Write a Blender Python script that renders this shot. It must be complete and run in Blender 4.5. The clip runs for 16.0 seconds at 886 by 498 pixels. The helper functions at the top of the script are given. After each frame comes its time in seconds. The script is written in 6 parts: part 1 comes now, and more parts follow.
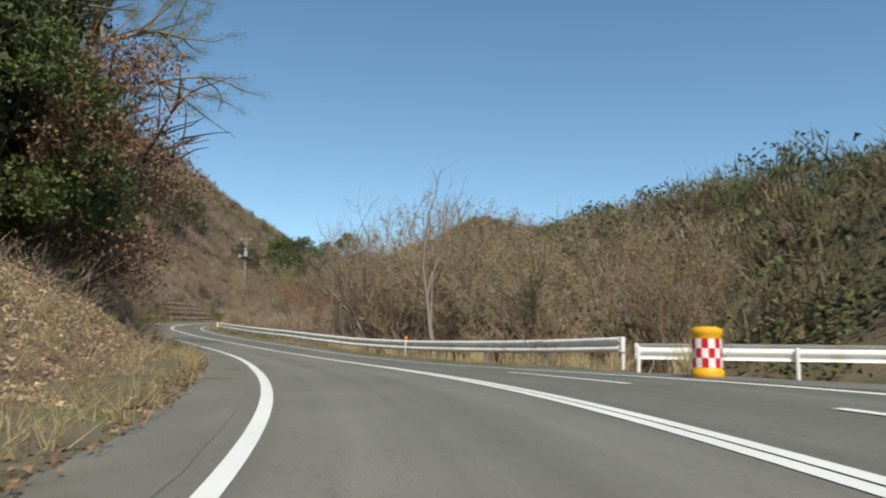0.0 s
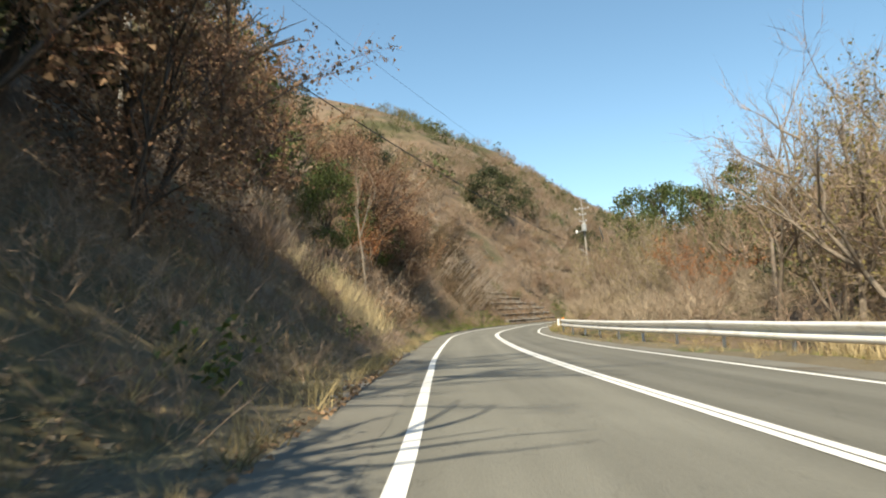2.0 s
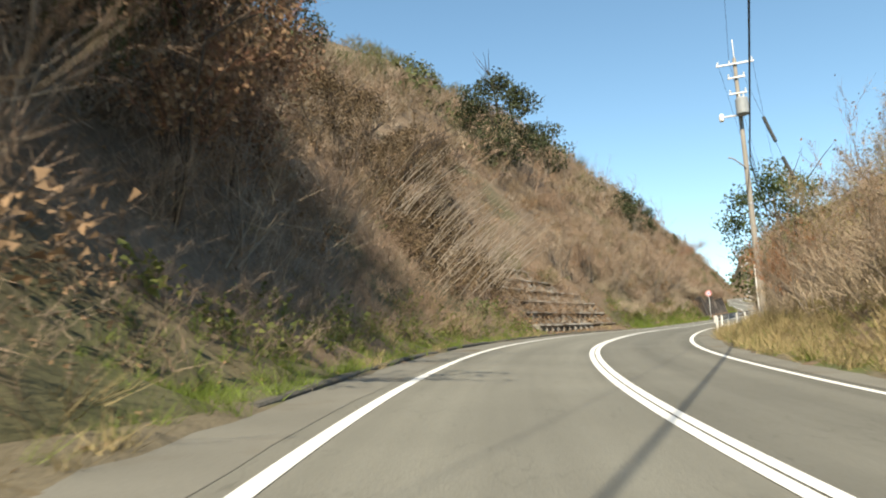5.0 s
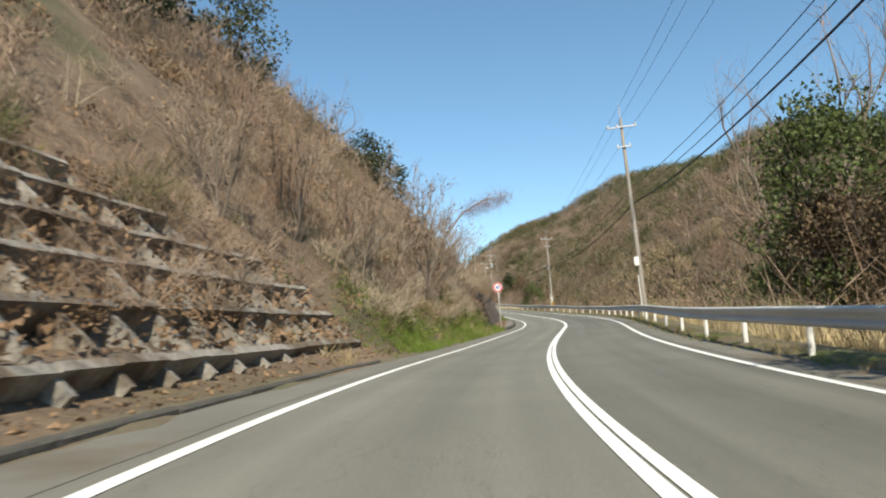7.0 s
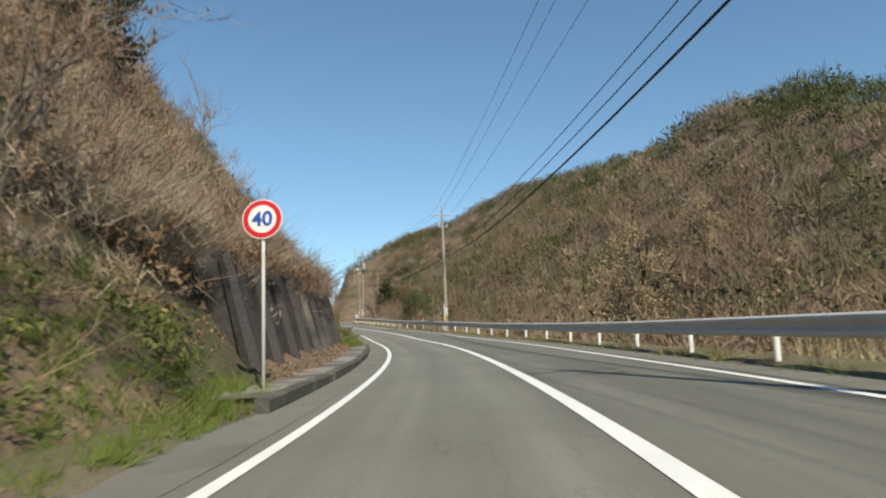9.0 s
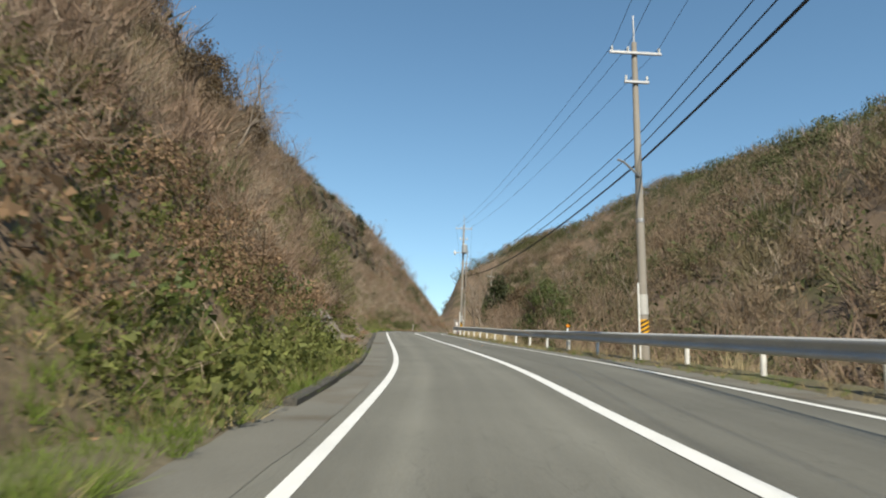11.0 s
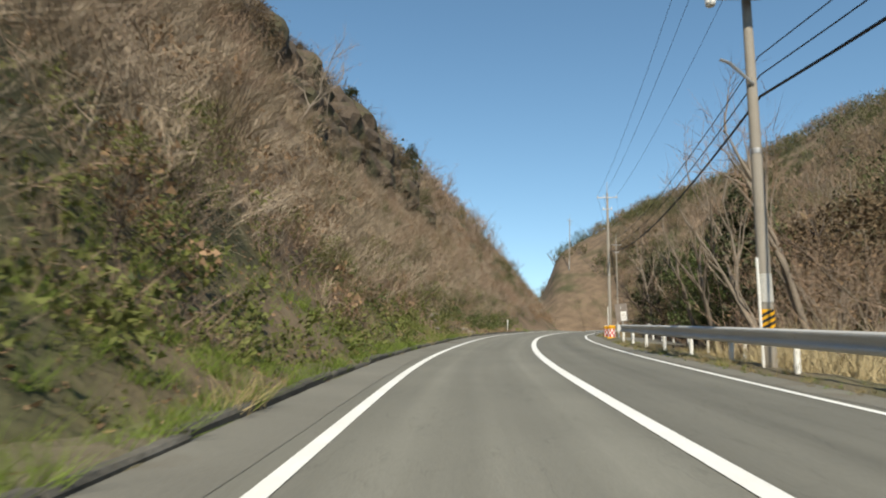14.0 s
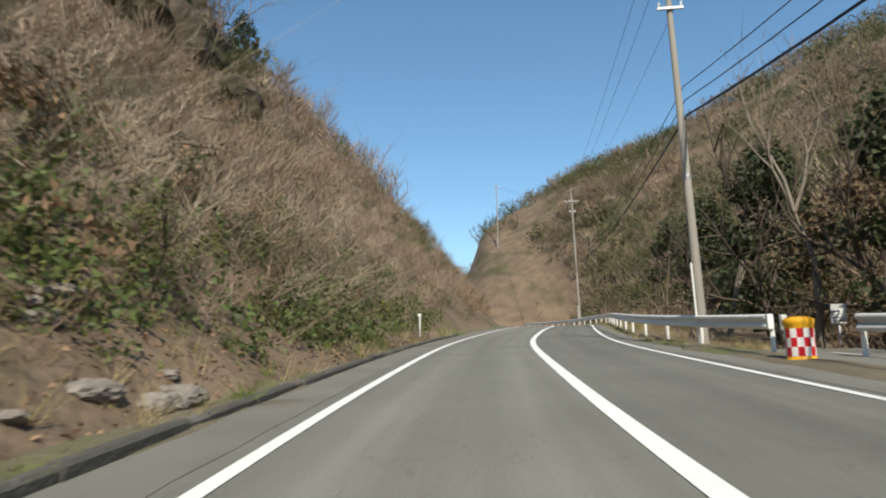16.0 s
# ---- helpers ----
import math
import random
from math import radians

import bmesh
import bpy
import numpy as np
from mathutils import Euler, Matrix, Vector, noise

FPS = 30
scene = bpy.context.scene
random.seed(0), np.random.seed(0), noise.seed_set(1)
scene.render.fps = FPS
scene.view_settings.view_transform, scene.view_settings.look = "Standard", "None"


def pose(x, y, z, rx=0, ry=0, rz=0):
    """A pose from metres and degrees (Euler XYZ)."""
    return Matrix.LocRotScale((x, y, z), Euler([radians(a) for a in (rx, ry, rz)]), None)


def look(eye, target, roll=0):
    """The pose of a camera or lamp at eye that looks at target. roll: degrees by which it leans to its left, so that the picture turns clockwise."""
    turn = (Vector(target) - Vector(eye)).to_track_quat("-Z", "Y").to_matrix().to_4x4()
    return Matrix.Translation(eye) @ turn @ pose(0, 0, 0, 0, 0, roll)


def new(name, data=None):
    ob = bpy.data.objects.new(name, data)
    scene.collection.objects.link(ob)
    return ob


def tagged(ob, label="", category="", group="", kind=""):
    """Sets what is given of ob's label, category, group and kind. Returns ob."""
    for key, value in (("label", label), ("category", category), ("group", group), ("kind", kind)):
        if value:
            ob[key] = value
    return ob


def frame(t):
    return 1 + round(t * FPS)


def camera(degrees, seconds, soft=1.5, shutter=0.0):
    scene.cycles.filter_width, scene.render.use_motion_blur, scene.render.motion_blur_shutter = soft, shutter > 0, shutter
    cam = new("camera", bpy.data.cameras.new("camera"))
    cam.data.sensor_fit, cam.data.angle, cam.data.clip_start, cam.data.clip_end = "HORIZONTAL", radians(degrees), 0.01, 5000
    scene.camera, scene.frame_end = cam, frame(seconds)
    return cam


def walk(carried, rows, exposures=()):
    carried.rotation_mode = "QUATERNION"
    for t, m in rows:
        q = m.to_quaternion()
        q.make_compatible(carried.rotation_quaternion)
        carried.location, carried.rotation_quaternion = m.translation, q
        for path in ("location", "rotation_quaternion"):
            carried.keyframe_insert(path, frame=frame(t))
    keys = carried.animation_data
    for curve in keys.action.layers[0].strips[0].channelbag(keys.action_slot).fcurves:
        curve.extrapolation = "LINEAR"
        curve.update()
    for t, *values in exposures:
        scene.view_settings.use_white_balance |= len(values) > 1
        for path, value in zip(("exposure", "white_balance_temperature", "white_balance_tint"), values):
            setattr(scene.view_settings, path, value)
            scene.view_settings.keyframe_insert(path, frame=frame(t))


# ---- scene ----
cam = camera(63.28, 16.0, soft=2.0, shutter=0.12)

# seconds, eye, target, roll
PATH = [
    (0.0, (1.398, 3.325, 0.231), (1.135, 13.189, 1.857), 1.38),
    (0.5, (0.465, 10.069, 0.561), (-1.357, 19.759, 2.232), -0.05),
    (1.0, (-1.197, 16.802, 0.916), (-4.363, 26.152, 2.517), -0.09),
    (1.5, (-3.811, 23.508, 1.208), (-7.995, 32.451, 2.791), -0.61),
    (2.0, (-6.920, 30.264, 1.525), (-11.605, 38.953, 3.123), -2.73),
    (2.5, (-10.385, 37.136, 1.923), (-15.104, 45.812, 3.486), -0.87),
    (3.0, (-14.019, 44.174, 2.403), (-18.795, 52.814, 3.994), -1.62),
    (3.2, (-15.509, 47.020, 2.543), (-20.303, 55.655, 4.110), -1.40),
    (3.5, (-17.764, 51.313, 2.788), (-22.574, 59.939, 4.357), -0.88),
    (4.0, (-21.552, 58.610, 3.240), (-26.356, 67.229, 4.860), -0.43),
    (4.5, (-25.292, 66.187, 3.732), (-30.007, 74.851, 5.376), -0.37),
    (5.0, (-28.868, 74.105, 4.259), (-33.384, 82.872, 5.919), -0.64),
    (5.3, (-30.887, 79.019, 4.591), (-35.221, 87.877, 6.251), -1.01),
    (5.5, (-32.179, 82.348, 4.813), (-36.353, 91.286, 6.454), -1.24),
    (6.0, (-35.149, 90.911, 5.430), (-38.511, 100.176, 7.117), -2.10),
    (6.5, (-37.189, 100.070, 6.066), (-39.367, 109.689, 7.722), -2.05),
    (7.0, (-38.275, 109.650, 6.721), (-39.201, 119.461, 8.423), -2.16),
    (7.5, (-38.569, 119.203, 7.390), (-38.583, 129.048, 9.140), -1.78),
    (8.0, (-38.225, 128.575, 8.070), (-37.679, 138.401, 9.840), -2.53),
    (8.5, (-37.659, 137.987, 8.823), (-36.935, 147.770, 10.762), -1.26),
    (9.0, (-37.013, 147.328, 9.608), (-36.389, 157.123, 11.526), -0.62),
    (9.2, (-36.822, 151.057, 9.908), (-36.266, 160.852, 11.845), -0.03),
    (9.5, (-36.542, 156.643, 10.360), (-36.212, 166.443, 12.321), 1.37),
    (10.0, (-36.256, 165.939, 11.123), (-36.397, 175.729, 13.155), 2.73),
    (10.5, (-36.336, 175.214, 11.930), (-36.935, 184.975, 14.018), 3.05),
    (11.0, (-36.827, 184.455, 12.780), (-37.866, 194.181, 14.859), 3.11),
    (11.3, (-37.302, 189.980, 13.308), (-38.621, 199.680, 15.351), 3.27),
    (11.5, (-37.664, 193.657, 13.670), (-39.170, 203.337, 15.675), 3.48),
    (12.0, (-38.922, 202.791, 14.671), (-40.807, 212.415, 16.630), 2.23),
    (12.5, (-40.446, 211.825, 15.672), (-42.516, 221.405, 17.655), 1.82),
    (13.0, (-42.069, 220.865, 16.641), (-44.176, 230.439, 18.613), 0.28),
    (13.5, (-43.859, 229.927, 17.591), (-45.960, 239.505, 19.551), 1.28),
    (14.0, (-45.546, 239.250, 18.580), (-47.711, 248.818, 20.519), 2.26),
    (14.5, (-47.261, 248.583, 19.545), (-49.258, 258.192, 21.463), 0.25),
    (15.0, (-48.596, 257.994, 20.473), (-50.276, 267.662, 22.397), -0.64),
    (15.5, (-49.518, 267.513, 21.410), (-50.908, 277.232, 23.309), -0.91),
    (16.0, (-50.217, 277.004, 22.337), (-51.221, 286.773, 24.226), -1.11),
]
# seconds, stops, kelvin, tint: the picture brightens in the shade of the bend
EXPOSURES = [(0.0, 0.48, 6900, 7), (0.8, 0.64, 7100, 7), (2.2, 1.20, 7850, 7), (3.0, 1.19, 7850, 7), (5.5, 1.21, 7650, 7), (7.2, 0.84, 7150, 7), (8.4, 0.62, 7150, 7), (12.0, 0.62, 7150, 7), (14.5, 0.68, 7250, 7), (16.0, 0.68, 6850, 7)]
walk(cam, [(t, look(e, g, r)) for t, e, g, r in PATH], EXPOSURES)

# ---- light ----
SUN_YAW, SUN_UP = 192.0, 44.0       # the sun stands behind the drive
world = bpy.data.worlds.new("sky")
scene.world = world
world.use_nodes = True
wn, wl = world.node_tree.nodes, world.node_tree.links
sky = wn.new("ShaderNodeTexSky")
sky.sky_type, sky.sun_disc = "NISHITA", False
sky.sun_elevation = radians(SUN_UP)
sky.sun_rotation = radians(-SUN_YAW)
sky.altitude, sky.air_density, sky.dust_density, sky.ozone_density = 300, 1.0, 0.1, 2.2
wn["Background"].inputs["Strength"].default_value = 0.106
rich = wn.new("ShaderNodeHueSaturation")
rich.inputs["Saturation"].default_value, rich.inputs["Hue"].default_value = 1.12, 0.493
wl.new(sky.outputs["Color"], rich.inputs["Color"])
wl.new(rich.outputs["Color"], wn["Background"].inputs["Color"])
sun_data = bpy.data.lights.new("sun", "SUN")
sun_data.energy, sun_data.angle, sun_data.color = 3.6, radians(0.55), (1.0, 0.94, 0.84)
sun = new("sun", sun_data)
sun_way = Vector((-math.sin(radians(SUN_YAW)) * math.cos(radians(SUN_UP)),
                  math.cos(radians(SUN_YAW)) * math.cos(radians(SUN_UP)), math.sin(radians(SUN_UP))))
sun.matrix_world = look(Vector((0, 100, 150)) + sun_way * 50, (0, 100, 150))


# ---- materials ----
def material(name, colour, rough=0.9, metal=0.0, scale=3.0, spread=0.25, fine=40.0, fine_spread=0.15, bump=0.3,
             island=0.0, patch=None, patch_scale=0.15, patch_edge=0.5, translucent=0.0, per_object=0.0, bump_scale=None, detail=4.0):
    """A weathered surface: base colour, stains at two scales, relief; optional second colour in patches."""
    m = bpy.data.materials.new(name)
    m.use_nodes = True
    n, l = m.node_tree.nodes, m.node_tree.links
    b = n["Principled BSDF"]
    b.inputs["Roughness"].default_value, b.inputs["Metallic"].default_value = rough, metal
    b.inputs["Specular IOR Level"].default_value = 0.3 if metal == 0 else 0.5
    geo = n.new("ShaderNodeNewGeometry")

    def noise_at(s, d=detail):
        t = n.new("ShaderNodeTexNoise")
        t.inputs["Scale"].default_value, t.inputs["Detail"].default_value = s, d
        l.new(geo.outputs["Position"], t.inputs["Vector"])
        return t

    base = n.new("ShaderNodeRGB")
    base.outputs[0].default_value = (*colour, 1)
    out = base.outputs[0]
    if patch:
        ramp = n.new("ShaderNodeValToRGB")
        ramp.color_ramp.elements[0].position, ramp.color_ramp.elements[1].position = patch_edge - 0.06, patch_edge + 0.06
        l.new(noise_at(patch_scale).outputs["Fac"], ramp.inputs["Fac"])
        mix = n.new("ShaderNodeMix")
        mix.data_type = "RGBA"
        l.new(ramp.outputs["Color"], mix.inputs["Factor"])
        l.new(out, mix.inputs["A"])
        mix.inputs["B"].default_value = (*patch, 1)
        out = mix.outputs["Result"]
    value = None
    terms = [(noise_at(scale).outputs["Fac"], spread * 2.2), (noise_at(fine, 2.0).outputs["Fac"], fine_spread * 2.2)]
    if island:
        terms.append((geo.outputs["Random Per Island"], island))
    if per_object:
        info = n.new("ShaderNodeObjectInfo")
        terms.append((info.outputs["Random"], per_object))
    for socket, amount in terms:
        ma = n.new("ShaderNodeMath")
        ma.operation = "MULTIPLY_ADD"
        l.new(socket, ma.inputs[0])
        ma.inputs[1].default_value, ma.inputs[2].default_value = amount, -amount / 2 + (1.0 if value is None else 0.0)
        if value is not None:
            ad = n.new("ShaderNodeMath")
            ad.operation = "ADD"
            l.new(ma.outputs[0], ad.inputs[0]), l.new(value, ad.inputs[1])
            value = ad.outputs[0]
        else:
            value = ma.outputs[0]
    hsv = n.new("ShaderNodeHueSaturation")
    l.new(value, hsv.inputs["Value"]), l.new(out, hsv.inputs["Color"])
    l.new(hsv.outputs["Color"], b.inputs["Base Color"])
    if bump:
        bp = n.new("ShaderNodeBump")
        bp.inputs["Strength"].default_value, bp.inputs["Distance"].default_value = bump, 0.05
        l.new(noise_at(bump_scale or fine, 3.0).outputs["Fac"], bp.inputs["Height"])
        l.new(bp.outputs["Normal"], b.inputs["Normal"])
    if translucent:
        tr = n.new("ShaderNodeBsdfTranslucent")
        l.new(hsv.outputs["Color"], tr.inputs["Color"])
        ms = n.new("ShaderNodeMixShader")
        ms.inputs[0].default_value = translucent
        l.new(b.outputs[0], ms.inputs[1]), l.new(tr.outputs[0], ms.inputs[2])
        l.new(ms.outputs[0], n["Material Output"].inputs["Surface"])
    return m




def asphalt_material():
    """Worn asphalt: stone grain, stains, paler wheel tracks and darker seams that run along the lanes."""
    m = material("asphalt", (0.17, 0.167, 0.142), 0.85, scale=0.35, spread=0.2, fine=60, fine_spread=0.35, bump=0.35)
    n, l = m.node_tree.nodes, m.node_tree.links
    b = n["Principled BSDF"]
    old = b.inputs["Base Color"].links[0].from_socket
    uv = n.new("ShaderNodeUVMap")
    uv.uv_map = "lane"
    cut = n.new("ShaderNodeSeparateXYZ")
    l.new(uv.outputs["UV"], cut.inputs[0])

    def calc(op, *args):
        k = n.new("ShaderNodeMath")
        k.operation = op
        for i, a in enumerate(args):
            if isinstance(a, (int, float)):
                k.inputs[i].default_value = a
            else:
                l.new(a, k.inputs[i])
        return k.outputs[0]

    def streaks(across, along, detail):
        sc = n.new("ShaderNodeVectorMath")
        sc.operation = "MULTIPLY"
        sc.inputs[1].default_value = (across, along, 1)
        l.new(uv.outputs["UV"], sc.inputs[0])
        t = n.new("ShaderNodeTexNoise")
        t.inputs["Scale"].default_value, t.inputs["Detail"].default_value = 1.0, detail
        l.new(sc.outputs[0], t.inputs["Vector"])
        return t.outputs["Fac"]

    # wheel tracks 0.8 m either side of the middle of each lane
    off = calc("ABSOLUTE", calc("SUBTRACT", calc("ABSOLUTE", calc("SUBTRACT", calc("ABSOLUTE", cut.outputs["X"]), 1.55)), 0.8))
    track = calc("MULTIPLY", calc("SUBTRACT", 1.0, calc("MINIMUM", calc("DIVIDE", off, 0.5), 1.0)), 0.13)
    tone = calc("ADD", calc("MULTIPLY", calc("SUBTRACT", streaks(2.2, 0.05, 5), 0.5), 0.55), calc("ADD", track, 0.95))
    crack = streaks(0.9, 0.35, 6)
    seam = calc("MULTIPLY", calc("LESS_THAN", calc("ABSOLUTE", calc("SUBTRACT", crack, 0.5)), 0.0025), 0.16)
    tone = calc("SUBTRACT", tone, seam)
    # the lane that leads down is toned darker
    tone = calc("SUBTRACT", tone, calc("MULTIPLY", calc("GREATER_THAN", cut.outputs["X"], 0.05), 0.16))
    h = n.new("ShaderNodeHueSaturation")
    l.new(old, h.inputs["Color"]), l.new(tone, h.inputs["Value"])
    l.new(h.outputs["Color"], b.inputs["Base Color"])
    return m


ASPHALT = asphalt_material()
SHOULDER = material("old_asphalt", (0.168, 0.163, 0.14), 0.9, scale=0.6, spread=0.25, fine=50, fine_spread=0.25, bump=0.4,
                    patch=(0.13, 0.112, 0.085), patch_scale=0.5, patch_edge=0.62)
PAINT = material("road_paint", (0.72, 0.72, 0.69), 0.6, scale=1.2, spread=0.12, fine=45, fine_spread=0.14, bump=0.1)
PAINT_OLD = material("worn_road_paint", (0.40, 0.40, 0.385), 0.7, scale=1.5, spread=0.3, fine=30, fine_spread=0.35, bump=0.1)
MARK_ORANGE = material("orange_marking_paint", (0.62, 0.25, 0.06), 0.7, scale=4, spread=0.3, fine=40, fine_spread=0.3, bump=0.1)
EARTH = material("leaf_litter_soil", (0.15, 0.108, 0.073), 0.95, scale=0.45, spread=0.55, fine=7, fine_spread=0.45, bump=1.0,
                 patch=(0.07, 0.068, 0.034), patch_scale=0.09, patch_edge=0.56, bump_scale=6)
VERGE = material("verge_soil", (0.14, 0.118, 0.08), 0.95, scale=0.8, spread=0.3, fine=22, fine_spread=0.4, bump=0.8,
                 patch=(0.10, 0.115, 0.045), patch_scale=0.25, patch_edge=0.55)
CONCRETE = material("weathered_concrete", (0.24, 0.222, 0.195), 0.9, scale=0.9, spread=0.35, fine=18, fine_spread=0.3, bump=0.5,
                    patch=(0.115, 0.10, 0.082), patch_scale=0.7, patch_edge=0.52)
CONCRETE_PALE = material("pale_concrete", (0.255, 0.235, 0.205), 0.9, scale=1.1, spread=0.4, fine=9, fine_spread=0.4, bump=0.7,
                         patch=(0.13, 0.10, 0.072), patch_scale=0.9, patch_edge=0.5)
DIRT = material("dirty_leaf_strewn_concrete", (0.20, 0.165, 0.12), 0.95, scale=0.9, spread=0.45, fine=10, fine_spread=0.45, bump=0.8,
                patch=(0.10, 0.078, 0.052), patch_scale=0.8, patch_edge=0.5)
MORTAR = material("stained_mortar", (0.135, 0.115, 0.092), 0.95, scale=0.8, spread=0.4, fine=14, fine_spread=0.4, bump=0.7,
                  patch=(0.14, 0.10, 0.07), patch_scale=0.5, patch_edge=0.5)
DARK_WALL = material("damp_dark_concrete", (0.058, 0.052, 0.05), 0.9, scale=0.5, spread=0.4, fine=12, fine_spread=0.35, bump=0.5,
                     patch=(0.13, 0.115, 0.1), patch_scale=0.6, patch_edge=0.6)
KERB = material("mossy_kerb_concrete", (0.085, 0.08, 0.068), 0.9, scale=1.0, spread=0.4, fine=20, fine_spread=0.35, bump=0.6,
                patch=(0.15, 0.14, 0.12), patch_scale=0.8, patch_edge=0.6)
RAIL_WHITE = material("white_rail_paint", (0.74, 0.74, 0.72), 0.4, scale=0.8, spread=0.1, fine=25, fine_spread=0.1, bump=0.05,
                      patch=(0.62, 0.61, 0.58), patch_scale=1.5, patch_edge=0.62)
RAIL_GREY = material("galvanised_steel", (0.52, 0.52, 0.51), 0.5, 0.0, scale=0.8, spread=0.2, fine=25, fine_spread=0.15, bump=0.05)
POLE_WRAP = material("grey_plastic_wrap", (0.46, 0.45, 0.42), 0.6, scale=2, spread=0.2, fine=20, fine_spread=0.2)
POLE_CONC = material("pole_concrete", (0.28, 0.255, 0.22), 0.85, scale=0.7, spread=0.2, fine=30, fine_spread=0.15, bump=0.15)
STEEL = material("dull_steel", (0.38, 0.38, 0.38), 0.45, 0.6, scale=5, spread=0.2, bump=0.05)
PORCELAIN = material("white_porcelain", (0.72, 0.72, 0.70), 0.25, scale=6, spread=0.05, bump=0)
TRANSFORMER = material("grey_transformer_paint", (0.30, 0.32, 0.33), 0.5, scale=3, spread=0.15, bump=0.05)
CABLE = material("black_cable", (0.025, 0.025, 0.028), 0.6, scale=3, spread=0.1, bump=0)
RUBBER = material("black_cable_cover", (0.03, 0.032, 0.03), 0.5, scale=3, spread=0.1, bump=0)
YELLOW = material("yellow_drum_plastic", (0.75, 0.38, 0.02), 0.5, scale=3, spread=0.15, fine=25, fine_spread=0.12, bump=0.05)
RED = material("red_reflective_sheet", (0.50, 0.012, 0.025), 0.4, scale=5, spread=0.12, bump=0)
WHITE = material("white_reflective_sheet", (0.74, 0.72, 0.70), 0.4, scale=5, spread=0.1, bump=0)
SIGN_BLUE = material("blue_sign_film", (0.02, 0.09, 0.38), 0.4, scale=5, spread=0.08, bump=0)
SIGN_RED = material("red_sign_film", (0.55, 0.02, 0.03), 0.4, scale=5, spread=0.08, bump=0)
BOARD = material("brown_grey_notice_board", (0.20, 0.17, 0.15), 0.7, scale=4, spread=0.25)
ORANGE = material("orange_reflector", (0.85, 0.28, 0.02), 0.35, scale=5, spread=0.08, bump=0)
ROCK_DARK = material("dark_weathered_rock", (0.085, 0.064, 0.047), 0.95, scale=0.8, spread=0.45, fine=5, fine_spread=0.5, bump=1.0,
                     patch=(0.065, 0.06, 0.035), patch_scale=0.5, patch_edge=0.52)
ROCK = material("grey_brown_rock", (0.21, 0.185, 0.16), 0.95, scale=1.0, spread=0.35, fine=8, fine_spread=0.4, bump=0.8)

BARK = material("grey_bark", (0.21, 0.175, 0.14), 0.95, scale=3, spread=0.3, fine=20, fine_spread=0.3, bump=0.4)
BARK_DARK = material("dark_bark", (0.09, 0.07, 0.055), 0.95, scale=3, spread=0.3, fine=20, fine_spread=0.3, bump=0.4)
TWIG = material("bare_twigs", (0.250, 0.172, 0.122), 0.95, scale=0.12, spread=0.3, fine=1.2, fine_spread=0.25, bump=0, island=0.9,
                patch=(0.275, 0.208, 0.155), patch_scale=0.16, patch_edge=0.5)
TWIG_PALE = material("pale_dead_stems", (0.33, 0.265, 0.195), 0.95, scale=0.3, spread=0.2, fine=2, fine_spread=0.2, bump=0, island=0.8)
STEM = material("grey_leaning_stems", (0.30, 0.25, 0.20), 0.9, scale=0.5, spread=0.3, fine=4, fine_spread=0.25, bump=0.1)
TWIG_RED = material("reddish_twigs", (0.24, 0.12, 0.075), 0.95, scale=0.2, spread=0.3, fine=2, fine_spread=0.2, bump=0, island=0.9)
BUDS = material("yellow_green_spring_buds", (0.25, 0.215, 0.085), 0.9, scale=0.3, spread=0.3, fine=2, fine_spread=0.2, bump=0, island=0.8, translucent=0.3)
LEAF_DRY = material("dry_brown_leaves", (0.25, 0.163, 0.098), 0.9, scale=0.15, spread=0.35, fine=1.5, fine_spread=0.3, bump=0, island=0.9, translucent=0.2)
LEAF_TAN = material("tan_leaf_litter", (0.43, 0.315, 0.20), 0.9, scale=0.5, spread=0.35, fine=3, fine_spread=0.3, bump=0, island=0.9, translucent=0.15)
LEAF_STRAW = material("straw_creeper_leaves", (0.34, 0.265, 0.165), 0.9, scale=0.4, spread=0.35, fine=3, fine_spread=0.3, bump=0, island=0.9, translucent=0.15)
LEAF_RUSSET = material("russet_dead_leaves", (0.215, 0.13, 0.085), 0.9, scale=0.4, spread=0.4, fine=3, fine_spread=0.3, bump=0, island=1.0, translucent=0.15)
LEAF_UMBER = material("umber_dead_leaves", (0.125, 0.088, 0.052), 0.9, scale=0.4, spread=0.35, fine=3, fine_spread=0.3, bump=0, island=0.9, translucent=0.1)
LEAF_RUST = material("rust_leaves", (0.34, 0.14, 0.055), 0.9, scale=0.3, spread=0.3, fine=2, fine_spread=0.3, bump=0, island=0.9, translucent=0.25)
LEAF_GREEN = material("evergreen_leaves", (0.082, 0.108, 0.032), 0.55, scale=0.3, spread=0.3, fine=2, fine_spread=0.3, bump=0, island=1.0, translucent=0.2)
LEAF_DARK = material("dark_evergreen_leaves", (0.046, 0.055, 0.022), 0.6, scale=0.3, spread=0.3, fine=2, fine_spread=0.3, bump=0, island=1.0, translucent=0.15)
LEAF_BRIGHT = material("fresh_green_leaves", (0.15, 0.165, 0.05), 0.7, scale=0.4, spread=0.3, fine=2, fine_spread=0.3, bump=0, island=0.8, translucent=0.3)
GRASS_DRY = material("dry_grass", (0.33, 0.265, 0.14), 0.9, scale=0.4, spread=0.25, fine=2.5, fine_spread=0.2, bump=0, island=0.8, translucent=0.2)
GRASS_STRAW = material("pale_pampas_straw", (0.47, 0.385, 0.23), 0.9, scale=0.4, spread=0.25, fine=2.5, fine_spread=0.2, bump=0, island=0.8, translucent=0.2)
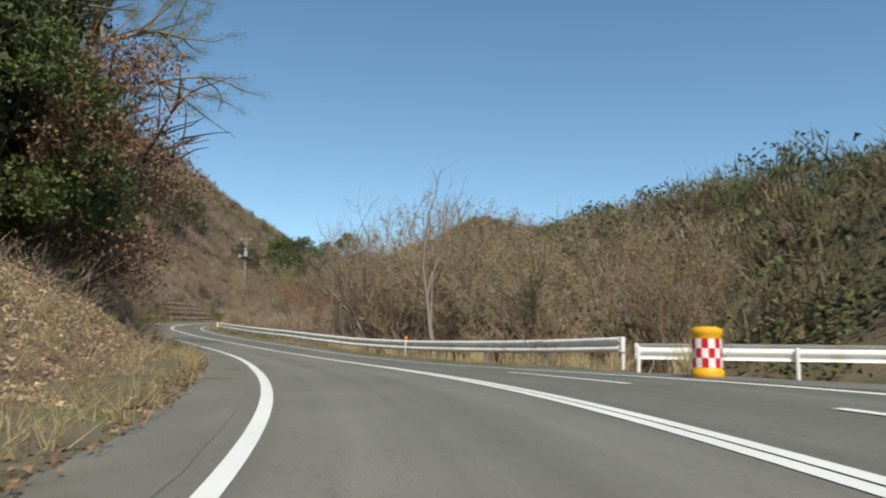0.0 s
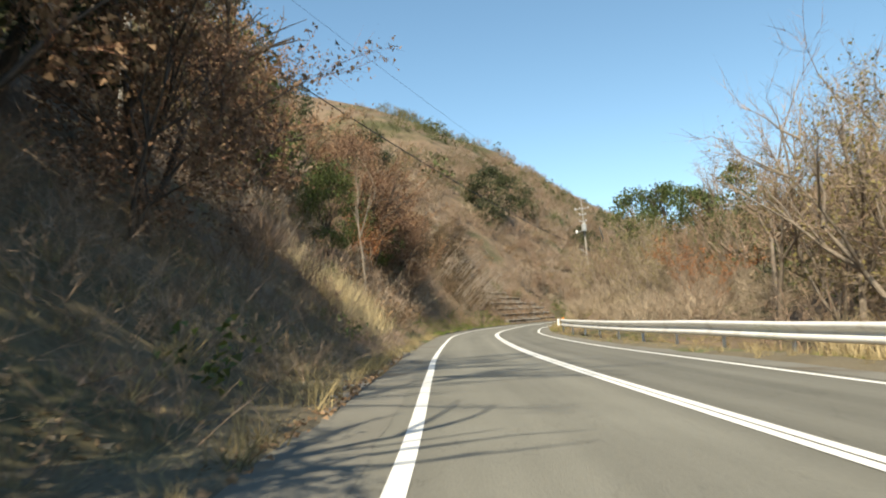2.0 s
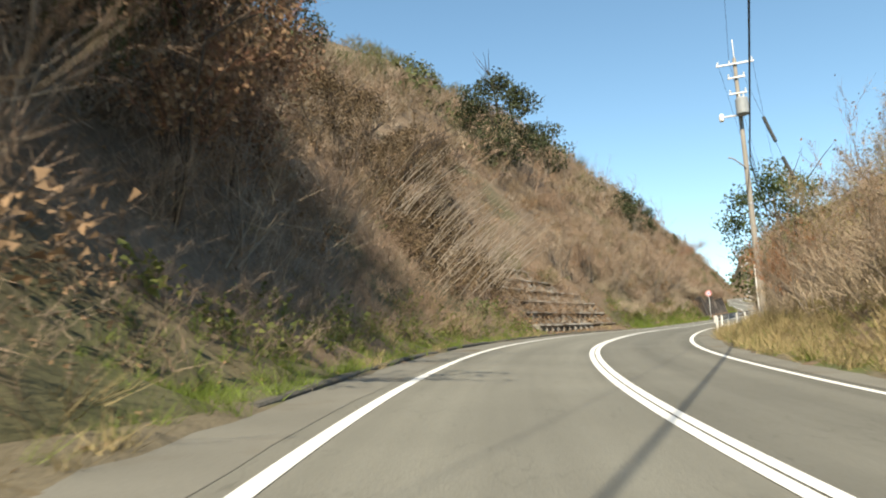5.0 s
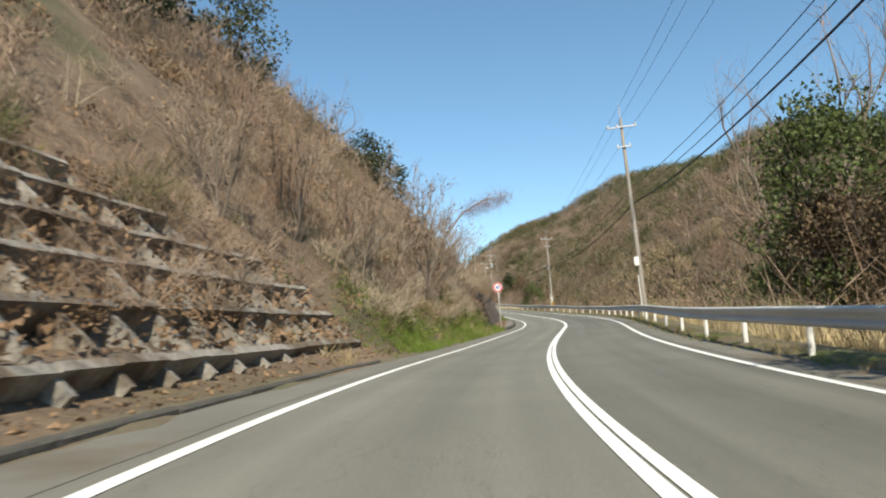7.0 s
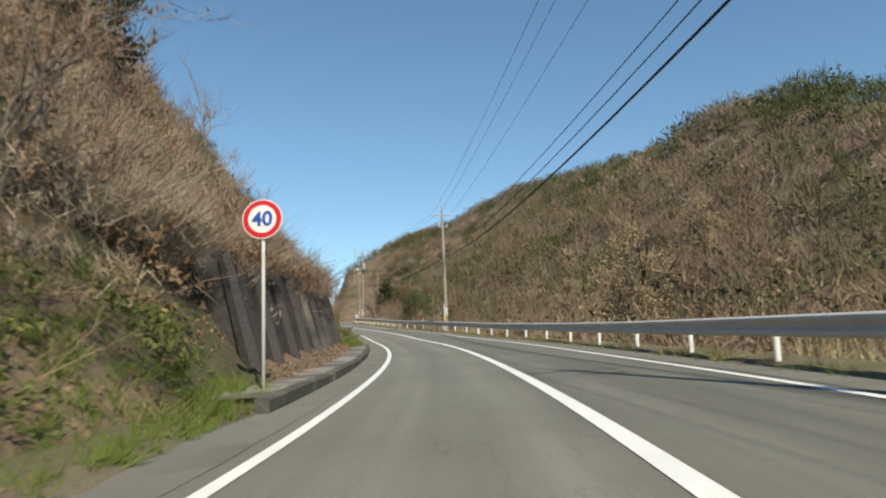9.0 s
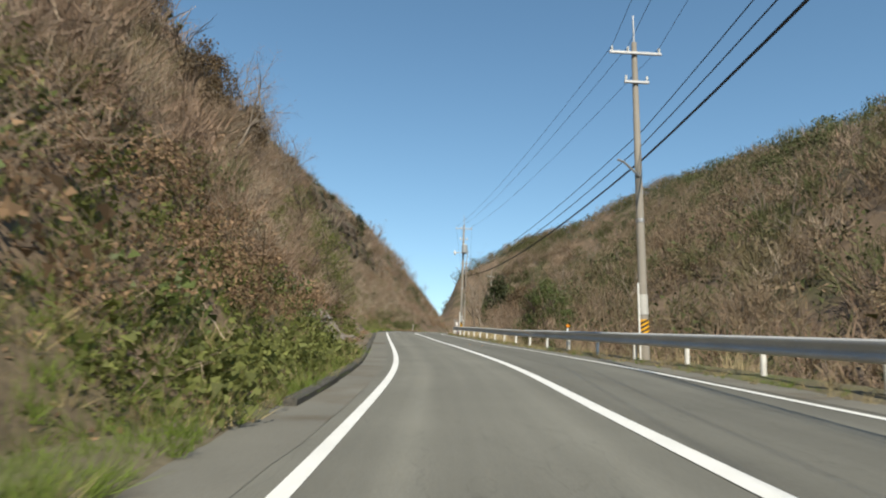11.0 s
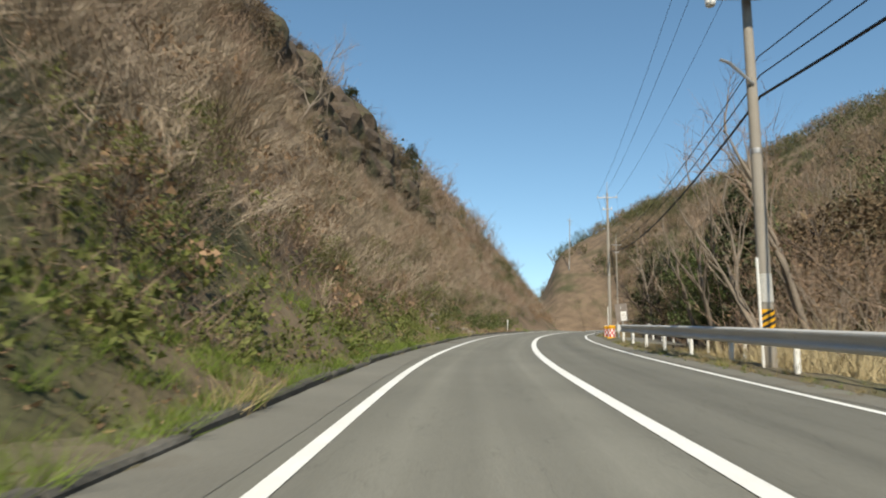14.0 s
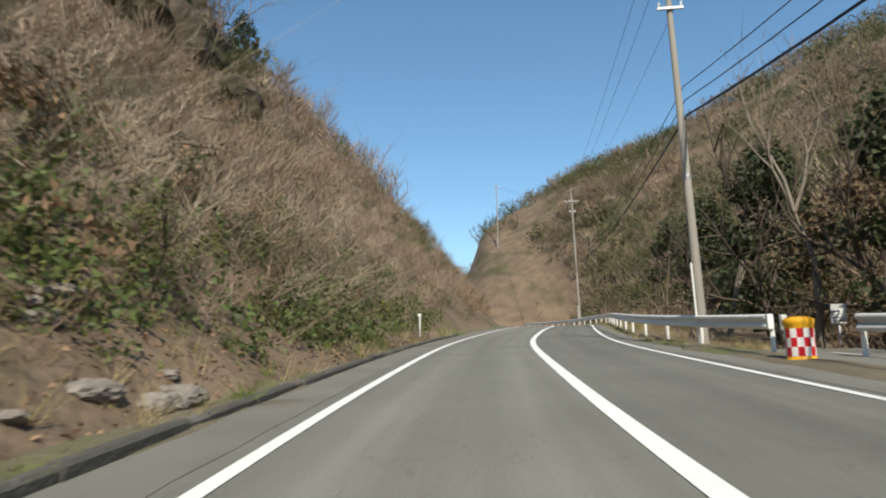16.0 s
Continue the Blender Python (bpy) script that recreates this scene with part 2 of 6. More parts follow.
GRASS = material("spring_grass", (0.155, 0.215, 0.04), 0.8, scale=0.4, spread=0.3, fine=2.5, fine_spread=0.25, bump=0, island=0.8, translucent=0.3)
WOOD_FAR = material("far_bare_wood", (0.255, 0.19, 0.128), 0.95, scale=0.035, spread=0.3, fine=0.2, fine_spread=0.4, bump=0, island=0.35, translucent=0.3,
                    patch=(0.105, 0.112, 0.048), patch_scale=0.045, patch_edge=0.5)
WOOD_GREEN = material("far_evergreen_wood", (0.074, 0.084, 0.034), 0.9, scale=0.05, spread=0.3, fine=0.3, fine_spread=0.3, bump=0, island=0.8)

# ---- the road's line ----
# road centre line in plan, metres
PLAN = [
    (3.97, -4.23), (3.87, 4.22), (2.52, 12.50), (-0.05, 20.82),
    (-3.46, 29.30), (-7.62, 37.32), (-12.01, 45.11), (-16.64, 53.89),
    (-21.09, 62.67), (-25.40, 71.35), (-29.50, 80.07), (-32.83, 88.88),
    (-35.38, 97.89), (-36.88, 106.96), (-37.57, 116.08), (-37.49, 125.57),
    (-36.90, 135.04), (-36.04, 144.19), (-35.15, 153.93), (-34.59, 164.06),
    (-34.44, 173.78), (-34.79, 183.28), (-35.69, 192.47), (-36.68, 200.83),
    (-38.08, 209.04), (-39.68, 217.42), (-41.33, 226.13), (-42.96, 234.69),
    (-44.63, 243.69), (-46.28, 252.82), (-47.63, 262.43), (-48.60, 272.40),
    (-49.27, 282.43), (-49.62, 292.55), (-49.73, 303.03), (-49.21, 313.60),
    (-48.39, 324.20), (-47.49, 334.70), (-47.24, 345.07), (-47.68, 355.24),
    (-48.35, 365.20), (-49.34, 374.93), (-50.93, 384.39), (-52.95, 393.69),
    (-55.02, 402.92), (-57.11, 412.15),
]
# height and cross fall (degrees, left side low) at every second plan point
PROFILE = [
    (-0.86, 6.01), (-0.10, 3.04), (0.44, -0.38), (1.37, -0.96),
    (2.45, -1.14), (3.65, -0.86), (4.94, -0.85), (6.25, -0.30),
    (7.65, 1.64), (9.29, 3.07), (10.96, 3.22), (12.69, 2.94),
    (14.44, 1.91), (16.23, 0.73), (18.08, 0.72), (19.95, 0.63),
    (21.90, -0.04), (23.85, -0.56), (25.95, -0.41), (27.79, -0.31),
    (29.23, -0.34), (30.70, -0.25), (32.15, -0.06),
]


def spline(points, n):
    """Points along a natural cubic spline through evenly spaced knots."""
    p = np.array(points, float)
    k = len(p)
    a = np.diag(np.full(k, 4.0)) + np.diag(np.ones(k - 1), 1) + np.diag(np.ones(k - 1), -1)
    r = np.zeros_like(p)
    r[1:-1] = 6 * (p[2:] - 2 * p[1:-1] + p[:-2])
    a[0, :], a[-1, :], a[0, 0], a[-1, -1] = 0, 0, 1, 1
    m = np.linalg.solve(a, r)
    u = np.linspace(0, k - 1, n)
    i = np.minimum(u.astype(int), k - 2)
    f = (u - i)[:, None]
    return ((1 - f) * p[i] + f * p[i + 1] + ((1 - f) ** 3 - (1 - f)) * m[i] / 6 + (f ** 3 - f) * m[i + 1] / 6)


plan = spline(PLAN, 1801)
prof = spline(PROFILE, 1761)
prof = np.vstack([prof, prof[-1] + (prof[-1] - prof[-2]) * np.arange(1, 41)[:, None] * [1, 0]])
line = np.hstack([plan, prof])
# the road runs on at both ends, out of sight round its bends
first, last = line[0], line[-1]
way0 = (line[0] - line[1])[:2] / np.linalg.norm((line[0] - line[1])[:2])
pre = [(first[0] + way0[0] * 0.25 * k - 0.0007 * k * k * 0.0625, first[1] + way0[1] * 0.25 * k, first[2] - 0.006 * k, first[3]) for k in range(160, 0, -1)]
way1 = line[-1] - line[-2]
head1 = math.atan2(-way1[0], way1[1])
post, px, py = [], last[0], last[1]
for k in range(1, 240):
    head1 += radians(0.14)
    px, py = px - 0.25 * math.sin(head1), py + 0.25 * math.cos(head1)
    post.append((px, py, last[2] + 0.02 * k, last[3]))
line = np.vstack([pre, line, post])
step = np.hypot(*np.diff(line[:, :2], axis=0).T)
run = np.concatenate([[0], np.cumsum(step)])
run -= run[160]
# s counts stations, which run a little faster or slower than metres
run += np.interp(run, [0, 10, 40, 80, 120, 160, 200, 240, 280, 300], [0.5, 0.65, 2.34, 3.45, 2.84, 1.73, 1.88, 4.38, 8.62, 9.62])
tang = np.gradient(line[:, :2], axis=0)
tang /= np.linalg.norm(tang, axis=1)[:, None]
LANE = 3.1
# the lanes widen in the bends: stations, true width of the lane on the left and on the right
LANE_S = [1, 27, 55, 86, 114, 141, 169, 198, 225, 254, 285, 316, 348, 379, 408, 437]
LANE_L = [3.57, 3.37, 2.94, 3.14, 3.33, 3.23, 2.92, 2.86, 2.81, 2.78, 2.75, 2.88, 2.94, 2.99, 3.02, 3.03]
LANE_R = [3.47, 3.38, 3.24, 3.15, 3.2, 3.1, 2.85, 2.9, 2.91, 2.88, 2.86, 2.87, 2.95, 2.99, 3.02, 3.03]


def true_d(s, d):
    """Metres from the centre line for a nominal distance d, which counts 3.1 to either edge line."""
    s, d = np.broadcast_arrays(np.asarray(s, float), np.asarray(d, float))
    k = np.where(d < 0, np.interp(s, LANE_S, LANE_L), np.interp(s, LANE_S, LANE_R)) / LANE
    return np.where(np.abs(d) < 10, d * k, d + np.sign(d) * 10 * (k - 1))


def at_s(s):
    """Centre, tangent and cross fall at distance s along the road (arrays welcome)."""
    s = np.asarray(s, float)
    c = np.stack([np.interp(s, run, line[:, k]) for k in range(4)], -1)
    t = np.stack([np.interp(s, run, tang[:, k]) for k in range(2)], -1)
    return c, t / np.linalg.norm(t, axis=-1, keepdims=True)


def road_point(s, d, up=0.0):
    """The place d metres to the right of the centre line, up above the road's plane (which ends 5 m out)."""
    c, t = at_s(s)
    d, up = true_d(s, d), np.asarray(up, float)
    fall = np.clip(d, -5, 5) * np.tan(np.radians(c[..., 3]))
    return np.stack([c[..., 0] + t[..., 1] * d, c[..., 1] - t[..., 0] * d, c[..., 2] + fall + up], -1)


thin = line[::4]
thin_run, thin_t = run[::4], tang[::4]


def to_road(x, y):
    """s and d of places in plan."""
    x, y = np.ravel(x), np.ravel(y)
    s, d = np.empty(len(x)), np.empty(len(x))
    for a in range(0, len(x), 4000):
        dx, dy = x[a:a + 4000, None] - thin[None, :, 0], y[a:a + 4000, None] - thin[None, :, 1]
        j = (dx * dx + dy * dy).argmin(1)
        i = np.arange(len(j))
        along = dx[i, j] * thin_t[j, 0] + dy[i, j] * thin_t[j, 1]
        s[a:a + 4000] = thin_run[j] + along
        d[a:a + 4000] = dx[i, j] * thin_t[j, 1] - dy[i, j] * thin_t[j, 0]
    k = np.where(d < 0, np.interp(s, LANE_S, LANE_L), np.interp(s, LANE_S, LANE_R)) / LANE
    return s, np.where(np.abs(d) < 10 * k, d / k, d - np.sign(d) * 10 * (k - 1))


def wave(x, y, seed, size):
    """Smooth random relief from a few crossing waves, about -1 to 1."""
    g = np.random.RandomState(seed)
    out = 0
    for _ in range(7):
        a, f, ph = g.uniform(0, 6.283), g.uniform(0.6, 1.7) / size, g.uniform(0, 6.283)
        out = out + np.sin((x * math.cos(a) + y * math.sin(a)) * f * 6.283 + ph)
    return out / 3.2


# s: left toe distance, left slope to d=-14, hill height left, right drop, right mound
LAND = [
    (-60, 5.6, 0.75, 40, 0.15, 0.0), (20, 5.6, 0.72, 40, 0.15, 0.0), (60, 5.4, 0.95, 40, 0.5, 0.5), (85, 5.4, 1.3, 42, 0.2, 4.0),
    (105, 5.2, 1.36, 50, 0.0, 6.0), (125, 5.0, 1.12, 64, 0.0, 4.5), (140, 4.9, 1.14, 60, 0.5, 0.6), (165, 5.2, 1.12, 52, 0.8, 0.0),
    (182, 5.3, 1.05, 56, 0.9, 0.0), (205, 5.4, 1.16, 74, 1.0, 0.0), (255, 5.3, 1.22, 84, 0.8, 0.0), (290, 5.3, 1.28, 86, 0.4, 1.0),
    (330, 5.2, 1.2, 76, 0.2, 3.0), (380, 5.2, 1.12, 66, 0.2, 4.0), (520, 5.2, 0.95, 50, 0.2, 4),
]


def spine(y):
    """Plan line and treetop height of the wooded ridge across the valley."""
    x = np.interp(y, [-60, 60, 157, 211, 262, 340, 400, 425, 460], [26, 24, 18, 9, 8, 11, 9, 5, 2])
    z = np.interp(y, [-60, 0, 33, 46, 60, 80, 96, 119, 157, 211, 223, 232, 241, 252, 262, 284, 309, 341, 382, 401, 418, 600, 1200],
                  [9, 10, 12, 14, 17, 20.5, 22, 24.5, 31, 40.5, 45, 48, 50.5, 52, 52.5, 55, 58.6, 66, 76, 81, 83, 84, 84])
    return x, z


def land(x, y):
    """Ground height: road bed, verges, the cut slope on the left, the valley and its hill on the right."""
    shape = np.shape(x)
    x, y = np.ravel(x).astype(float), np.ravel(y).astype(float)
    s, d = to_road(x, y)
    sc = np.clip(s, run[0], run[-1])
    c, _ = at_s(sc)
    over = np.clip(s - run[-1], 0, None)
    t = [np.interp(sc, [q[0] for q in LAND], [q[k] for q in LAND]) for k in range(1, 6)]
    base = c[:, 2] + np.clip(true_d(sc, d), -5, 5) * np.tan(np.radians(c[:, 3]))
    rough = wave(x, y, 3, 9.0)
    big = wave(x, y, 5, 60.0)
    # left
    a = np.clip(-d - t[0], 0, None)
    near = np.minimum(a, 9) * t[1]
    far = t[2] * (1 - np.exp(-np.clip(a - 9, 0, None) / (t[2] / (0.95 * t[1]))))
    left = near + far + np.minimum(a, 4) * 0.10 * rough + np.clip(a - 9, 0, 40) * 0.06 * big
    verge_l = 0.10 * np.clip((-d - 4.1) / 0.8, 0, 1)
    # right
    b = np.clip(d - 5.0, 0, None)
    drop = -t[3] * np.clip(b / 5, 0, 1) * 2.2
    mound = t[4] * np.clip((b - np.clip((s - 270) / 20, 0, 1) * 7) / 9, 0, 1) ** 0.9 * np.clip((34 + 60 * np.clip((s - 290) / 40, 0, 1) - b) / 16, 0, 1)
    # the wooded ridge over the valley climbs beside the road
    ridge_x, ridge_z = spine(y)
    crest = ridge_z - 2.8 + 0.8 * wave(x, y, 12, 30.0)
    foot = c[:, 0] + np.interp(sc, [0, 60, 140, 300, 330, 440], [16, 14, 16, 16, 12, 11])
    u = np.clip((x - foot) / (ridge_x - foot), 0, 1)
    hill = np.where(b > 0, np.clip(crest - base, 0, None) * (0.75 * u + 0.25 * u * u), 0) - np.clip(x - ridge_x - 6, 0, 300) * 0.25
    right = drop * (1 - u) + mound + hill + np.minimum(b / 6, 1) * (0.18 * rough) + np.clip((b - 30) / 60, 0, 1) * 2 * big
    verge_r = 0.14 * np.clip((d - 3.9) / 0.8, 0, 1) * (t[3] < 5)
    z = base + np.where(d < 0, left + verge_l, right + verge_r) + over * 0.03
    z -= np.where(np.abs(d) < 6.0, 0.10, 0.10 * np.clip((7.5 - np.abs(d)) / 1.5, 0, 1))
    # beds of the concrete grids are cut back
    bed = ((s > 129.4) & (s < 143.9)) | ((s > 222.8) & (s < 232.7)) | ((s > 241.8) & (s < 255.7))
    z -= 0.9 * bed * np.clip((-d - 5.7) / 0.8, 0, 1) * np.clip((14 + d) / 2, 0, 1)
    # the mouth of the side road lies a little lower
    z -= 0.2 * np.clip((d - 3.6) / 1.2, 0, 1) * np.clip((30 - s) / 6, 0, 1) * np.clip((s + 20) / 10, 0, 1)
    # past the last bend the valley runs on and closes
    mid = np.interp(y, [400, 1000], [-67, -108])
    low = np.interp(y, [400, 1000, 1700], [33, 60, 70])
    brow = np.interp(x, [-60, -50, -43, -38, -31, 5], [55, 62, 67, 70, 74, 80]) - np.clip((y - 470) / 300, 0, 1) * 20
    to_right = np.clip((x - mid - 3) / 9, 0, 1) * np.clip(brow - low, 4, None) - np.clip(x - ridge_x - 6, 0, 300) * 0.25
    to_left = np.clip((mid - 8 - x) / 160, 0, 1) * 90
    head = low + np.where(x > mid, to_right, to_left) + 4 * wave(x, y, 8, 90)
    away = np.clip((y - 395) / 40, 0, 1)
    z = z * (1 - away) + head * away
    # to the sides and behind, the hills sink into a rolling distance
    far_d = np.clip((np.abs(x + 20) - 420) / 500, 0, 1) + np.clip((-y - 250) / 400, 0, 1) + np.clip((y - 1900) / 600, 0, 1)
    far_d = np.minimum(far_d, 1)
    z = z * (1 - far_d) + far_d * (18 + 14 * wave(x, y, 8, 420))
    return z.reshape(shape)


# ---- mesh helpers ----
def mesh_of(name, verts, faces, mat, smooth=False):
    verts, faces = np.asarray(verts, np.float32), np.asarray(faces, np.int32)
    me = bpy.data.meshes.new(name)
    k = faces.shape[1]
    me.vertices.add(len(verts)), me.loops.add(faces.size), me.polygons.add(len(faces))
    me.vertices.foreach_set("co", verts.ravel())
    me.loops.foreach_set("vertex_index", faces.ravel())
    me.polygons.foreach_set("loop_start", np.arange(0, faces.size, k, dtype=np.int32))
    me.polygons.foreach_set("use_smooth", np.full(len(faces), smooth))
    for m in (mat if isinstance(mat, (list, tuple)) else [mat]):
        me.materials.append(m)
    me.update(calc_edges=True)
    return me


def thing(name, label, category, where=(0, 0, 0), turn=0.0, group="", kind=""):
    ob = new(name)
    ob.matrix_basis = pose(*where, 0, 0, turn)
    return tagged(ob, label, category, group, kind)


def part(name, bm, mat, parent, label="", smooth=False):
    """Links a bmesh as one mesh object under a thing or part."""
    me = bpy.data.meshes.new(name)
    for f in bm.faces:
        f.smooth = smooth
    bm.to_mesh(me)
    bm.free()
    for m in (mat if isinstance(mat, (list, tuple)) else [mat]):
        me.materials.append(m)
    ob = new(name, me)
    ob.parent = parent
    return tagged(ob, label)


def box(w, d, h, at=(0, 0, 0), bevel=0.0, turn=None):
    bm = bmesh.new()
    bmesh.ops.create_cube(bm, size=1.0)
    bmesh.ops.scale(bm, vec=(w, d, h), verts=bm.verts)
    if bevel:
        bmesh.ops.bevel(bm, geom=bm.edges[:], offset=bevel, segments=2, affect="EDGES", profile=0.6)
    if turn:
        bmesh.ops.transform(bm, matrix=turn, verts=bm.verts)
    bmesh.ops.translate(bm, vec=at, verts=bm.verts)
    return bm


def lathe(profile, sides=16, at=(0, 0, 0)):
    """A turned body from (radius, height) rows, closed at both ends."""
    bm = bmesh.new()
    rings = []
    for r, z in profile:
        rings.append([bm.verts.new((at[0] + r * math.cos(2 * math.pi * i / sides), at[1] + r * math.sin(2 * math.pi * i / sides), at[2] + z)) for i in range(sides)])
    for a, b in zip(rings, rings[1:]):
        for i in range(sides):
            bm.faces.new((a[i], a[(i + 1) % sides], b[(i + 1) % sides], b[i]))
    bm.faces.new(list(reversed(rings[0])))
    bm.faces.new(rings[-1])
    return bm


def tube(points, radius, sides=6):
    """A round bar along points; radius a number or one per point."""
    bm = bmesh.new()
    pts = [Vector(p) for p in points]
    rings = []
    for i, p in enumerate(pts):
        ahead = (pts[min(i + 1, len(pts) - 1)] - pts[max(i - 1, 0)]).normalized()
        side = ahead.cross(Vector((0, 0, 1)) if abs(ahead.z) < 0.9 else Vector((1, 0, 0))).normalized()
        up = side.cross(ahead)
        r = radius[i] if isinstance(radius, (list, tuple)) else radius
        rings.append([bm.verts.new(p + side * r * math.cos(2 * math.pi * k / sides) + up * r * math.sin(2 * math.pi * k / sides)) for k in range(sides)])
    for a, b in zip(rings, rings[1:]):
        for i in range(sides):
            bm.faces.new((a[i], a[(i + 1) % sides], b[(i + 1) % sides], b[i]))
    bm.faces.new(list(reversed(rings[0]))), bm.faces.new(rings[-1])
    return bm


def strip(name, s0, s1, step, ds, ups, mat, label="", category="", kind="structure", jitter=0.0, seed=1, fn=None, taper=0.0):
    """A sheet that follows the road between two distances, through (d, up) rows."""
    ss = np.linspace(s0, s1, max(2, int((s1 - s0) / step) + 1))
    g = np.random.RandomState(seed)
    rise = np.clip((ss - s0) / taper, 0, 1) if taper else np.ones(len(ss))
    cols = []
    for d, u in zip(ds, ups):
        dd = np.full(len(ss), d) if fn is None else fn(ss, d)
        cols.append(road_point(ss, dd + g.normal(0, jitter, len(ss)), u * rise - 0.16 * (1 - rise) + g.normal(0, jitter * 0.4 if jitter > 0.02 else 0.0, len(ss))))
    v = np.stack(cols, 1).reshape(-1, 3)
    n, k = len(ss), len(ds)
    i, j = np.meshgrid(np.arange(n - 1), np.arange(k - 1), indexing="ij")
    a = (i * k + j).ravel()
    f = np.stack([a, a + 1, a + k + 1, a + k], 1)
    me = mesh_of(name, v, f, mat, True)
    if name == "road":
        lane = np.stack([np.tile(np.array(ds), n), np.repeat(ss, k)], 1)
        me.uv_layers.new(name="lane").data.foreach_set("uv", lane[f.ravel()].astype(np.float32).ravel())
    ob = new(name, me)
    return tagged(ob, label, category, kind=kind) if label else ob


# ---- ground and road ----
def axis(lo, hi, step, out_lo, out_hi):
    mid = list(np.arange(lo, hi + step, step))
    a, w = [lo], step
    while a[-1] > out_lo:
        w *= 1.22
        a.append(a[-1] - w)
    b, w = [mid[-1]], step
    while b[-1] < out_hi:
        w *= 1.22
        b.append(b[-1] + w)
    return np.array(a[:0:-1] + mid + b[1:])


gx, gy = axis(-115, 60, 1.5, -2400, 2400), axis(-40, 460, 1.5, -2000, 3000)
X, Y = np.meshgrid(gx, gy)
Z = land(X, Y)
rs, rd = to_road(X, Y)
rd = rd.reshape(X.shape)
# ease the seams of the far slopes
soft = Z.copy()
for _ in range(6):
    soft[1:-1, 1:-1] = (soft[1:-1, 1:-1] * 2 + soft[:-2, 1:-1] + soft[2:, 1:-1] + soft[1:-1, :-2] + soft[1:-1, 2:]) / 6
blend = np.clip((np.abs(rd) - 16) / 10, 0, 1)
Z = Z * (1 - blend) + soft * blend
ny, nx = X.shape
ii, jj = np.meshgrid(np.arange(ny - 1), np.arange(nx - 1), indexing="ij")
a0 = (ii * nx + jj).ravel()
ground = new("ground", mesh_of("ground", np.stack([X, Y, Z], -1).reshape(-1, 3), np.stack([a0, a0 + 1, a0 + nx + 1, a0 + nx], 1), EARTH, True))
tagged(ground, "brown valley ground covered with dead leaves and soil", "ground", kind="structure")


def ground_z(x, y):
    """Height of the ground sheet, between its grid points."""
    x, y = np.asarray(x, float), np.asarray(y, float)
    i = np.clip(np.searchsorted(gx, x) - 1, 0, nx - 2)
    j = np.clip(np.searchsorted(gy, y) - 1, 0, ny - 2)
    u, v = (x - gx[i]) / (gx[i + 1] - gx[i]), (y - gy[j]) / (gy[j + 1] - gy[j])
    return (Z[j, i] * (1 - u) * (1 - v) + Z[j, i + 1] * u * (1 - v) + Z[j + 1, i] * (1 - u) * v + Z[j + 1, i + 1] * u * v)


def on_ground(s, d, up=0.0):
    """Places at s, d that stand on whatever lies on top there: road, verge or slope."""
    p = road_point(s, d)
    z = ground_z(p[..., 0], p[..., 1])
    dd = np.abs(np.asarray(d, float))
    p[..., 2] = np.where(dd < 4.6, np.maximum(z, p[..., 2] + np.where(dd > 4.0, 0.03, 0.0)), z) + up
    return p


S0, S1 = -36, 480
strip("road", S0, S1, 1.0, (-3.45, -3.1, -1.5, 0, 1.5, 3.1, 3.45), (0, 0, 0, 0, 0, 0, 0), ASPHALT, "grey worn asphalt road with two lanes", "road")
strip("shoulder_left", S0, S1, 1.0, (-4.35, -3.38), (0.005, 0.005), SHOULDER, "dusty old asphalt shoulder beside the hillside", "road shoulder", jitter=0.015)
strip("shoulder_right", S0, S1, 1.0, (3.38, 4.25), (0.005, 0.005), SHOULDER, "dusty old asphalt shoulder beside the guardrail", "road shoulder", jitter=0.02)
strip("verge_left", S0, S1, 1.0, (-4.05, -4.35, -4.9, -5.6, -6.2), (-0.04, 0.06, 0.09, 0.16, -0.5), VERGE, "earth verge at the foot of the slope", "verge", jitter=0.05, seed=2)
strip("verge_right", 25, S1, 1.0, (4.0, 4.3, 4.8, 5.4, 6.3), (-0.04, 0.06, 0.10, 0.05, -0.9), VERGE, "earth verge under the guardrail", "verge", jitter=0.05, seed=3, taper=4.0)


def stripe(name, s0, s1, d, w, mat, label):
    return strip(name, s0, s1, 0.8, (d - w / 2, d + w / 2), (0.008, 0.008), mat, label, "road marking")


stripe("edge_line_left", S0, S1, -LANE, 0.15, PAINT, "solid white edge line on the asphalt")
stripe("edge_line_right", S0, S1, LANE, 0.15, PAINT, "solid white edge line on the asphalt")
# the pair draws together and goes on as one broad line
for side_name, lo, hi in (("centre_line_left", -0.14, -0.0155), ("centre_line_right", 0.0155, 0.14)):
    strip(side_name, S0, 147, 0.8, (lo, hi), (0.008, 0.008), PAINT, "solid white centre line, one of a close pair", "road marking",
          fn=lambda ss, d: d * np.interp(ss, [120, 147], [1.0, 0.75]))
stripe("centre_line", 147, S1, 0.0, 0.21, PAINT, "broad solid white centre line on the asphalt")


# ---- guardrails ----
BEAM = [(0.0, 0.175), (0.045, 0.168), (0.078, 0.14), (0.085, 0.11), (0.078, 0.08), (0.02, 0.03), (0.012, 0.0), (0.02, -0.03), (0.078, -0.08), (0.085, -0.11), (0.078, -0.14), (0.045, -0.168), (0.0, -0.175)]


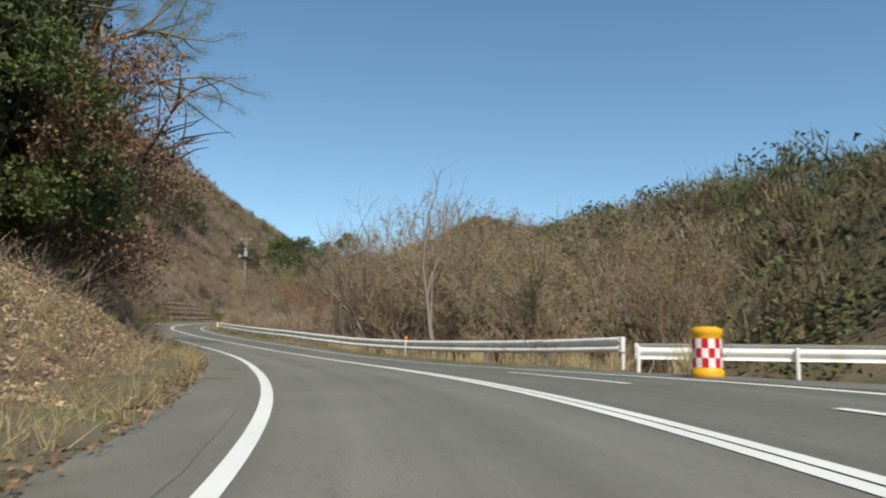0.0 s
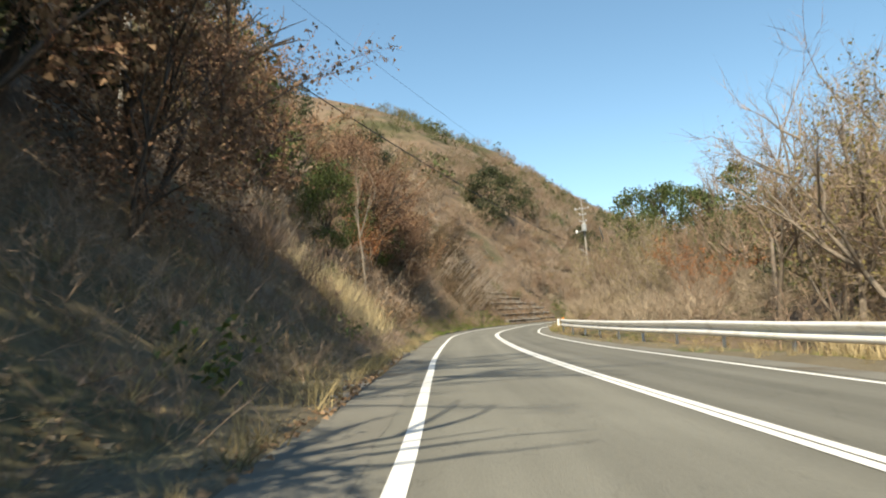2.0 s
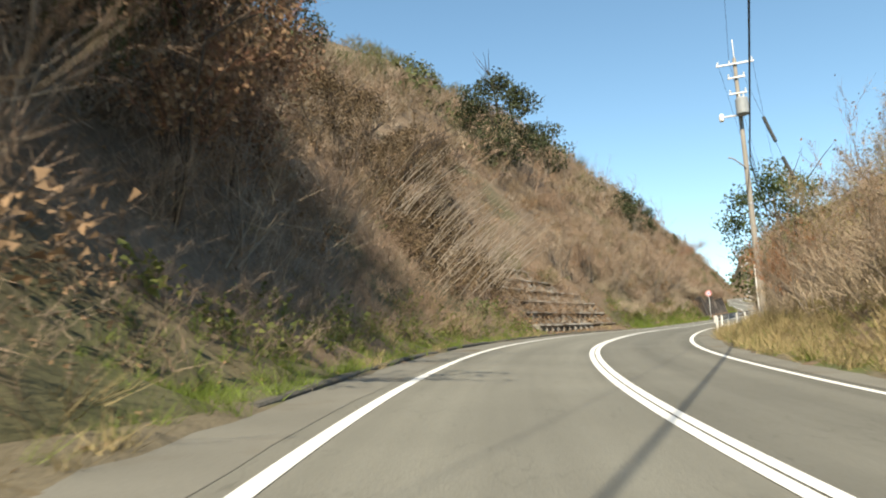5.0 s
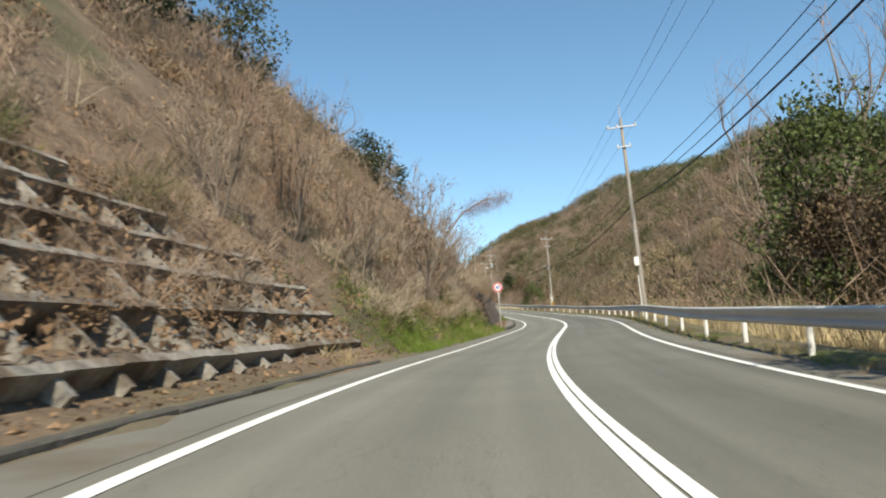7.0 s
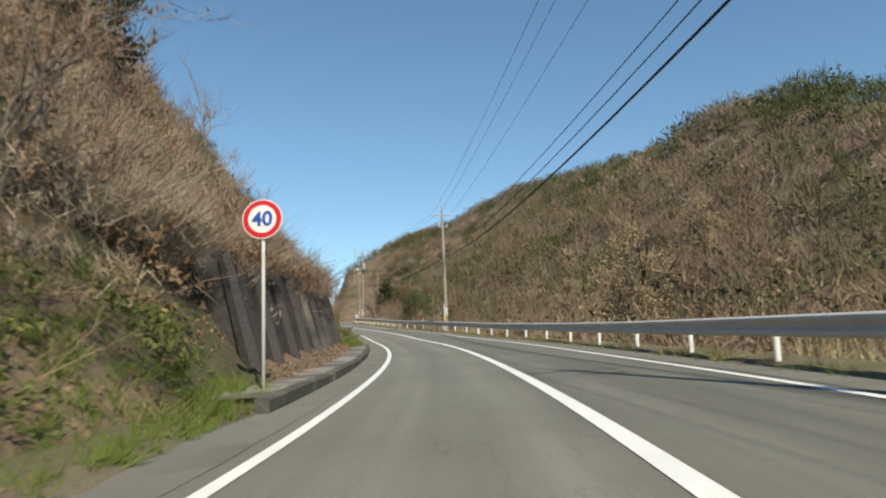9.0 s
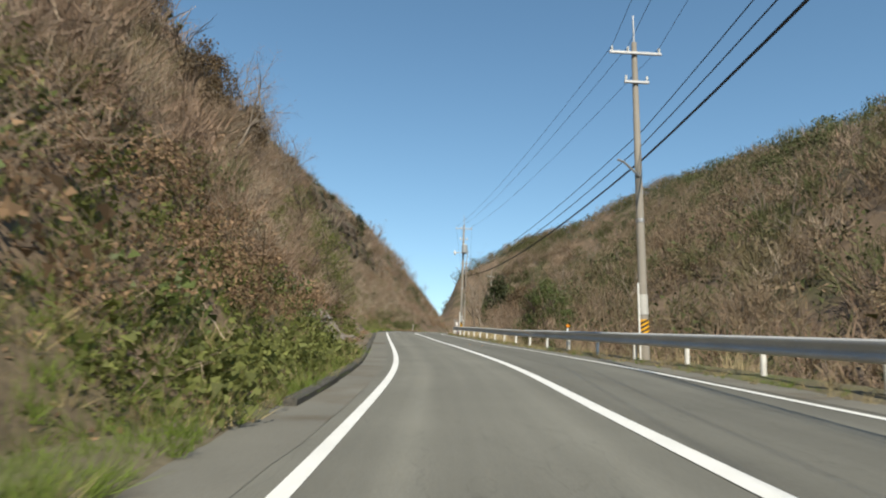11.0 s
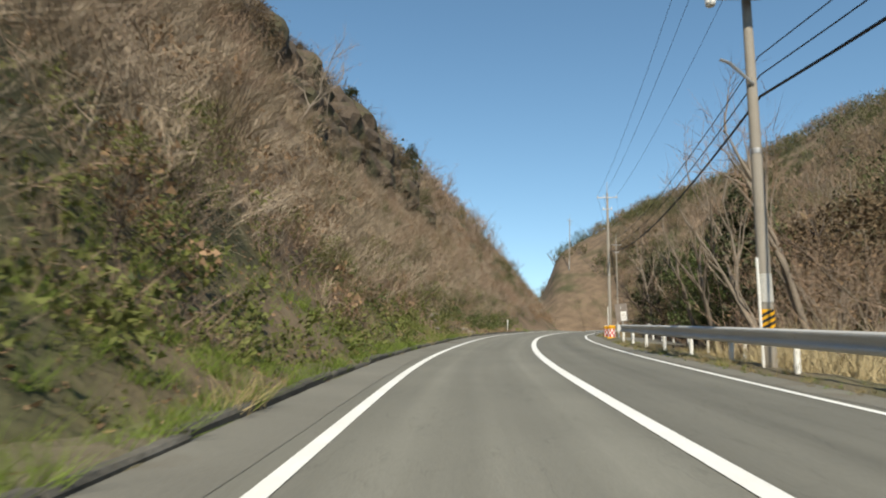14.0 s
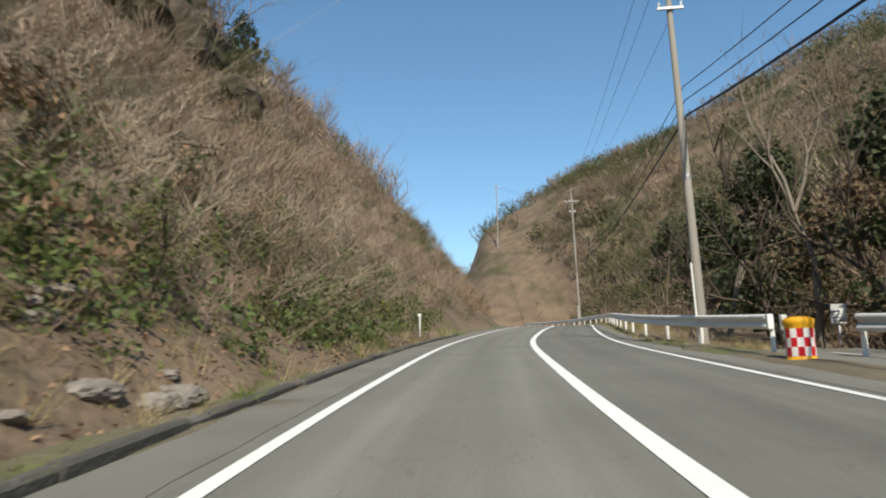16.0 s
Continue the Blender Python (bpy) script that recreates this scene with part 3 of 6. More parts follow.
def beam_piece(points, sides, parent, mat, label="", deep=1.0):
    """One W-shaped beam that faces the road, from its centre points and the ways towards the road."""
    bm = bmesh.new()
    rings = []
    loop = BEAM + [(o - 0.014, u) for o, u in reversed(BEAM)]
    for p, w in zip(points, sides):
        rings.append([bm.verts.new(Vector(p) + Vector(w) * o * deep + Vector((0, 0, u * deep))) for o, u in loop])
    for a, b in zip(rings, rings[1:]):
        for i in range(len(loop)):
            k = (i + 1) % len(loop)
            bm.faces.new((a[i], a[k], b[k], b[i]))
    bm.faces.new(list(reversed(rings[0]))), bm.faces.new(rings[-1])
    bmesh.ops.recalc_face_normals(bm, faces=bm.faces)
    return part("beam", bm, mat, parent, label)


def guardrail(points, label, mat=RAIL_WHITE, post_mat=RAIL_WHITE, height=0.60, group="", deep=1.0):
    """A rail along ground points about two metres apart: beams of four metres, a post at each joint, rounded end plates."""
    pts = [Vector(p) for p in points]
    ob = thing("guardrail", label, "guardrail", pts[0], group=group)
    pts = [p - pts[0] for p in pts]
    ways = []
    for i in range(len(pts)):
        t = (pts[min(i + 1, len(pts) - 1)] - pts[max(i - 1, 0)]).normalized()
        ways.append(Vector((-t.y, t.x, 0)).normalized())
    up = Vector((0, 0, height))
    for i in range(0, len(pts) - 2, 2):
        beam_piece([p + up for p in pts[i:i + 3]], ways[i:i + 3], ob, mat, "", deep)
    for i in range(0, len(pts), 2):
        base = pts[i] - ways[i] * 0.075
        part("post", lathe([(0.057, -0.6), (0.057, height + 0.12), (0.05, height + 0.14), (0.0, height + 0.145)], 10, base), post_mat, ob)
    for i in (0, len(pts) - 1):
        t = (pts[1] - pts[0]).normalized() if i == 0 else (pts[-1] - pts[-2]).normalized()
        bm = box(0.10, 0.15, 0.36 * deep, (0, 0, 0), 0.03, Matrix.Rotation(math.atan2(t.y, t.x), 4, "Z"))
        bmesh.ops.translate(bm, vec=pts[i] + up + (t * 0.05 if i else -t * 0.05) - ways[i] * 0.02, verts=bm.verts)
        part("end_plate", bm, mat, ob)
    return ob


def rail_run(table, s0, s1, step=2.0):
    ss = np.arange(s0, s1 + 0.01, step)
    d = np.interp(ss, [r[0] for r in table], [r[1] for r in table])
    up = np.interp(ss, [r[0] for r in table], [r[2] for r in table])
    return [tuple(p) for p in road_point(ss, d, up)]


RAIL_1 = [(30, 7.35, 0.15), (40, 6.4, 0.02), (46, 6.3, -0.08), (52, 6.1, -0.15), (58, 5.7, -0.1), (64, 5.3, 0.0), (72, 4.9, 0.05), (92, 4.3, 0.15)]
RAIL_2 = [(126, 4.05, 0.1), (140, 4.3, 0.12), (165, 4.35, 0.05), (185, 4.4, 0.03), (215, 4.5, 0.08), (300, 4.5, 0.12)]
RAIL_3 = [(316, 5.9, 0.1), (322, 5.0, 0.1), (332, 4.5, 0.1), (440, 4.4, 0.1)]
guardrail(rail_run(RAIL_1, 30, 92), "long white steel guardrail bulging outward round the bend", height=0.64, group="guardrails beside the road", deep=1.35)
guardrail(rail_run(RAIL_2, 126, 300), "long dull steel guardrail on short white posts", RAIL_GREY, RAIL_WHITE, group="guardrails beside the road")
guardrail(rail_run(RAIL_3, 318, 430), "white steel guardrail with a bent end by the lay-by", group="guardrails beside the road")
back = [tuple(p) for p in road_point(np.linspace(317.4, 283, 18), np.interp(np.linspace(317.4, 283, 18), [283, 292, 312, 317.4], [7.0, 8.2, 7.6, 5.75]), 0.08)]
guardrail(back[::-1], "dull steel guardrail along the back of the lay-by", RAIL_GREY, RAIL_WHITE, group="guardrails beside the road")
side = [(6.8 + 2.0 * k, 25.4 - 0.8 * k, 0.24) for k in range(9)]
guardrail(side, "short white steel guardrail round the mouth of the side road", height=0.62, group="guardrails beside the road", deep=1.35)

# ---- utility poles ----
POLES = {}


def insulator(parent, at):
    part("insulator", lathe([(0.02, 0), (0.045, 0.03), (0.03, 0.06), (0.05, 0.09), (0.03, 0.12), (0.04, 0.15), (0.015, 0.18)], 8, at), PORCELAIN, parent)


def utility_pole(s, d, tall, arms=(0.35, 1.1), transformer=False, label="", lamp=False, box_at=None, lean=(0, 0), wide=0.145, low=6.5):
    p = on_ground(s, d)
    c, t = at_s(s)
    turn = math.degrees(math.atan2(-t[0], t[1]))
    ob = thing("utility_pole", label, "utility pole", tuple(p), turn, "utility poles along the road")
    ob.matrix_basis = pose(*p, lean[0], lean[1], turn)
    part("shaft", lathe([(wide, -0.5), (wide, 0.1), (wide * 0.58, tall), (wide * 0.5, tall + 0.03)], 14), POLE_CONC, ob, smooth=True)
    part("tip_rod", lathe([(0.03, tall), (0.025, tall + 0.9), (0.01, tall + 1.0)], 6), STEEL, ob)
    for k, a in enumerate(arms):
        w = 1.7 if k == 0 else 0.8
        arm = part("crossarm", box(w, 0.075, 0.075, (0, -wide * 0.6 - 0.04, tall - a), 0.006), STEEL, ob)
        for x in ((-w / 2 + 0.08, -0.25, w / 2 - 0.08) if k == 0 else (-w / 2 + 0.06, w / 2 - 0.06)):
            insulator(arm, (x, -wide * 0.6 - 0.04, tall - a + 0.035))
    band = lathe([(wide * 0.86, tall * 0.42), (wide * 0.88, tall * 0.42 + 0.02), (wide * 0.88, tall * 0.42 + 0.1), (wide * 0.86, tall * 0.42 + 0.12)], 14)
    part("steel_band", band, STEEL, ob)
    if transformer:
        tr = part("transformer", lathe([(0.26, tall - 3.0), (0.29, tall - 2.97), (0.29, tall - 2.25), (0.27, tall - 2.2), (0.1, tall - 2.12)], 14, (0.1, -0.46, 0)), TRANSFORMER, ob, "grey transformer drum")
        insulator(tr, (0.02, -0.46, tall - 2.15)), insulator(tr, (0.2, -0.46, tall - 2.15))
        part("bracket", box(1.1, 0.07, 0.07, (-0.35, -0.16, tall - 2.9), 0.006), STEEL, ob)
        part("switch_box", lathe([(0.09, tall - 3.1), (0.12, tall - 3.05), (0.12, tall - 2.8), (0.06, tall - 2.72)], 10, (-0.85, -0.16, 0)), PORCELAIN, ob, "white cut-out switch")
    if lamp:
        part("stay_arm", tube([(0, -0.12, tall * 0.56), (-0.55, -0.25, tall * 0.60), (-0.75, -0.28, tall * 0.605)], 0.035), STEEL, ob, "short pale steel arm")
    if box_at:
        part("meter_box", box(0.26, 0.18, 0.5, (-0.16, -0.22, box_at), 0.03), PORCELAIN, ob, "small white junction box")
    part("cable_cover", lathe([(0.03, 0.0), (0.03, 2.4), (0.02, 2.45)], 6, (-wide - 0.01, -0.06, 0)), PORCELAIN, ob, "white cable guard")
    if d < 6 and 210 < s < 300:
        r = wide + 0.006
        sheet = part("warning_sheet", lathe([(r, 0.75), (r, 1.35)], 16), YELLOW, ob, "yellow and black warning sheet")
        for k in range(5):
            bm = bmesh.new()
            rows = []
            for i in range(9):
                a, z = math.radians(180 + i * 22.5), 0.62 + k * 0.13 + i * 0.03
                lo, hi = min(max(z, 0.75), 1.35), min(max(z + 0.065, 0.75), 1.35)
                rows.append([bm.verts.new((math.cos(a) * (r + 0.004), math.sin(a) * (r + 0.004), q)) for q in (lo, hi)])
            for p, q in zip(rows, rows[1:]):
                if p[1].co.z - p[0].co.z > 0.01 and q[1].co.z - q[0].co.z > 0.01:
                    bm.faces.new((p[0], q[0], q[1], p[1]))
            part("black_stripe", bm, RUBBER, sheet)
        part("wrap", lathe([(r - 0.002, 1.5), (r - 0.012, 2.1)], 16), POLE_WRAP, ob, "pale plastic wrap")
    m = ob.matrix_basis.copy()
    POLES[label] = {k: m @ Vector(v) for k, v in {"l": (-0.77, -0.15, tall - arms[0] + 0.2), "m": (-0.25, -0.15, tall - arms[0] + 0.2), "r": (0.77, -0.15, tall - arms[0] + 0.2),
                                                 "low": (0.18, 0, low), "mid": (0.2, 0, low + 0.5), "mid_b": (0.2, 0, low + 0.95)}.items()}
    return ob


A = utility_pole(124.8, 6.1, 12.5, (0.3, 1.0, 1.8), True, "tall concrete utility pole with transformer beside evergreen trees", lamp=True, lean=(0, -1.6), low=7.4)
B = utility_pole(165.5, 4.8, 11.6, (0.5, 1.7), False, "brown concrete utility pole with crossarms behind the guardrail", box_at=3.2, lean=(0, -2.6), low=6.6)
C = utility_pole(221.7, 4.8, 10.3, (0.4, 1.4), False, "concrete utility pole with a short arm behind the guardrail", lamp=True, lean=(0, -1.8), low=6.4)
D = utility_pole(276.0, 4.8, 11.3, (0.4, 1.5), True, "concrete utility pole with transformer and many fittings", lamp=True, lean=(0, -1.0), low=6.1)
utility_pole(322.1, 5.15, 11.9, (0.4, 1.4), False, "tall bare concrete utility pole beside dark trees", lean=(0, -1.0), low=7.0)
utility_pole(386.0, 5.3, 16.0, (0.9, 2.2), False, "distant concrete utility pole by the road", lean=(0, -1), low=7.6)
utility_pole(444.0, 5.6, 13.4, (0.6, 1.6), False, "far concrete utility pole by the road", low=7.0)
utility_pole(62, -13.0, 9.5, (0.4, 1.2), False, "concrete utility pole among the dark trees on the slope", low=5.4)
order = list(POLES.values())
names = list(POLES)


def cable(a, b, sag, radius, label):
    pts = [a.lerp(b, k / 16) - Vector((0, 0, sag * 4 * (k / 16) * (1 - k / 16))) for k in range(17)]
    ob = new("overhead_cable")
    ob.matrix_basis = pose(*a)
    tagged(ob, label, "cable", "overhead cables between poles")
    part("strand", tube([p - a for p in pts], radius, 5), CABLE, ob)


chain = [7, 0, 1, 2, 3, 4, 5, 6]
for i, j in zip(chain, chain[1:]):
    p, q = order[i], order[j]
    for k in ("l", "m", "r") if i != 7 else ("m",):
        cable(p[k], q[k], 0.6, 0.008, "thin black overhead power line")
    cable(p["low"], q["low"], 0.9, 0.032, "thick black overhead telephone cable")
    if i != 7:
        cable(p["mid"], q["mid"], 0.85, 0.016, "black overhead low-voltage cable")
        cable(p["mid_b"], q["mid_b"], 0.8, 0.014, "black overhead low-voltage cable")

# ---- vegetation ----
def blades(base, tip, width, rng):
    """One thin triangle from each base to its tip."""
    way = tip - base
    sidew = np.cross(way, rng.normal(0, 1, way.shape))
    sidew /= np.linalg.norm(sidew, axis=1)[:, None] + 1e-9
    w = np.asarray(width).reshape(-1, 1) * 0.5
    v = np.stack([base - sidew * w, base + sidew * w, tip], 1).reshape(-1, 3)
    return v, np.arange(len(v)).reshape(-1, 3)


def flakes(at, size, rng, flat=0.0):
    """A small leaf-shaped triangle at each place, turned at random."""
    n = len(at)
    a = rng.normal(0, 1, (n, 3))
    a[:, 2] *= 1 - flat
    a /= np.linalg.norm(a, axis=1)[:, None]
    b = np.cross(a, rng.normal(0, 1, (n, 3)))
    b /= np.linalg.norm(b, axis=1)[:, None]
    size = np.broadcast_to(size, (n,)).reshape(-1, 1)
    v = np.stack([at - a * size * 0.6, at + a * size * 0.5 + b * size * 0.35, at + a * size * 0.3 - b * size * 0.45], 1).reshape(-1, 3)
    return v, np.arange(len(v)).reshape(-1, 3)


def branches(start, way, length, radius, depth, rng, out, spread=0.7, lift=0.15, kids=(3, 5)):
    """Grows limbs; out gathers rows of base, tip and width."""
    segs = 3
    p, w = start.copy(), way / np.linalg.norm(way)
    spots = []
    for k in range(segs):
        w = w + rng.normal(0, 0.16, 3) + np.array([0, 0, lift * 0.3])
        w /= np.linalg.norm(w)
        q = p + w * length / segs
        r0, r1 = radius * (1 - 0.75 * k / segs), radius * (1 - 0.75 * (k + 1) / segs)
        out.append((p, q, r0, r1, depth))
        p = q
        spots.append((q, w.copy()))
    if depth <= 0:
        return
    for _ in range(rng.randint(*kids)):
        q, w = spots[rng.randint(0, segs)] if depth > 0 else spots[-1]
        side = rng.normal(0, 1, 3)
        side -= side @ w * w
        side /= np.linalg.norm(side)
        branches(q, w + side * rng.uniform(0.5, 1.3) * spread + np.array([0, 0, lift]), length * rng.uniform(0.5, 0.75), radius * 0.5, depth - 1, rng, out, spread, lift, kids)


def limb_mesh(rows, sides):
    """Tapered bars with few sides from base, tip and radii."""
    p, q = np.array([r[0] for r in rows]), np.array([r[1] for r in rows])
    r0, r1 = np.array([r[2] for r in rows]), np.array([r[3] for r in rows])
    w = q - p
    w /= np.linalg.norm(w, axis=1)[:, None] + 1e-9
    ref = np.where(np.abs(w[:, 2:3]) < 0.9, [[0, 0, 1.0]], [[1.0, 0, 0]])
    a = np.cross(w, ref)
    a /= np.linalg.norm(a, axis=1)[:, None]
    b = np.cross(w, a)
    ang = np.arange(sides) * 2 * math.pi / sides
    ring = a[:, None] * np.cos(ang)[None, :, None] + b[:, None] * np.sin(ang)[None, :, None]
    v = np.concatenate([p[:, None] + ring * r0[:, None, None], q[:, None] + ring * r1[:, None, None]], 1).reshape(-1, 3)
    o = np.arange(len(rows))[:, None] * 2 * sides
    k = np.arange(sides)
    f = np.stack([o + k, o + (k + 1) % sides, o + sides + (k + 1) % sides, o + sides + k], -1).reshape(-1, 4)
    return v, f


def bare_tree_meshes(seed, tall, spread=0.7, depth=3, twigs=5, leaf=0, bark=BARK, twig=TWIG, leaf_mat=BUDS, leaf_size=0.09, lift=0.2, kids=(3, 6), stems=1, droop=0.0):
    """Meshes of a leafless tree: trunk with limbs, and a crown of fine twigs (and some leaves)."""
    rng = np.random.RandomState(seed)
    rows = []
    for k in range(stems):
        way = np.array([rng.normal(0, 0.12 + 0.2 * (stems > 1)), rng.normal(0, 0.12 + 0.2 * (stems > 1)), 1.0])
        branches(np.array([rng.normal(0, 0.15), rng.normal(0, 0.15), -0.3]), way, tall * 0.55, tall * (0.018 if stems == 1 else 0.011), depth, rng, rows, spread, lift, kids)
    thick = [r for r in rows if r[4] >= 1]
    fine = [r for r in rows if r[4] < 1]
    tv, tf = limb_mesh(thick, 4)
    trunk = mesh_of("trunk", tv, tf, bark, True)
    base, tip, wid = [], [], []
    for p, q, r0, r1, dep in fine:
        base.append(p), tip.append(q), wid.append(max(0.012, r0 * 1.6))
        for _ in range(twigs):
            u = rng.uniform(0.1, 1.0)
            o = p + (q - p) * u
            w = (q - p) / (np.linalg.norm(q - p) + 1e-9) + rng.normal(0, 0.65, 3) + np.array([0, 0, 0.15 - droop])
            base.append(o), tip.append(o + w * rng.uniform(0.25, 0.7) * tall / 9), wid.append(rng.uniform(0.008, 0.018) * max(1, tall / 8))
    base, tip = np.array(base), np.array(tip)
    v, f = blades(base, tip, wid, rng)
    crown = mesh_of("crown", v, f, twig)
    leaves = None
    if leaf:
        pick = rng.randint(0, len(tip), leaf)
        at = base[pick] + (tip - base)[pick] * rng.uniform(0.3, 1.05, (leaf, 1)) + rng.normal(0, 0.06, (leaf, 3))
        lv, lf = flakes(at, rng.uniform(0.6, 1.4, leaf) * leaf_size, rng)
        leaves = mesh_of("leaves", lv, lf, leaf_mat)
    return trunk, crown, leaves


def green_tree_meshes(seed, tall, wide, count=5200, leaf=0.16, mat=LEAF_GREEN, bark=BARK_DARK, cone=0.0, low=0.15):
    """Meshes of a leafy evergreen: trunk with limbs, crown of many small leaf clumps with gaps."""
    rng = np.random.RandomState(seed)
    rows = []
    branches(np.array([0, 0, -0.3]), np.array([rng.normal(0, 0.06), rng.normal(0, 0.06), 1.0]), tall * 0.62, tall * 0.02, 2, rng, rows, 0.8, 0.15, (5, 8))
    tv, tf = limb_mesh(rows, 4)
    trunk = mesh_of("trunk", tv, tf, bark, True)
    k = 46
    u = rng.uniform(low, 1.0, k)
    prof = (np.sin(np.clip((u - low) / (1 - low), 0.02, 1) ** 0.7 * math.pi) ** 0.6) * (1 - cone) + cone * (1.02 - u)
    ang = rng.uniform(0, 6.283, k)
    rad = wide * 0.5 * prof * np.sqrt(rng.uniform(0.25, 1.0, k))
    mid = np.stack([rad * np.cos(ang), rad * np.sin(ang), u * tall * 0.97], 1)
    size = wide * rng.uniform(0.10, 0.2, k)
    pick = rng.randint(0, k, count)
    way = rng.normal(0, 1, (count, 3))
    way /= np.linalg.norm(way, axis=1)[:, None]
    at = mid[pick] + way * (size[pick] * rng.uniform(0.45, 1.1, count))[:, None] * [1, 1, 0.75]
    v, f = flakes(at, rng.uniform(0.6, 1.4, count) * leaf, rng)
    return trunk, mesh_of("crown", v, f, mat), None


def pine_meshes(seed, tall, mat, bark):
    """Meshes of an open pine: bare lower trunk, long limbs, needle tufts round their ends."""
    rng = np.random.RandomState(seed)
    rows = []
    branches(np.array([0, 0, -0.3]), np.array([0.12, 0.0, 1.0]), tall * 0.72, tall * 0.018, 2, rng, rows, 0.8, 0.1, (6, 9))
    tv, tf = limb_mesh(rows, 5)
    thin = [r for r in sorted(rows, key=lambda r: r[2])[:int(len(rows) * 0.7)] if r[1][2] > tall * 0.3]
    n = 640
    pick = rng.randint(0, len(thin), n)
    u = rng.uniform(0.3, 1.1, n)[:, None]
    tuft = np.array([thin[k][0] for k in pick]) * (1 - u) + np.array([thin[k][1] for k in pick]) * u
    base = np.repeat(tuft, 34, 0) + rng.normal(0, 0.22, (n * 34, 3)) * [1, 1, 0.6]
    v, f = blades(base, base + rng.normal(0, 0.16, (n * 34, 3)), np.full(n * 34, 0.012), rng)
    return mesh_of("trunk", tv, tf, bark, True), mesh_of("crown", v, f, mat), None


def plant(name, meshes, where, turn, size, label, category, group="", squash=1.0):
    ob = thing(name, label, category, where, turn, group)
    ob.scale = (size, size, size * squash)
    for nm, me in zip(("trunk", "crown", "leaves"), meshes):
        if me:
            o = new(nm, me)
            o.parent = ob
    return ob


def scatter(name, templates, places, sizes, mat, label, category, rng, tilt=0.15):
    """Many copies of small triangle clumps joined into one sheet of stuff."""
    vs, fs, off = [], [], 0
    kinds = rng.randint(0, len(templates), len(places))
    for k, (tv, tf) in enumerate(templates):
        pick = np.where(kinds == k)[0]
        if not len(pick):
            continue
        ang = rng.uniform(0, 6.283, len(pick))
        ca, sa = np.cos(ang), np.sin(ang)
        p = tv[None] * sizes[pick][:, None, None]
        x = p[..., 0] * ca[:, None] - p[..., 1] * sa[:, None]
        y = p[..., 0] * sa[:, None] + p[..., 1] * ca[:, None]
        lx, ly = rng.normal(0, tilt, (2, len(pick), 1))
        v = np.stack([x + p[..., 2] * lx, y + p[..., 2] * ly, p[..., 2]], -1) + places[pick][:, None]
        n = tv.shape[0]
        f = tf[None] + (np.arange(len(pick)) * n)[:, None, None] + off
        vs.append(v.reshape(-1, 3)), fs.append(f.reshape(-1, tf.shape[1]))
        off += n * len(pick)
    ob = new(name, mesh_of(name, np.concatenate(vs), np.concatenate(fs), mat))
    return tagged(ob, label, category, kind="stuff")


def shrub_template(seed, stems, side, tall=1.0, fan=0.5, stem_w=0.022, twig_w=0.011):
    """Stems that fan out of one root, each with side twigs: thin triangles, one metre high."""
    rng = np.random.RandomState(seed)
    root = np.stack([rng.normal(0, 0.12, stems), rng.normal(0, 0.12, stems), np.full(stems, -0.05)], 1)
    top = root + np.stack([rng.normal(0, fan, stems), rng.normal(0, fan, stems), rng.uniform(0.55, 1.0, stems) * tall], 1)
    u = rng.uniform(0.25, 0.95, (stems, side))
    o = root[:, None] + (top - root)[:, None] * u[..., None]
    w = (top - root)[:, None] * 0.35 + rng.normal(0, 0.22, (stems, side, 3))
    base = np.concatenate([root, o.reshape(-1, 3)])
    tip = np.concatenate([top, (o + w * rng.uniform(0.5, 1.1, (stems, side, 1))).reshape(-1, 3)])
    wid = np.concatenate([np.full(stems, stem_w), np.full(stems * side, twig_w)])
    return blades(base, tip, wid, rng)


def leafy_template(seed, count, size, flat=0.75):
    rng = np.random.RandomState(seed)
    way = rng.normal(0, 1, (count, 3))
    way /= np.linalg.norm(way, axis=1)[:, None]
    at = way * rng.uniform(0.25, 0.55, (count, 1)) * [1, 1, flat] + [0, 0, 0.38]
    at += np.sin(at[:, ::-1] * 9 + seed) * 0.09
    return flakes(at, rng.uniform(0.6, 1.5, count) * size, rng)


def thicket_template(seed, count, width=0.013, high=0.85, stems=5):
    """A rounded leafless crown of many fine twigs on a few stems, one metre across, lumpy and full of gaps."""
    rng = np.random.RandomState(seed)
    lump = rng.normal(0, 1, (9, 3))
    lump[:, 2] = np.abs(lump[:, 2])
    lump /= np.linalg.norm(lump, axis=1)[:, None]
    mid = lump * rng.uniform(0.2, 0.42, (9, 1)) * [1, 1, high * 1.25] + [0, 0, 0.16]
    pick = rng.randint(0, 9, count)
    off = rng.normal(0, 1, (count, 3))
    off /= np.linalg.norm(off, axis=1)[:, None]
    at = mid[pick] + off * (rng.uniform(0.08, 0.24, 9)[pick] * rng.uniform(0.3, 1.0, count) ** 0.5)[:, None]
    way = off * 0.55 + mid[pick] * 0.9 + [0, 0, 0.45] + rng.normal(0, 0.3, (count, 3))
    way /= np.linalg.norm(way, axis=1)[:, None]
    half = rng.uniform(0.05, 0.15, (count, 1))
    root = np.stack([rng.normal(0, 0.06, stems), rng.normal(0, 0.06, stems), np.full(stems, -0.12)], 1)
    base = np.concatenate([at - way * half, root])
    tip = np.concatenate([at + way * half, mid[:stems] + lump[:stems] * 0.18])
    return blades(base, tip, np.concatenate([np.full(count, width), np.full(stems, width * 1.8)]), rng)


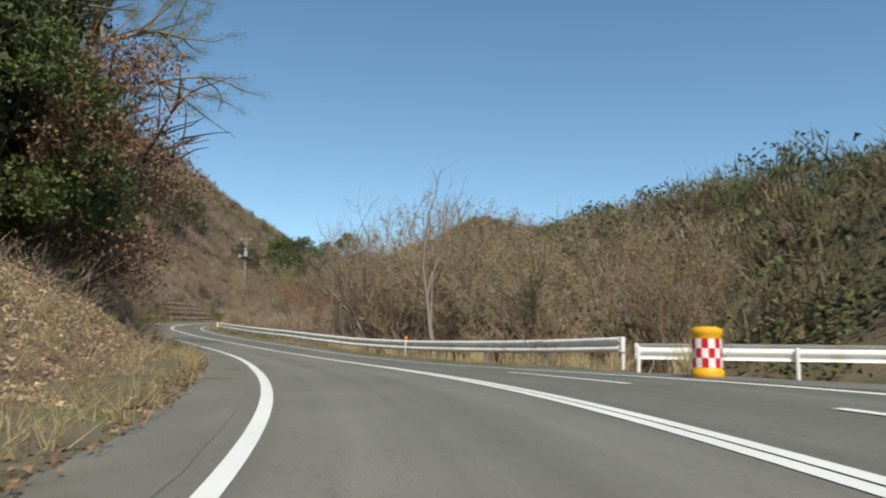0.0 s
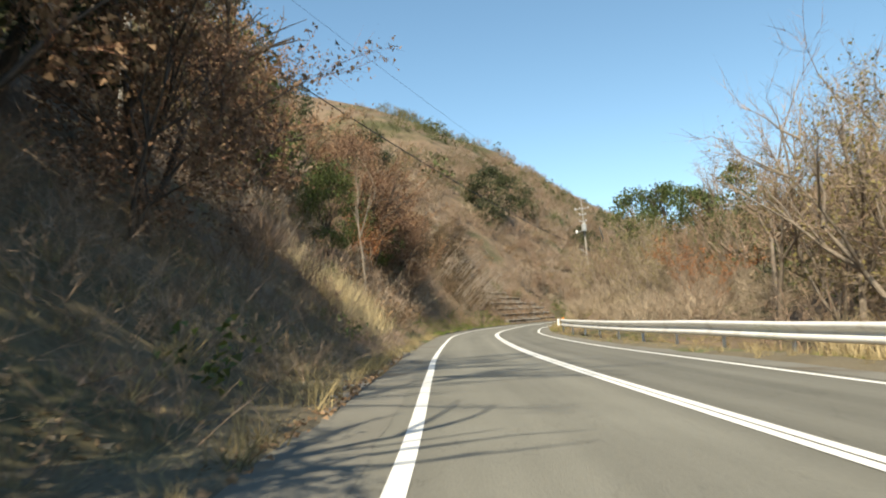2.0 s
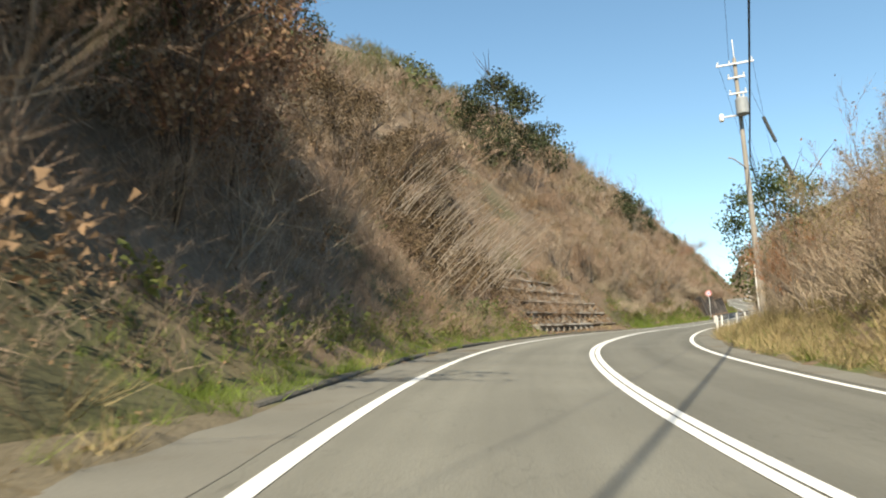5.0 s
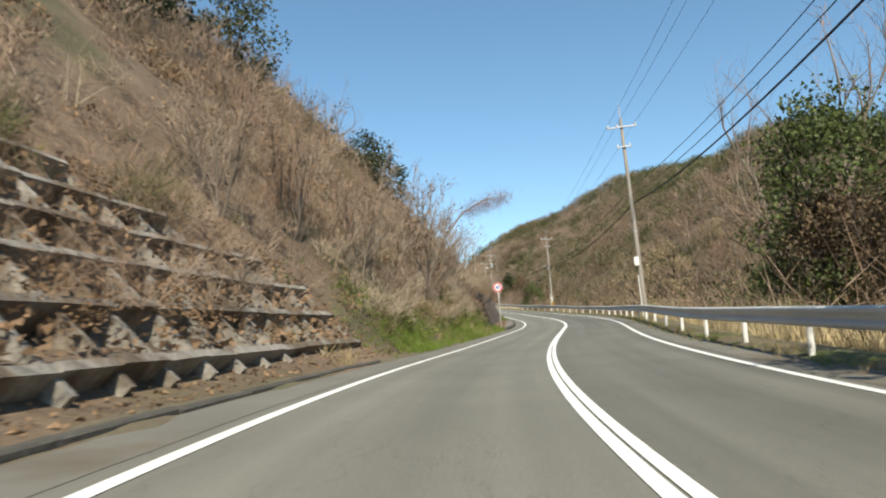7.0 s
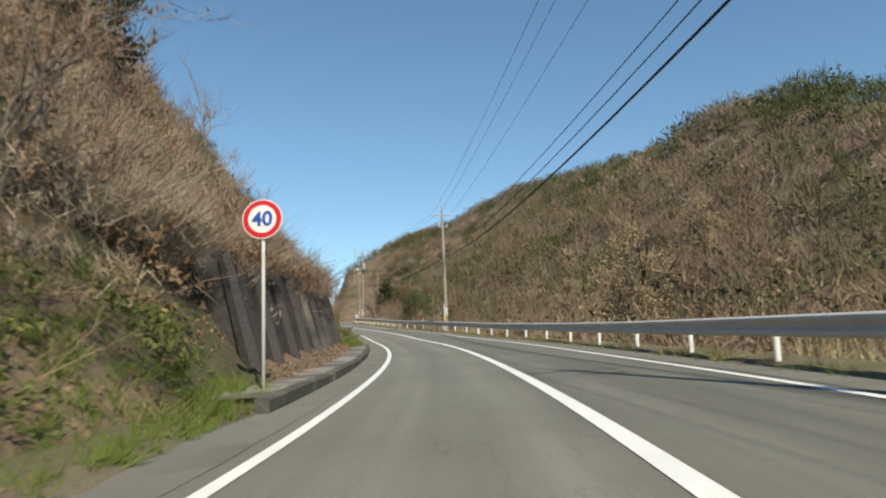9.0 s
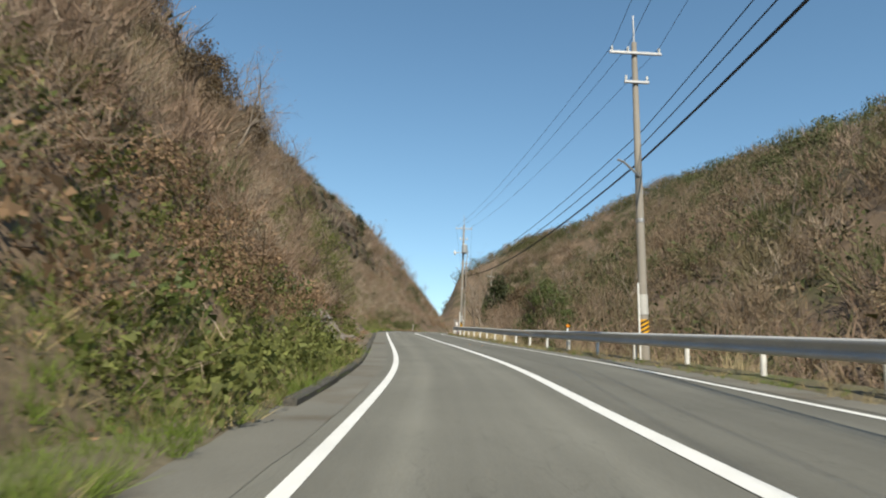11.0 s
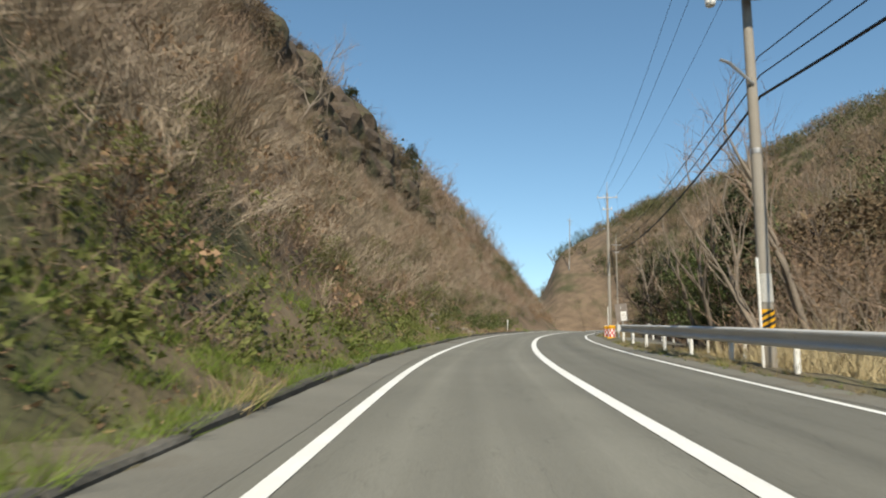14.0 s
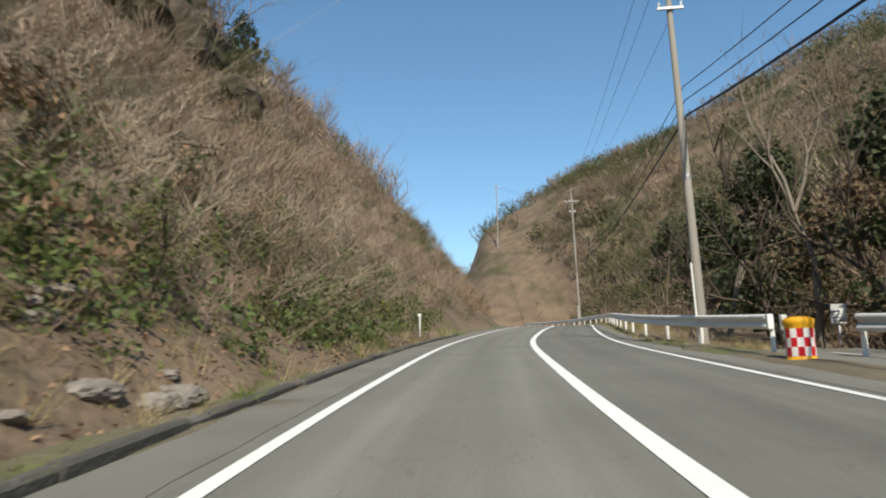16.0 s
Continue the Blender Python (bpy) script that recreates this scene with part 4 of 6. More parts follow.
def tuft_template(seed, count, tall=1.0, fan=0.35, width=0.03):
    rng = np.random.RandomState(seed)
    root = np.stack([rng.normal(0, 0.15, count), rng.normal(0, 0.15, count), np.full(count, -0.03)], 1)
    return blades(root, root + np.stack([rng.normal(0, fan, count), rng.normal(0, fan, count), rng.uniform(0.4, 1.0, count) * tall], 1), np.full(count, width), rng)


def spots(n, s0, s1, d0, d1, rng, power=1.0, keep=None):
    """Random places on the ground in a stretch along the road."""
    s, u = rng.uniform(s0, s1, n), rng.uniform(0, 1, n) ** power
    d = d0 + (d1 - d0) * u
    p = on_ground(s, d)
    if keep is not None:
        p = p[keep(s, d, p)]
    return p

rng = np.random.RandomState(11)
SHRUB = [shrub_template(k, 10, 13, stem_w=0.013, twig_w=0.0075) for k in range(6)]
SHRUB_LEAN = [shrub_template(20 + k, 10, 5, fan=0.3, stem_w=0.016, twig_w=0.008) for k in range(4)]
SHRUB_FAR = [shrub_template(30 + k, 9, 7, stem_w=0.012, twig_w=0.0085) for k in range(5)]
LEAFY = [leafy_template(40 + k, 100, 0.085) for k in range(5)]
WEED = [leafy_template(50 + k, 60, 0.13, 0.9) for k in range(5)]
TUFT = [tuft_template(60 + k, 22, width=0.026) for k in range(5)]
CROWN = [leafy_template(70 + k, 46, 0.13, 0.9) for k in range(6)]
CROWN_FINE = [leafy_template(75 + k, 80, 0.075, 0.85) for k in range(5)]
THICKET = [thicket_template(310 + k, 150) for k in range(7)]
THICKET_FAR = [thicket_template(350 + k, 80, 0.02) for k in range(6)]
THICKET_FINE = [thicket_template(330 + k, 240, 0.0085) for k in range(5)]


def crib_zone(s, d):
    """Stretches of the slope that the concrete grids keep clear."""
    return ((s > 129.6) & (s < 144.6) & (d > -8.2 + np.abs(s - 135.5) * 0.22)) | ((s > 222) & (s < 233.5) & (d > -12 + (s - 222) * 0.25)) | ((s > 241) & (s < 256.5) & (d > -11.5 + (s - 241) * 0.25)) | ((s > 174) & (s < 197) & (d > -6.5))


def stem_zone(s, d):
    """The stretches that tall leaning stems or bare rock keep free of thickets."""
    return ((s > 119) & (s < 132.5) & (d > -11.0) & (d < -6.2)) | ((s > 302) & (s < 333) & (d > -20.6) & (d < -13.0))


# bare scrub over the cut slope
def slope_keep(s, d, p):
    return ~crib_zone(s, d) & ~stem_zone(s, d) & (wave(p[:, 0], p[:, 1], 21, 7) + rng.uniform(-0.8, 0.8, len(s)) > -0.5)


def thick(seed, size, least, soft=0.4):
    """Keeps places in patches, clear of the grids."""
    return lambda s, d, p: ~crib_zone(s, d) & ~stem_zone(s, d) & (wave(p[:, 0], p[:, 1], seed, size) + rng.uniform(-soft, soft, len(s)) > least)


near = spots(1300, 40, 440, -5.9, -12, rng, 0.9, slope_keep)
scatter("hillside_scrub", SHRUB, near, rng.uniform(0.6, 1.3, len(near)), TWIG, "tangled leafless brown scrub on the steep roadside slope", "scrub", rng, 0.35)
# rounded leafless thickets cover the hillside, in shades from rosy brown to straw and grey
for nm, mat, n, sets, lo, hi, d0, d1, seed, least, lab in (
        ("rosy_thickets", TWIG, 1500, THICKET_FINE, 1.5, 3.0, -7.0, -19, 51, -0.45, "rosy brown leafless thickets on the steep slope"),
        ("straw_thickets", TWIG_PALE, 460, THICKET_FINE, 1.3, 2.6, -6.6, -17, 52, 0.15, "straw-coloured leafless thickets on the steep slope"),
        ("dull_thickets", WOOD_FAR, 900, THICKET_FINE, 1.6, 3.2, -8.0, -20, 53, -0.1, "grey-brown leafless thickets on the steep slope"),
        ("upper_thickets", TWIG, 1500, THICKET, 2.8, 5.2, -17, -48, 54, -0.5, "leafless brown trees crowding the upper hillside"),
        ("upper_dull_thickets", WOOD_FAR, 1300, THICKET, 3.0, 5.4, -18, -50, 55, -0.3, "grey-brown leafless trees crowding the upper hillside"),
        ("upper_pale_thickets", TWIG_PALE, 380, THICKET, 2.6, 4.4, -16, -44, 56, 0.2, "straw-coloured leafless trees on the upper hillside")):
    up = spots(n, 58, 460, d0, d1, rng, 1.0, thick(seed, 16, least, 0.5))
    scatter(nm, sets, up, rng.uniform(lo, hi, len(up)), mat, lab, "thicket", rng, 0.2)
# low scrub at the foot of the slope
low = np.concatenate([spots(1000, 62, 340, -5.2, -7.5, rng, 1.0, thick(22, 6, -0.4)), spots(90, 233.4, 241.4, -5, -9, rng), spots(220, 44, 66, -4.9, -9, rng), spots(420, 94, 118, -5.0, -10, rng), spots(300, 112, 127.5, -5.0, -10, rng)])
scatter("foot_scrub", SHRUB_FAR, low, rng.uniform(0.4, 1.0, len(low)), TWIG, "low brown weeds and twigs at the foot of the slope", "scrub", rng, 0.4)
# dry leafy scrub and creepers
vin = spots(2200, 60, 400, -6.0, -16, rng, 1.0, thick(25, 14, 0.1, 0.5))
scatter("dry_creepers", LEAFY, vin, rng.uniform(0.6, 1.5, len(vin)), LEAF_DRY, "dry brown creepers and dead leaves over the slope", "scrub", rng, 0.3)
gre = np.concatenate([spots(800, 40, 400, -5.6, -13, rng, 1.6, thick(27, 11, 0.55)), spots(150, 300, 336, -5.0, -8.5, rng, 1.3)])
scatter("evergreen_undergrowth", LEAFY, gre, rng.uniform(0.5, 1.3, len(gre)), LEAF_GREEN, "low evergreen bushes on the slope", "bush", rng, 0.2)
# pale stems
pal = spots(420, 64, 400, -6, -14, rng, 1.0, lambda s, d, p: ~crib_zone(s, d))
scatter("pale_stems", SHRUB_LEAN, pal, rng.uniform(1.0, 2.2, len(pal)), TWIG_PALE, "pale bare stems leaning out of the scrub", "scrub", rng, 0.5)


umb = spots(520, 118.5, 133, -6.6, -14, rng, 1.0, lambda s, d, p: ~crib_zone(s, d))
rk = spots(340, 302, 334, -13.6, -21, rng)
rk[:, 2] += rng.uniform(0.4, 2.2, len(rk))
scatter("rock_creepers", THICKET_FINE, rk, rng.uniform(0.9, 1.9, len(rk)), WOOD_FAR, "dull dry creepers hanging over the rocks", "creepers", rng, 0.9)
scatter("umber_undergrowth", LEAFY, umb, rng.uniform(0.7, 1.4, len(umb)), LEAF_UMBER, "dull dark brown undergrowth below the leaning stems", "scrub", rng, 0.3)
tan = np.concatenate([spots(80, 233.6, 241.4, -6.4, -14, rng), spots(520, 262, 345, -6.8, -14.5, rng)])
scatter("straw_drapes", THICKET_FINE, tan, rng.uniform(1.0, 2.1, len(tan)), TWIG_PALE, "pale straw and dead vines draped over the slope", "scrub", rng, 0.6)
tan = spots(340, 148, 180, -6.0, -13, rng)
scatter("straw_mats", THICKET_FINE, tan, rng.uniform(1.0, 2.0, len(tan)), TWIG_PALE, "matted straw-coloured weeds draped over the slope", "scrub", rng, 0.6)
tan = spots(260, 258, 335, -6, -14, rng)
scatter("vine_tangles", SHRUB, tan, rng.uniform(0.9, 1.8, len(tan)), TWIG_PALE, "pale tangles of dead vines draped over the slope", "scrub", rng, 0.6)


def leaf_carpet(name, n, s0, s1, d0, d1, size, mat, label, power=1.0, keep=None):
    p = spots(n, s0, s1, d0, d1, rng, power, keep) + [0, 0, 0.03]
    v, f = flakes(p, rng.uniform(0.5, 1.5, len(p)) * size, rng, 0.6)
    tagged(new(name, mesh_of(name, v, f, mat)), label, "leaves", kind="stuff")


leaf_carpet("bank_leaves", 30000, 4, 46, -4.5, -12, 0.08, LEAF_TAN, "carpet of dead leaves on the sunny bank")
leaf_carpet("slope_leaves", 40000, 60, 330, -4.5, -10, 0.07, LEAF_DRY, "dead leaves strewn over the foot of the slope", 1.3)
# grass at the foot of the slope
gd = spots(2900, 6, 340, -4.25, -7.5, rng, 1.3, lambda s, d, p: ~((s > 221) & (s < 256)) & ((s < 95) | (wave(p[:, 0], p[:, 1], 31, 8) > 0.2)) & ~((s > 172) & (s < 198)))
scatter("dry_grass", TUFT, gd, rng.uniform(0.2, 0.6, len(gd)), GRASS_DRY, "dry straw-coloured grass along the foot of the slope", "grass", rng, 0.4)
open_verge = lambda s, d, p: ~((s > 221) & (s < 234)) & ~((s > 241) & (s < 256)) & ~((s > 174) & (s < 198)) & ~crib_zone(s, d)
gg = np.concatenate([spots(2000, 92, 340, -4.2, -6.2, rng, 1.2, lambda s, d, p: open_verge(s, d, p) & (wave(p[:, 0], p[:, 1], 33, 9) + rng.uniform(-0.4, 0.4, len(s)) > -0.1)),
                     spots(2000, 147, 174, -4.2, -7.0, rng, 1.1), spots(1500, 197, 223, -4.2, -7.5, rng, 1.1), spots(800, 96, 128, -4.3, -6.0, rng, 1.1), spots(1000, 257, 302, -4.25, -6.8, rng, 1.2)])
scatter("spring_grass", TUFT, gg, rng.uniform(0.15, 0.42, len(gg)), GRASS, "fresh green grass beside the road", "grass", rng, 0.4)
wd = np.concatenate([spots(420, 196, 224, -4.8, -9.5, rng, 1.0, lambda s, d, p: s > 208), spots(90, 148, 173, -5.4, -7.0, rng), spots(230, 257, 300, -5.4, -8.5, rng, 1.2), spots(110, 300, 340, -5.6, -8.0, rng), spots(50, 257, 302, -4.6, -5.6, rng), spots(90, 206, 223, -4.4, -5.6, rng),
                     spots(100, 98, 127, -4.9, -6.3, rng), spots(230, 233.4, 241.6, -4.9, -10, rng)])
scatter("green_weeds", WEED, wd, rng.uniform(0.3, 0.85, len(wd)), LEAF_BRIGHT, "leafy green weeds at the foot of the slope", "weeds", rng, 0.3)
gr = spots(3000, 28, 430, 4.15, 8.5, rng, 1.2, lambda s, d, p: ~((s > 296) & (s < 318)))
scatter("verge_grass", TUFT, gr, rng.uniform(0.12, 0.5, len(gr)), GRASS_DRY, "dry grass behind and under the guardrail", "grass", rng, 0.3)
gr2 = spots(1600, 28, 430, 4.1, 7, rng, 1.2, lambda s, d, p: (wave(p[:, 0], p[:, 1], 35, 9) > 0.2) & ~((s > 296) & (s < 318)))
scatter("verge_green_grass", TUFT, gr2, rng.uniform(0.1, 0.3, len(gr2)), GRASS, "patches of green grass under the guardrail", "grass", rng, 0.3)
vg = np.concatenate([spots(2600, 128, 297, 3.85, 5.2, rng, 1.1), spots(700, 318, 430, 3.9, 5.2, rng, 1.1)])
scatter("rail_foot_grass", TUFT, vg[::2], rng.uniform(0.08, 0.26, len(vg[::2])), GRASS_DRY, "short dry grass round the feet of the guardrail", "grass", rng, 0.4)
scatter("rail_foot_green_grass", TUFT, vg[1::2], rng.uniform(0.06, 0.2, len(vg[1::2])), GRASS, "short green grass round the feet of the guardrail", "grass", rng, 0.4)
# the grassy bank inside the bend
bk = spots(2600, 94, 129, 4.2, 10, rng, 1.2)
scatter("bank_dry_grass", TUFT, bk[::2], rng.uniform(0.3, 0.75, len(bk[::2])), GRASS_DRY, "long dry grass on the bank inside the bend", "grass", rng, 0.4)
scatter("bank_green_grass", TUFT, bk[1::2], rng.uniform(0.15, 0.4, len(bk[1::2])), GRASS, "green grass on the bank inside the bend", "grass", rng, 0.4)
bk = np.concatenate([spots(330, 92, 131, 6.0, 14, rng), spots(150, 72, 92, 6.4, 13, rng)])
scatter("bank_thickets", THICKET_FINE, bk, rng.uniform(1.2, 2.6, len(bk)), TWIG_PALE, "yellow-brown leafless thickets on the bank inside the bend", "thicket", rng, 0.3)
# valley scrub on the right
va = spots(1100, 30, 430, 6.5, 45, rng, 1.1, lambda s, d, p: ~((s > 290) & (s < 320) & (d < 9)))
scatter("valley_scrub", SHRUB_FAR, va, rng.uniform(1.2, 3.0, len(va)), TWIG, "leafless brown scrub in the valley behind the guardrail", "scrub", rng, 0.25)


# far woods on both hills
def wood(name, templates, n, x0, x1, y0, y1, mat, label, lo, hi, keep=None):
    xs, ys = rng.uniform(x0, x1, n), rng.uniform(y0, y1, n)
    s, d = to_road(xs, ys)
    ok = (np.abs(d) > 13) & ((s > 8) | (d > 24)) | (s > 440)
    if keep:
        ok &= keep(xs, ys)
    p = np.stack([xs, ys, ground_z(xs, ys)], 1)[ok]
    scatter(name, templates, p, rng.uniform(lo, hi, len(p)), mat, label, "woods", rng, 0.15)


def face(x, y):
    """The side of the ridge that looks on the road, and a strip past its crest."""
    return x < spine(y)[0] + 9


wood("far_woods", THICKET_FAR, 4300, -40, 40, -20, 470, WOOD_FAR, "brown leafless woods over the ridge across the valley", 3.4, 6.4, face)
wood("far_rosy_woods", THICKET_FAR, 2100, -40, 40, -20, 470, TWIG, "rosy leafless trees among the woods across the valley", 3.2, 6.0, lambda x, y: face(x, y) & (wave(x, y, 45, 50) + rng.uniform(-0.6, 0.6, len(x)) > 0.0))
wood("far_pale_woods", THICKET, 520, -40, 40, -20, 470, TWIG_PALE, "pale leafless trees among the woods across the valley", 3.0, 5.5, lambda x, y: face(x, y) & (wave(x, y, 46, 40) > 0.3))
wood("far_crowns", CROWN_FINE, 900, -40, 40, -20, 470, WOOD_FAR, "rounded brown crowns standing out of the far woods", 2.6, 4.6, face)
wood("far_evergreens", CROWN_FINE, 3600, -40, 40, -20, 470, WOOD_GREEN, "dark evergreen trees among the far bare woods", 2.4, 5.0, lambda x, y: face(x, y) & (wave(x, y, 41, 34) + rng.uniform(-0.6, 0.6, len(x)) > -0.02))
wood("head_woods", THICKET_FAR, 1100, -120, 10, 425, 560, WOOD_FAR, "brown leafless woods closing the valley", 4, 7)
wood("head_evergreens", CROWN_FINE, 260, -120, 10, 425, 560, WOOD_GREEN, "dark evergreen trees far up the valley", 3, 6, lambda x, y: wave(x, y, 42, 70) > 0.4)
up = spots(800, -60, 440, -40, -80, rng)
scatter("hill_woods", THICKET_FAR, up, rng.uniform(3.5, 6.0, len(up)), WOOD_FAR, "brown leafless woods on the upper hillside", "woods", rng, 0.15)
up = spots(700, -40, 440, -19, -70, rng, 1.0, lambda s, d, p: wave(p[:, 0], p[:, 1], 43, 30) > 0.3)
scatter("hill_evergreens", CROWN, up, rng.uniform(2.5, 5, len(up)), WOOD_GREEN, "dark evergreen trees on the upper hillside", "woods", rng, 0.1)
wood("ridge_trees", CROWN_FINE, 420, -5, 34, 20, 520, WOOD_GREEN, "dark evergreen trees standing along the far ridge", 2.6, 5.2, lambda x, y: np.abs(x - spine(y)[0]) < 5)
# wooded bank past the lay-by
up = spots(450, 290, 440, 12.5, 36, rng)
scatter("bank_woods", THICKET, up, rng.uniform(2.8, 5.0, len(up)), WOOD_FAR, "brown leafless woods on the bank past the lay-by", "woods", rng, 0.15)
up = spots(420, 285, 440, 11.5, 32, rng, 1.4, lambda s, d, p: wave(p[:, 0], p[:, 1], 44, 22) > -0.1)
scatter("bank_evergreens", CROWN_FINE, up, rng.uniform(2.2, 4.6, len(up)), WOOD_GREEN, "dark evergreen bushes on the bank past the lay-by", "woods", rng, 0.1)

# ---- concrete slope grids ----
def slope_frame(s, d0, rise):
    """Up-slope, outward and along ways at the foot of a grid."""
    c, t = at_s(s)
    out = Vector((t[1], -t[0], 0))
    along = Vector((t[0], t[1], 0))
    n = math.hypot(1, rise)
    return (-out + Vector((0, 0, rise))) / n, (out * rise + Vector((0, 0, 1))) / n, along


def concrete_grid(s0, s1, foot, rise, rows, cell, label, beam=0.26, proud=0.30, top_drop=0.0, mat=CONCRETE, seed=1, up0=0.1, rib=None):
    """A lattice of concrete beams on a slope: each beam and each mortar-filled bay is a part."""
    g = np.random.RandomState(seed)
    start = Vector(road_point(s0, foot, up0))
    ob = thing("slope_grid", label, "retaining grid", start, group="concrete grids on the slope")
    n = int(round((s1 - s0) / cell))
    ss = np.linspace(s0, s1, n + 1)

    def node(i, j):
        s = ss[i]
        up, out, along = slope_frame(s, foot, rise)
        return Vector(road_point(s, foot, up0)) + up * (j * cell) - start, up, out, along

    tops = [max(1, int(round(rows - top_drop * abs(i / n - 0.35) * rows))) for i in range(n + 1)]

    def bar(a, b, out, w, h, name):
        way = (b - a)
        side = way.normalized().cross(out).normalized()
        bm = bmesh.new()
        k0, k1 = g.normal(0, 0.015, 2)
        vs = []
        for p, kk in ((a, k0), (b, k1)):
            for x, y in ((-w / 2, -0.75), (w / 2, -0.75), (w / 2 * 0.86, h + kk), (-w / 2 * 0.86, h + kk)):
                vs.append(bm.verts.new(p + side * x + out * y))
        for q in ((0, 1, 2, 3), (7, 6, 5, 4), (0, 4, 5, 1), (1, 5, 6, 2), (2, 6, 7, 3), (3, 7, 4, 0)):
            bm.faces.new([vs[i] for i in q])
        bmesh.ops.recalc_face_normals(bm, faces=bm.faces)
        part(name, bm, mat, ob)

    for i in range(n + 1):
        a, up, out, along = node(i, 0)
        b = node(i, tops[i])[0]
        bar(a - up * 0.35, b + up * 0.12, out, beam * 0.9, (proud - 0.012) if rib is None else rib, "rib")
    for j in range(rows + 1):
        for i in range(n):
            if j <= min(tops[i], tops[i + 1]):
                a, up, out, along = node(i, j)
                b = node(i + 1, j)[0]
                bar(a - along * 0.0, b, out, beam, proud, "beam")
    for j in range(rows):
        for i in range(n):
            if j < min(tops[i], tops[i + 1]):
                p = [node(i, j)[0], node(i + 1, j)[0], node(i + 1, j + 1)[0], node(i, j + 1)[0]]
                out = node(i, j)[2]
                bm = bmesh.new()
                k = 5
                grid = [[bm.verts.new((p[0] * (1 - u) + p[1] * u) * (1 - v) + (p[3] * (1 - u) + p[2] * u) * v
                                      + out * (proud - 0.03 - (proud + 0.34) * v ** 0.8 + g.normal(0, 0.025)))
                         for u in np.linspace(0.06, 0.94, k)] for v in np.linspace(0.06, 0.94, k)]
                for y in range(k - 1):
                    for x in range(k - 1):
                        bm.faces.new((grid[y][x], grid[y][x + 1], grid[y + 1][x + 1], grid[y + 1][x]))
                part("bay", bm, MORTAR, ob, smooth=True)
    return ob


concrete_grid(129.0, 144.4, -5.3, 0.95, 6, 1.12, "crumbling concrete grid on the slope, half buried in leaves", 0.17, 0.28, 1.0, CONCRETE_PALE, 3, 0.42, 0.17)
concrete_grid(222.3, 233.2, -5.5, 1.12, 9, 1.05, "weathered concrete grid holding the slope, dry weeds in its bays", 0.18, 0.28, 0.9, CONCRETE_PALE, 4, 0.1, 0.24)
concrete_grid(241.3, 256.2, -5.4, 1.14, 8, 1.05, "dark-stained concrete grid holding the slope above a kerb", 0.2, 0.3, 0.8, CONCRETE_PALE, 5, 0.1, 0.27)


# ---- leaning wall by the speed sign ----
def leaning_wall(s0, s1, foot, tall):
    start = Vector(road_point(s0, foot, 0))
    ob = thing("retaining_wall", "dark damp concrete retaining wall with leaning ribs, overgrown on top", "retaining wall", start)
    n = 9
    ss = np.linspace(s0, s1, n + 1)
    for i in range(n):
        bm = bmesh.new()
        vs = []
        for s in (ss[i] + 0.02, ss[i + 1] - 0.02):
            for d, u in ((foot, -0.3), (foot - 0.9, tall), (foot - 2.4, tall + 0.1), (foot - 2.4, -0.3)):
                vs.append(bm.verts.new(Vector(road_point(s, d, u)) - start))
        for q in ((0, 1, 2, 3), (7, 6, 5, 4), (0, 4, 5, 1), (1, 5, 6, 2), (2, 6, 7, 3), (3, 7, 4, 0)):
            bm.faces.new([vs[k] for k in q])
        bmesh.ops.recalc_face_normals(bm, faces=bm.faces)
        part("wall_panel", bm, DARK_WALL, ob)
    for s in ss[::1]:
        p, q = Vector(road_point(s, foot + 0.14, -0.2)) - start, Vector(road_point(s, foot - 0.78, tall - 0.2)) - start
        part("rib", tube([p, q], [0.22, 0.15], 6), DARK_WALL, ob)
    return ob


leaning_wall(176.5, 196.5, -5.5, 2.9)


# ---- kerbs ----
def kerb(s0, s1, d, high, wide, label, length=2.0):
    start = Vector(road_point(s0, d, 0))
    ob = thing("kerb", label, "kerb", start, group="kerbs along the slope", kind="structure")
    g = np.random.RandomState(int(s0))
    s = s0
    while s < s1 - 0.3:
        e = min(s + length, s1)
        bm = bmesh.new()
        rows = []
        dz, dd = g.normal(0, 0.012), g.normal(0, 0.012)
        for q in (s + 0.008, (s + e) / 2, e - 0.008):
            rows.append([bm.verts.new(Vector(road_point(q, d + dd + x, dz + u)) - start) for x, u in
                         ((0, -0.2), (0, high - 0.03), (-0.03, high), (-wide + 0.03, high), (-wide, high - 0.03), (-wide, -0.2))])
        for a, b in zip(rows, rows[1:]):
            for i in range(6):
                k = (i + 1) % 6
                bm.faces.new((a[i], a[k], b[k], b[i]))
        bm.faces.new(rows[0]), bm.faces.new(list(reversed(rows[-1])))
        bmesh.ops.recalc_face_normals(bm, faces=bm.faces)
        part("kerb_stone", bm, KERB, ob)
        s = e
    return ob


kerb(171.5, 198, -3.98, 0.20, 0.22, "dark mossy concrete kerb at the foot of the wall")
kerb(209, 256.5, -4.02, 0.12, 0.2, "dark concrete kerb with a gutter along the slope grid")
kerb(97, 143, -4.2, 0.09, 0.16, "low broken kerb half hidden by grass")
kerb(257, 336, -4.15, 0.10, 0.16, "low mossy kerb edged with soil")
strip("gutter_slab", 221.5, 256.5, 1.0, (-4.2, -4.9, -5.7), (0.08, 0.08, 0.18), DIRT, "dirty stained concrete strip behind the kerb", "pavement", jitter=0.02, seed=9)
strip("wall_slab", 172, 198, 1.0, (-4.18, -4.9, -5.6), (0.18, 0.19, 0.2), CONCRETE, "grey concrete strip at the foot of the wall", "pavement", jitter=0.02, seed=10)
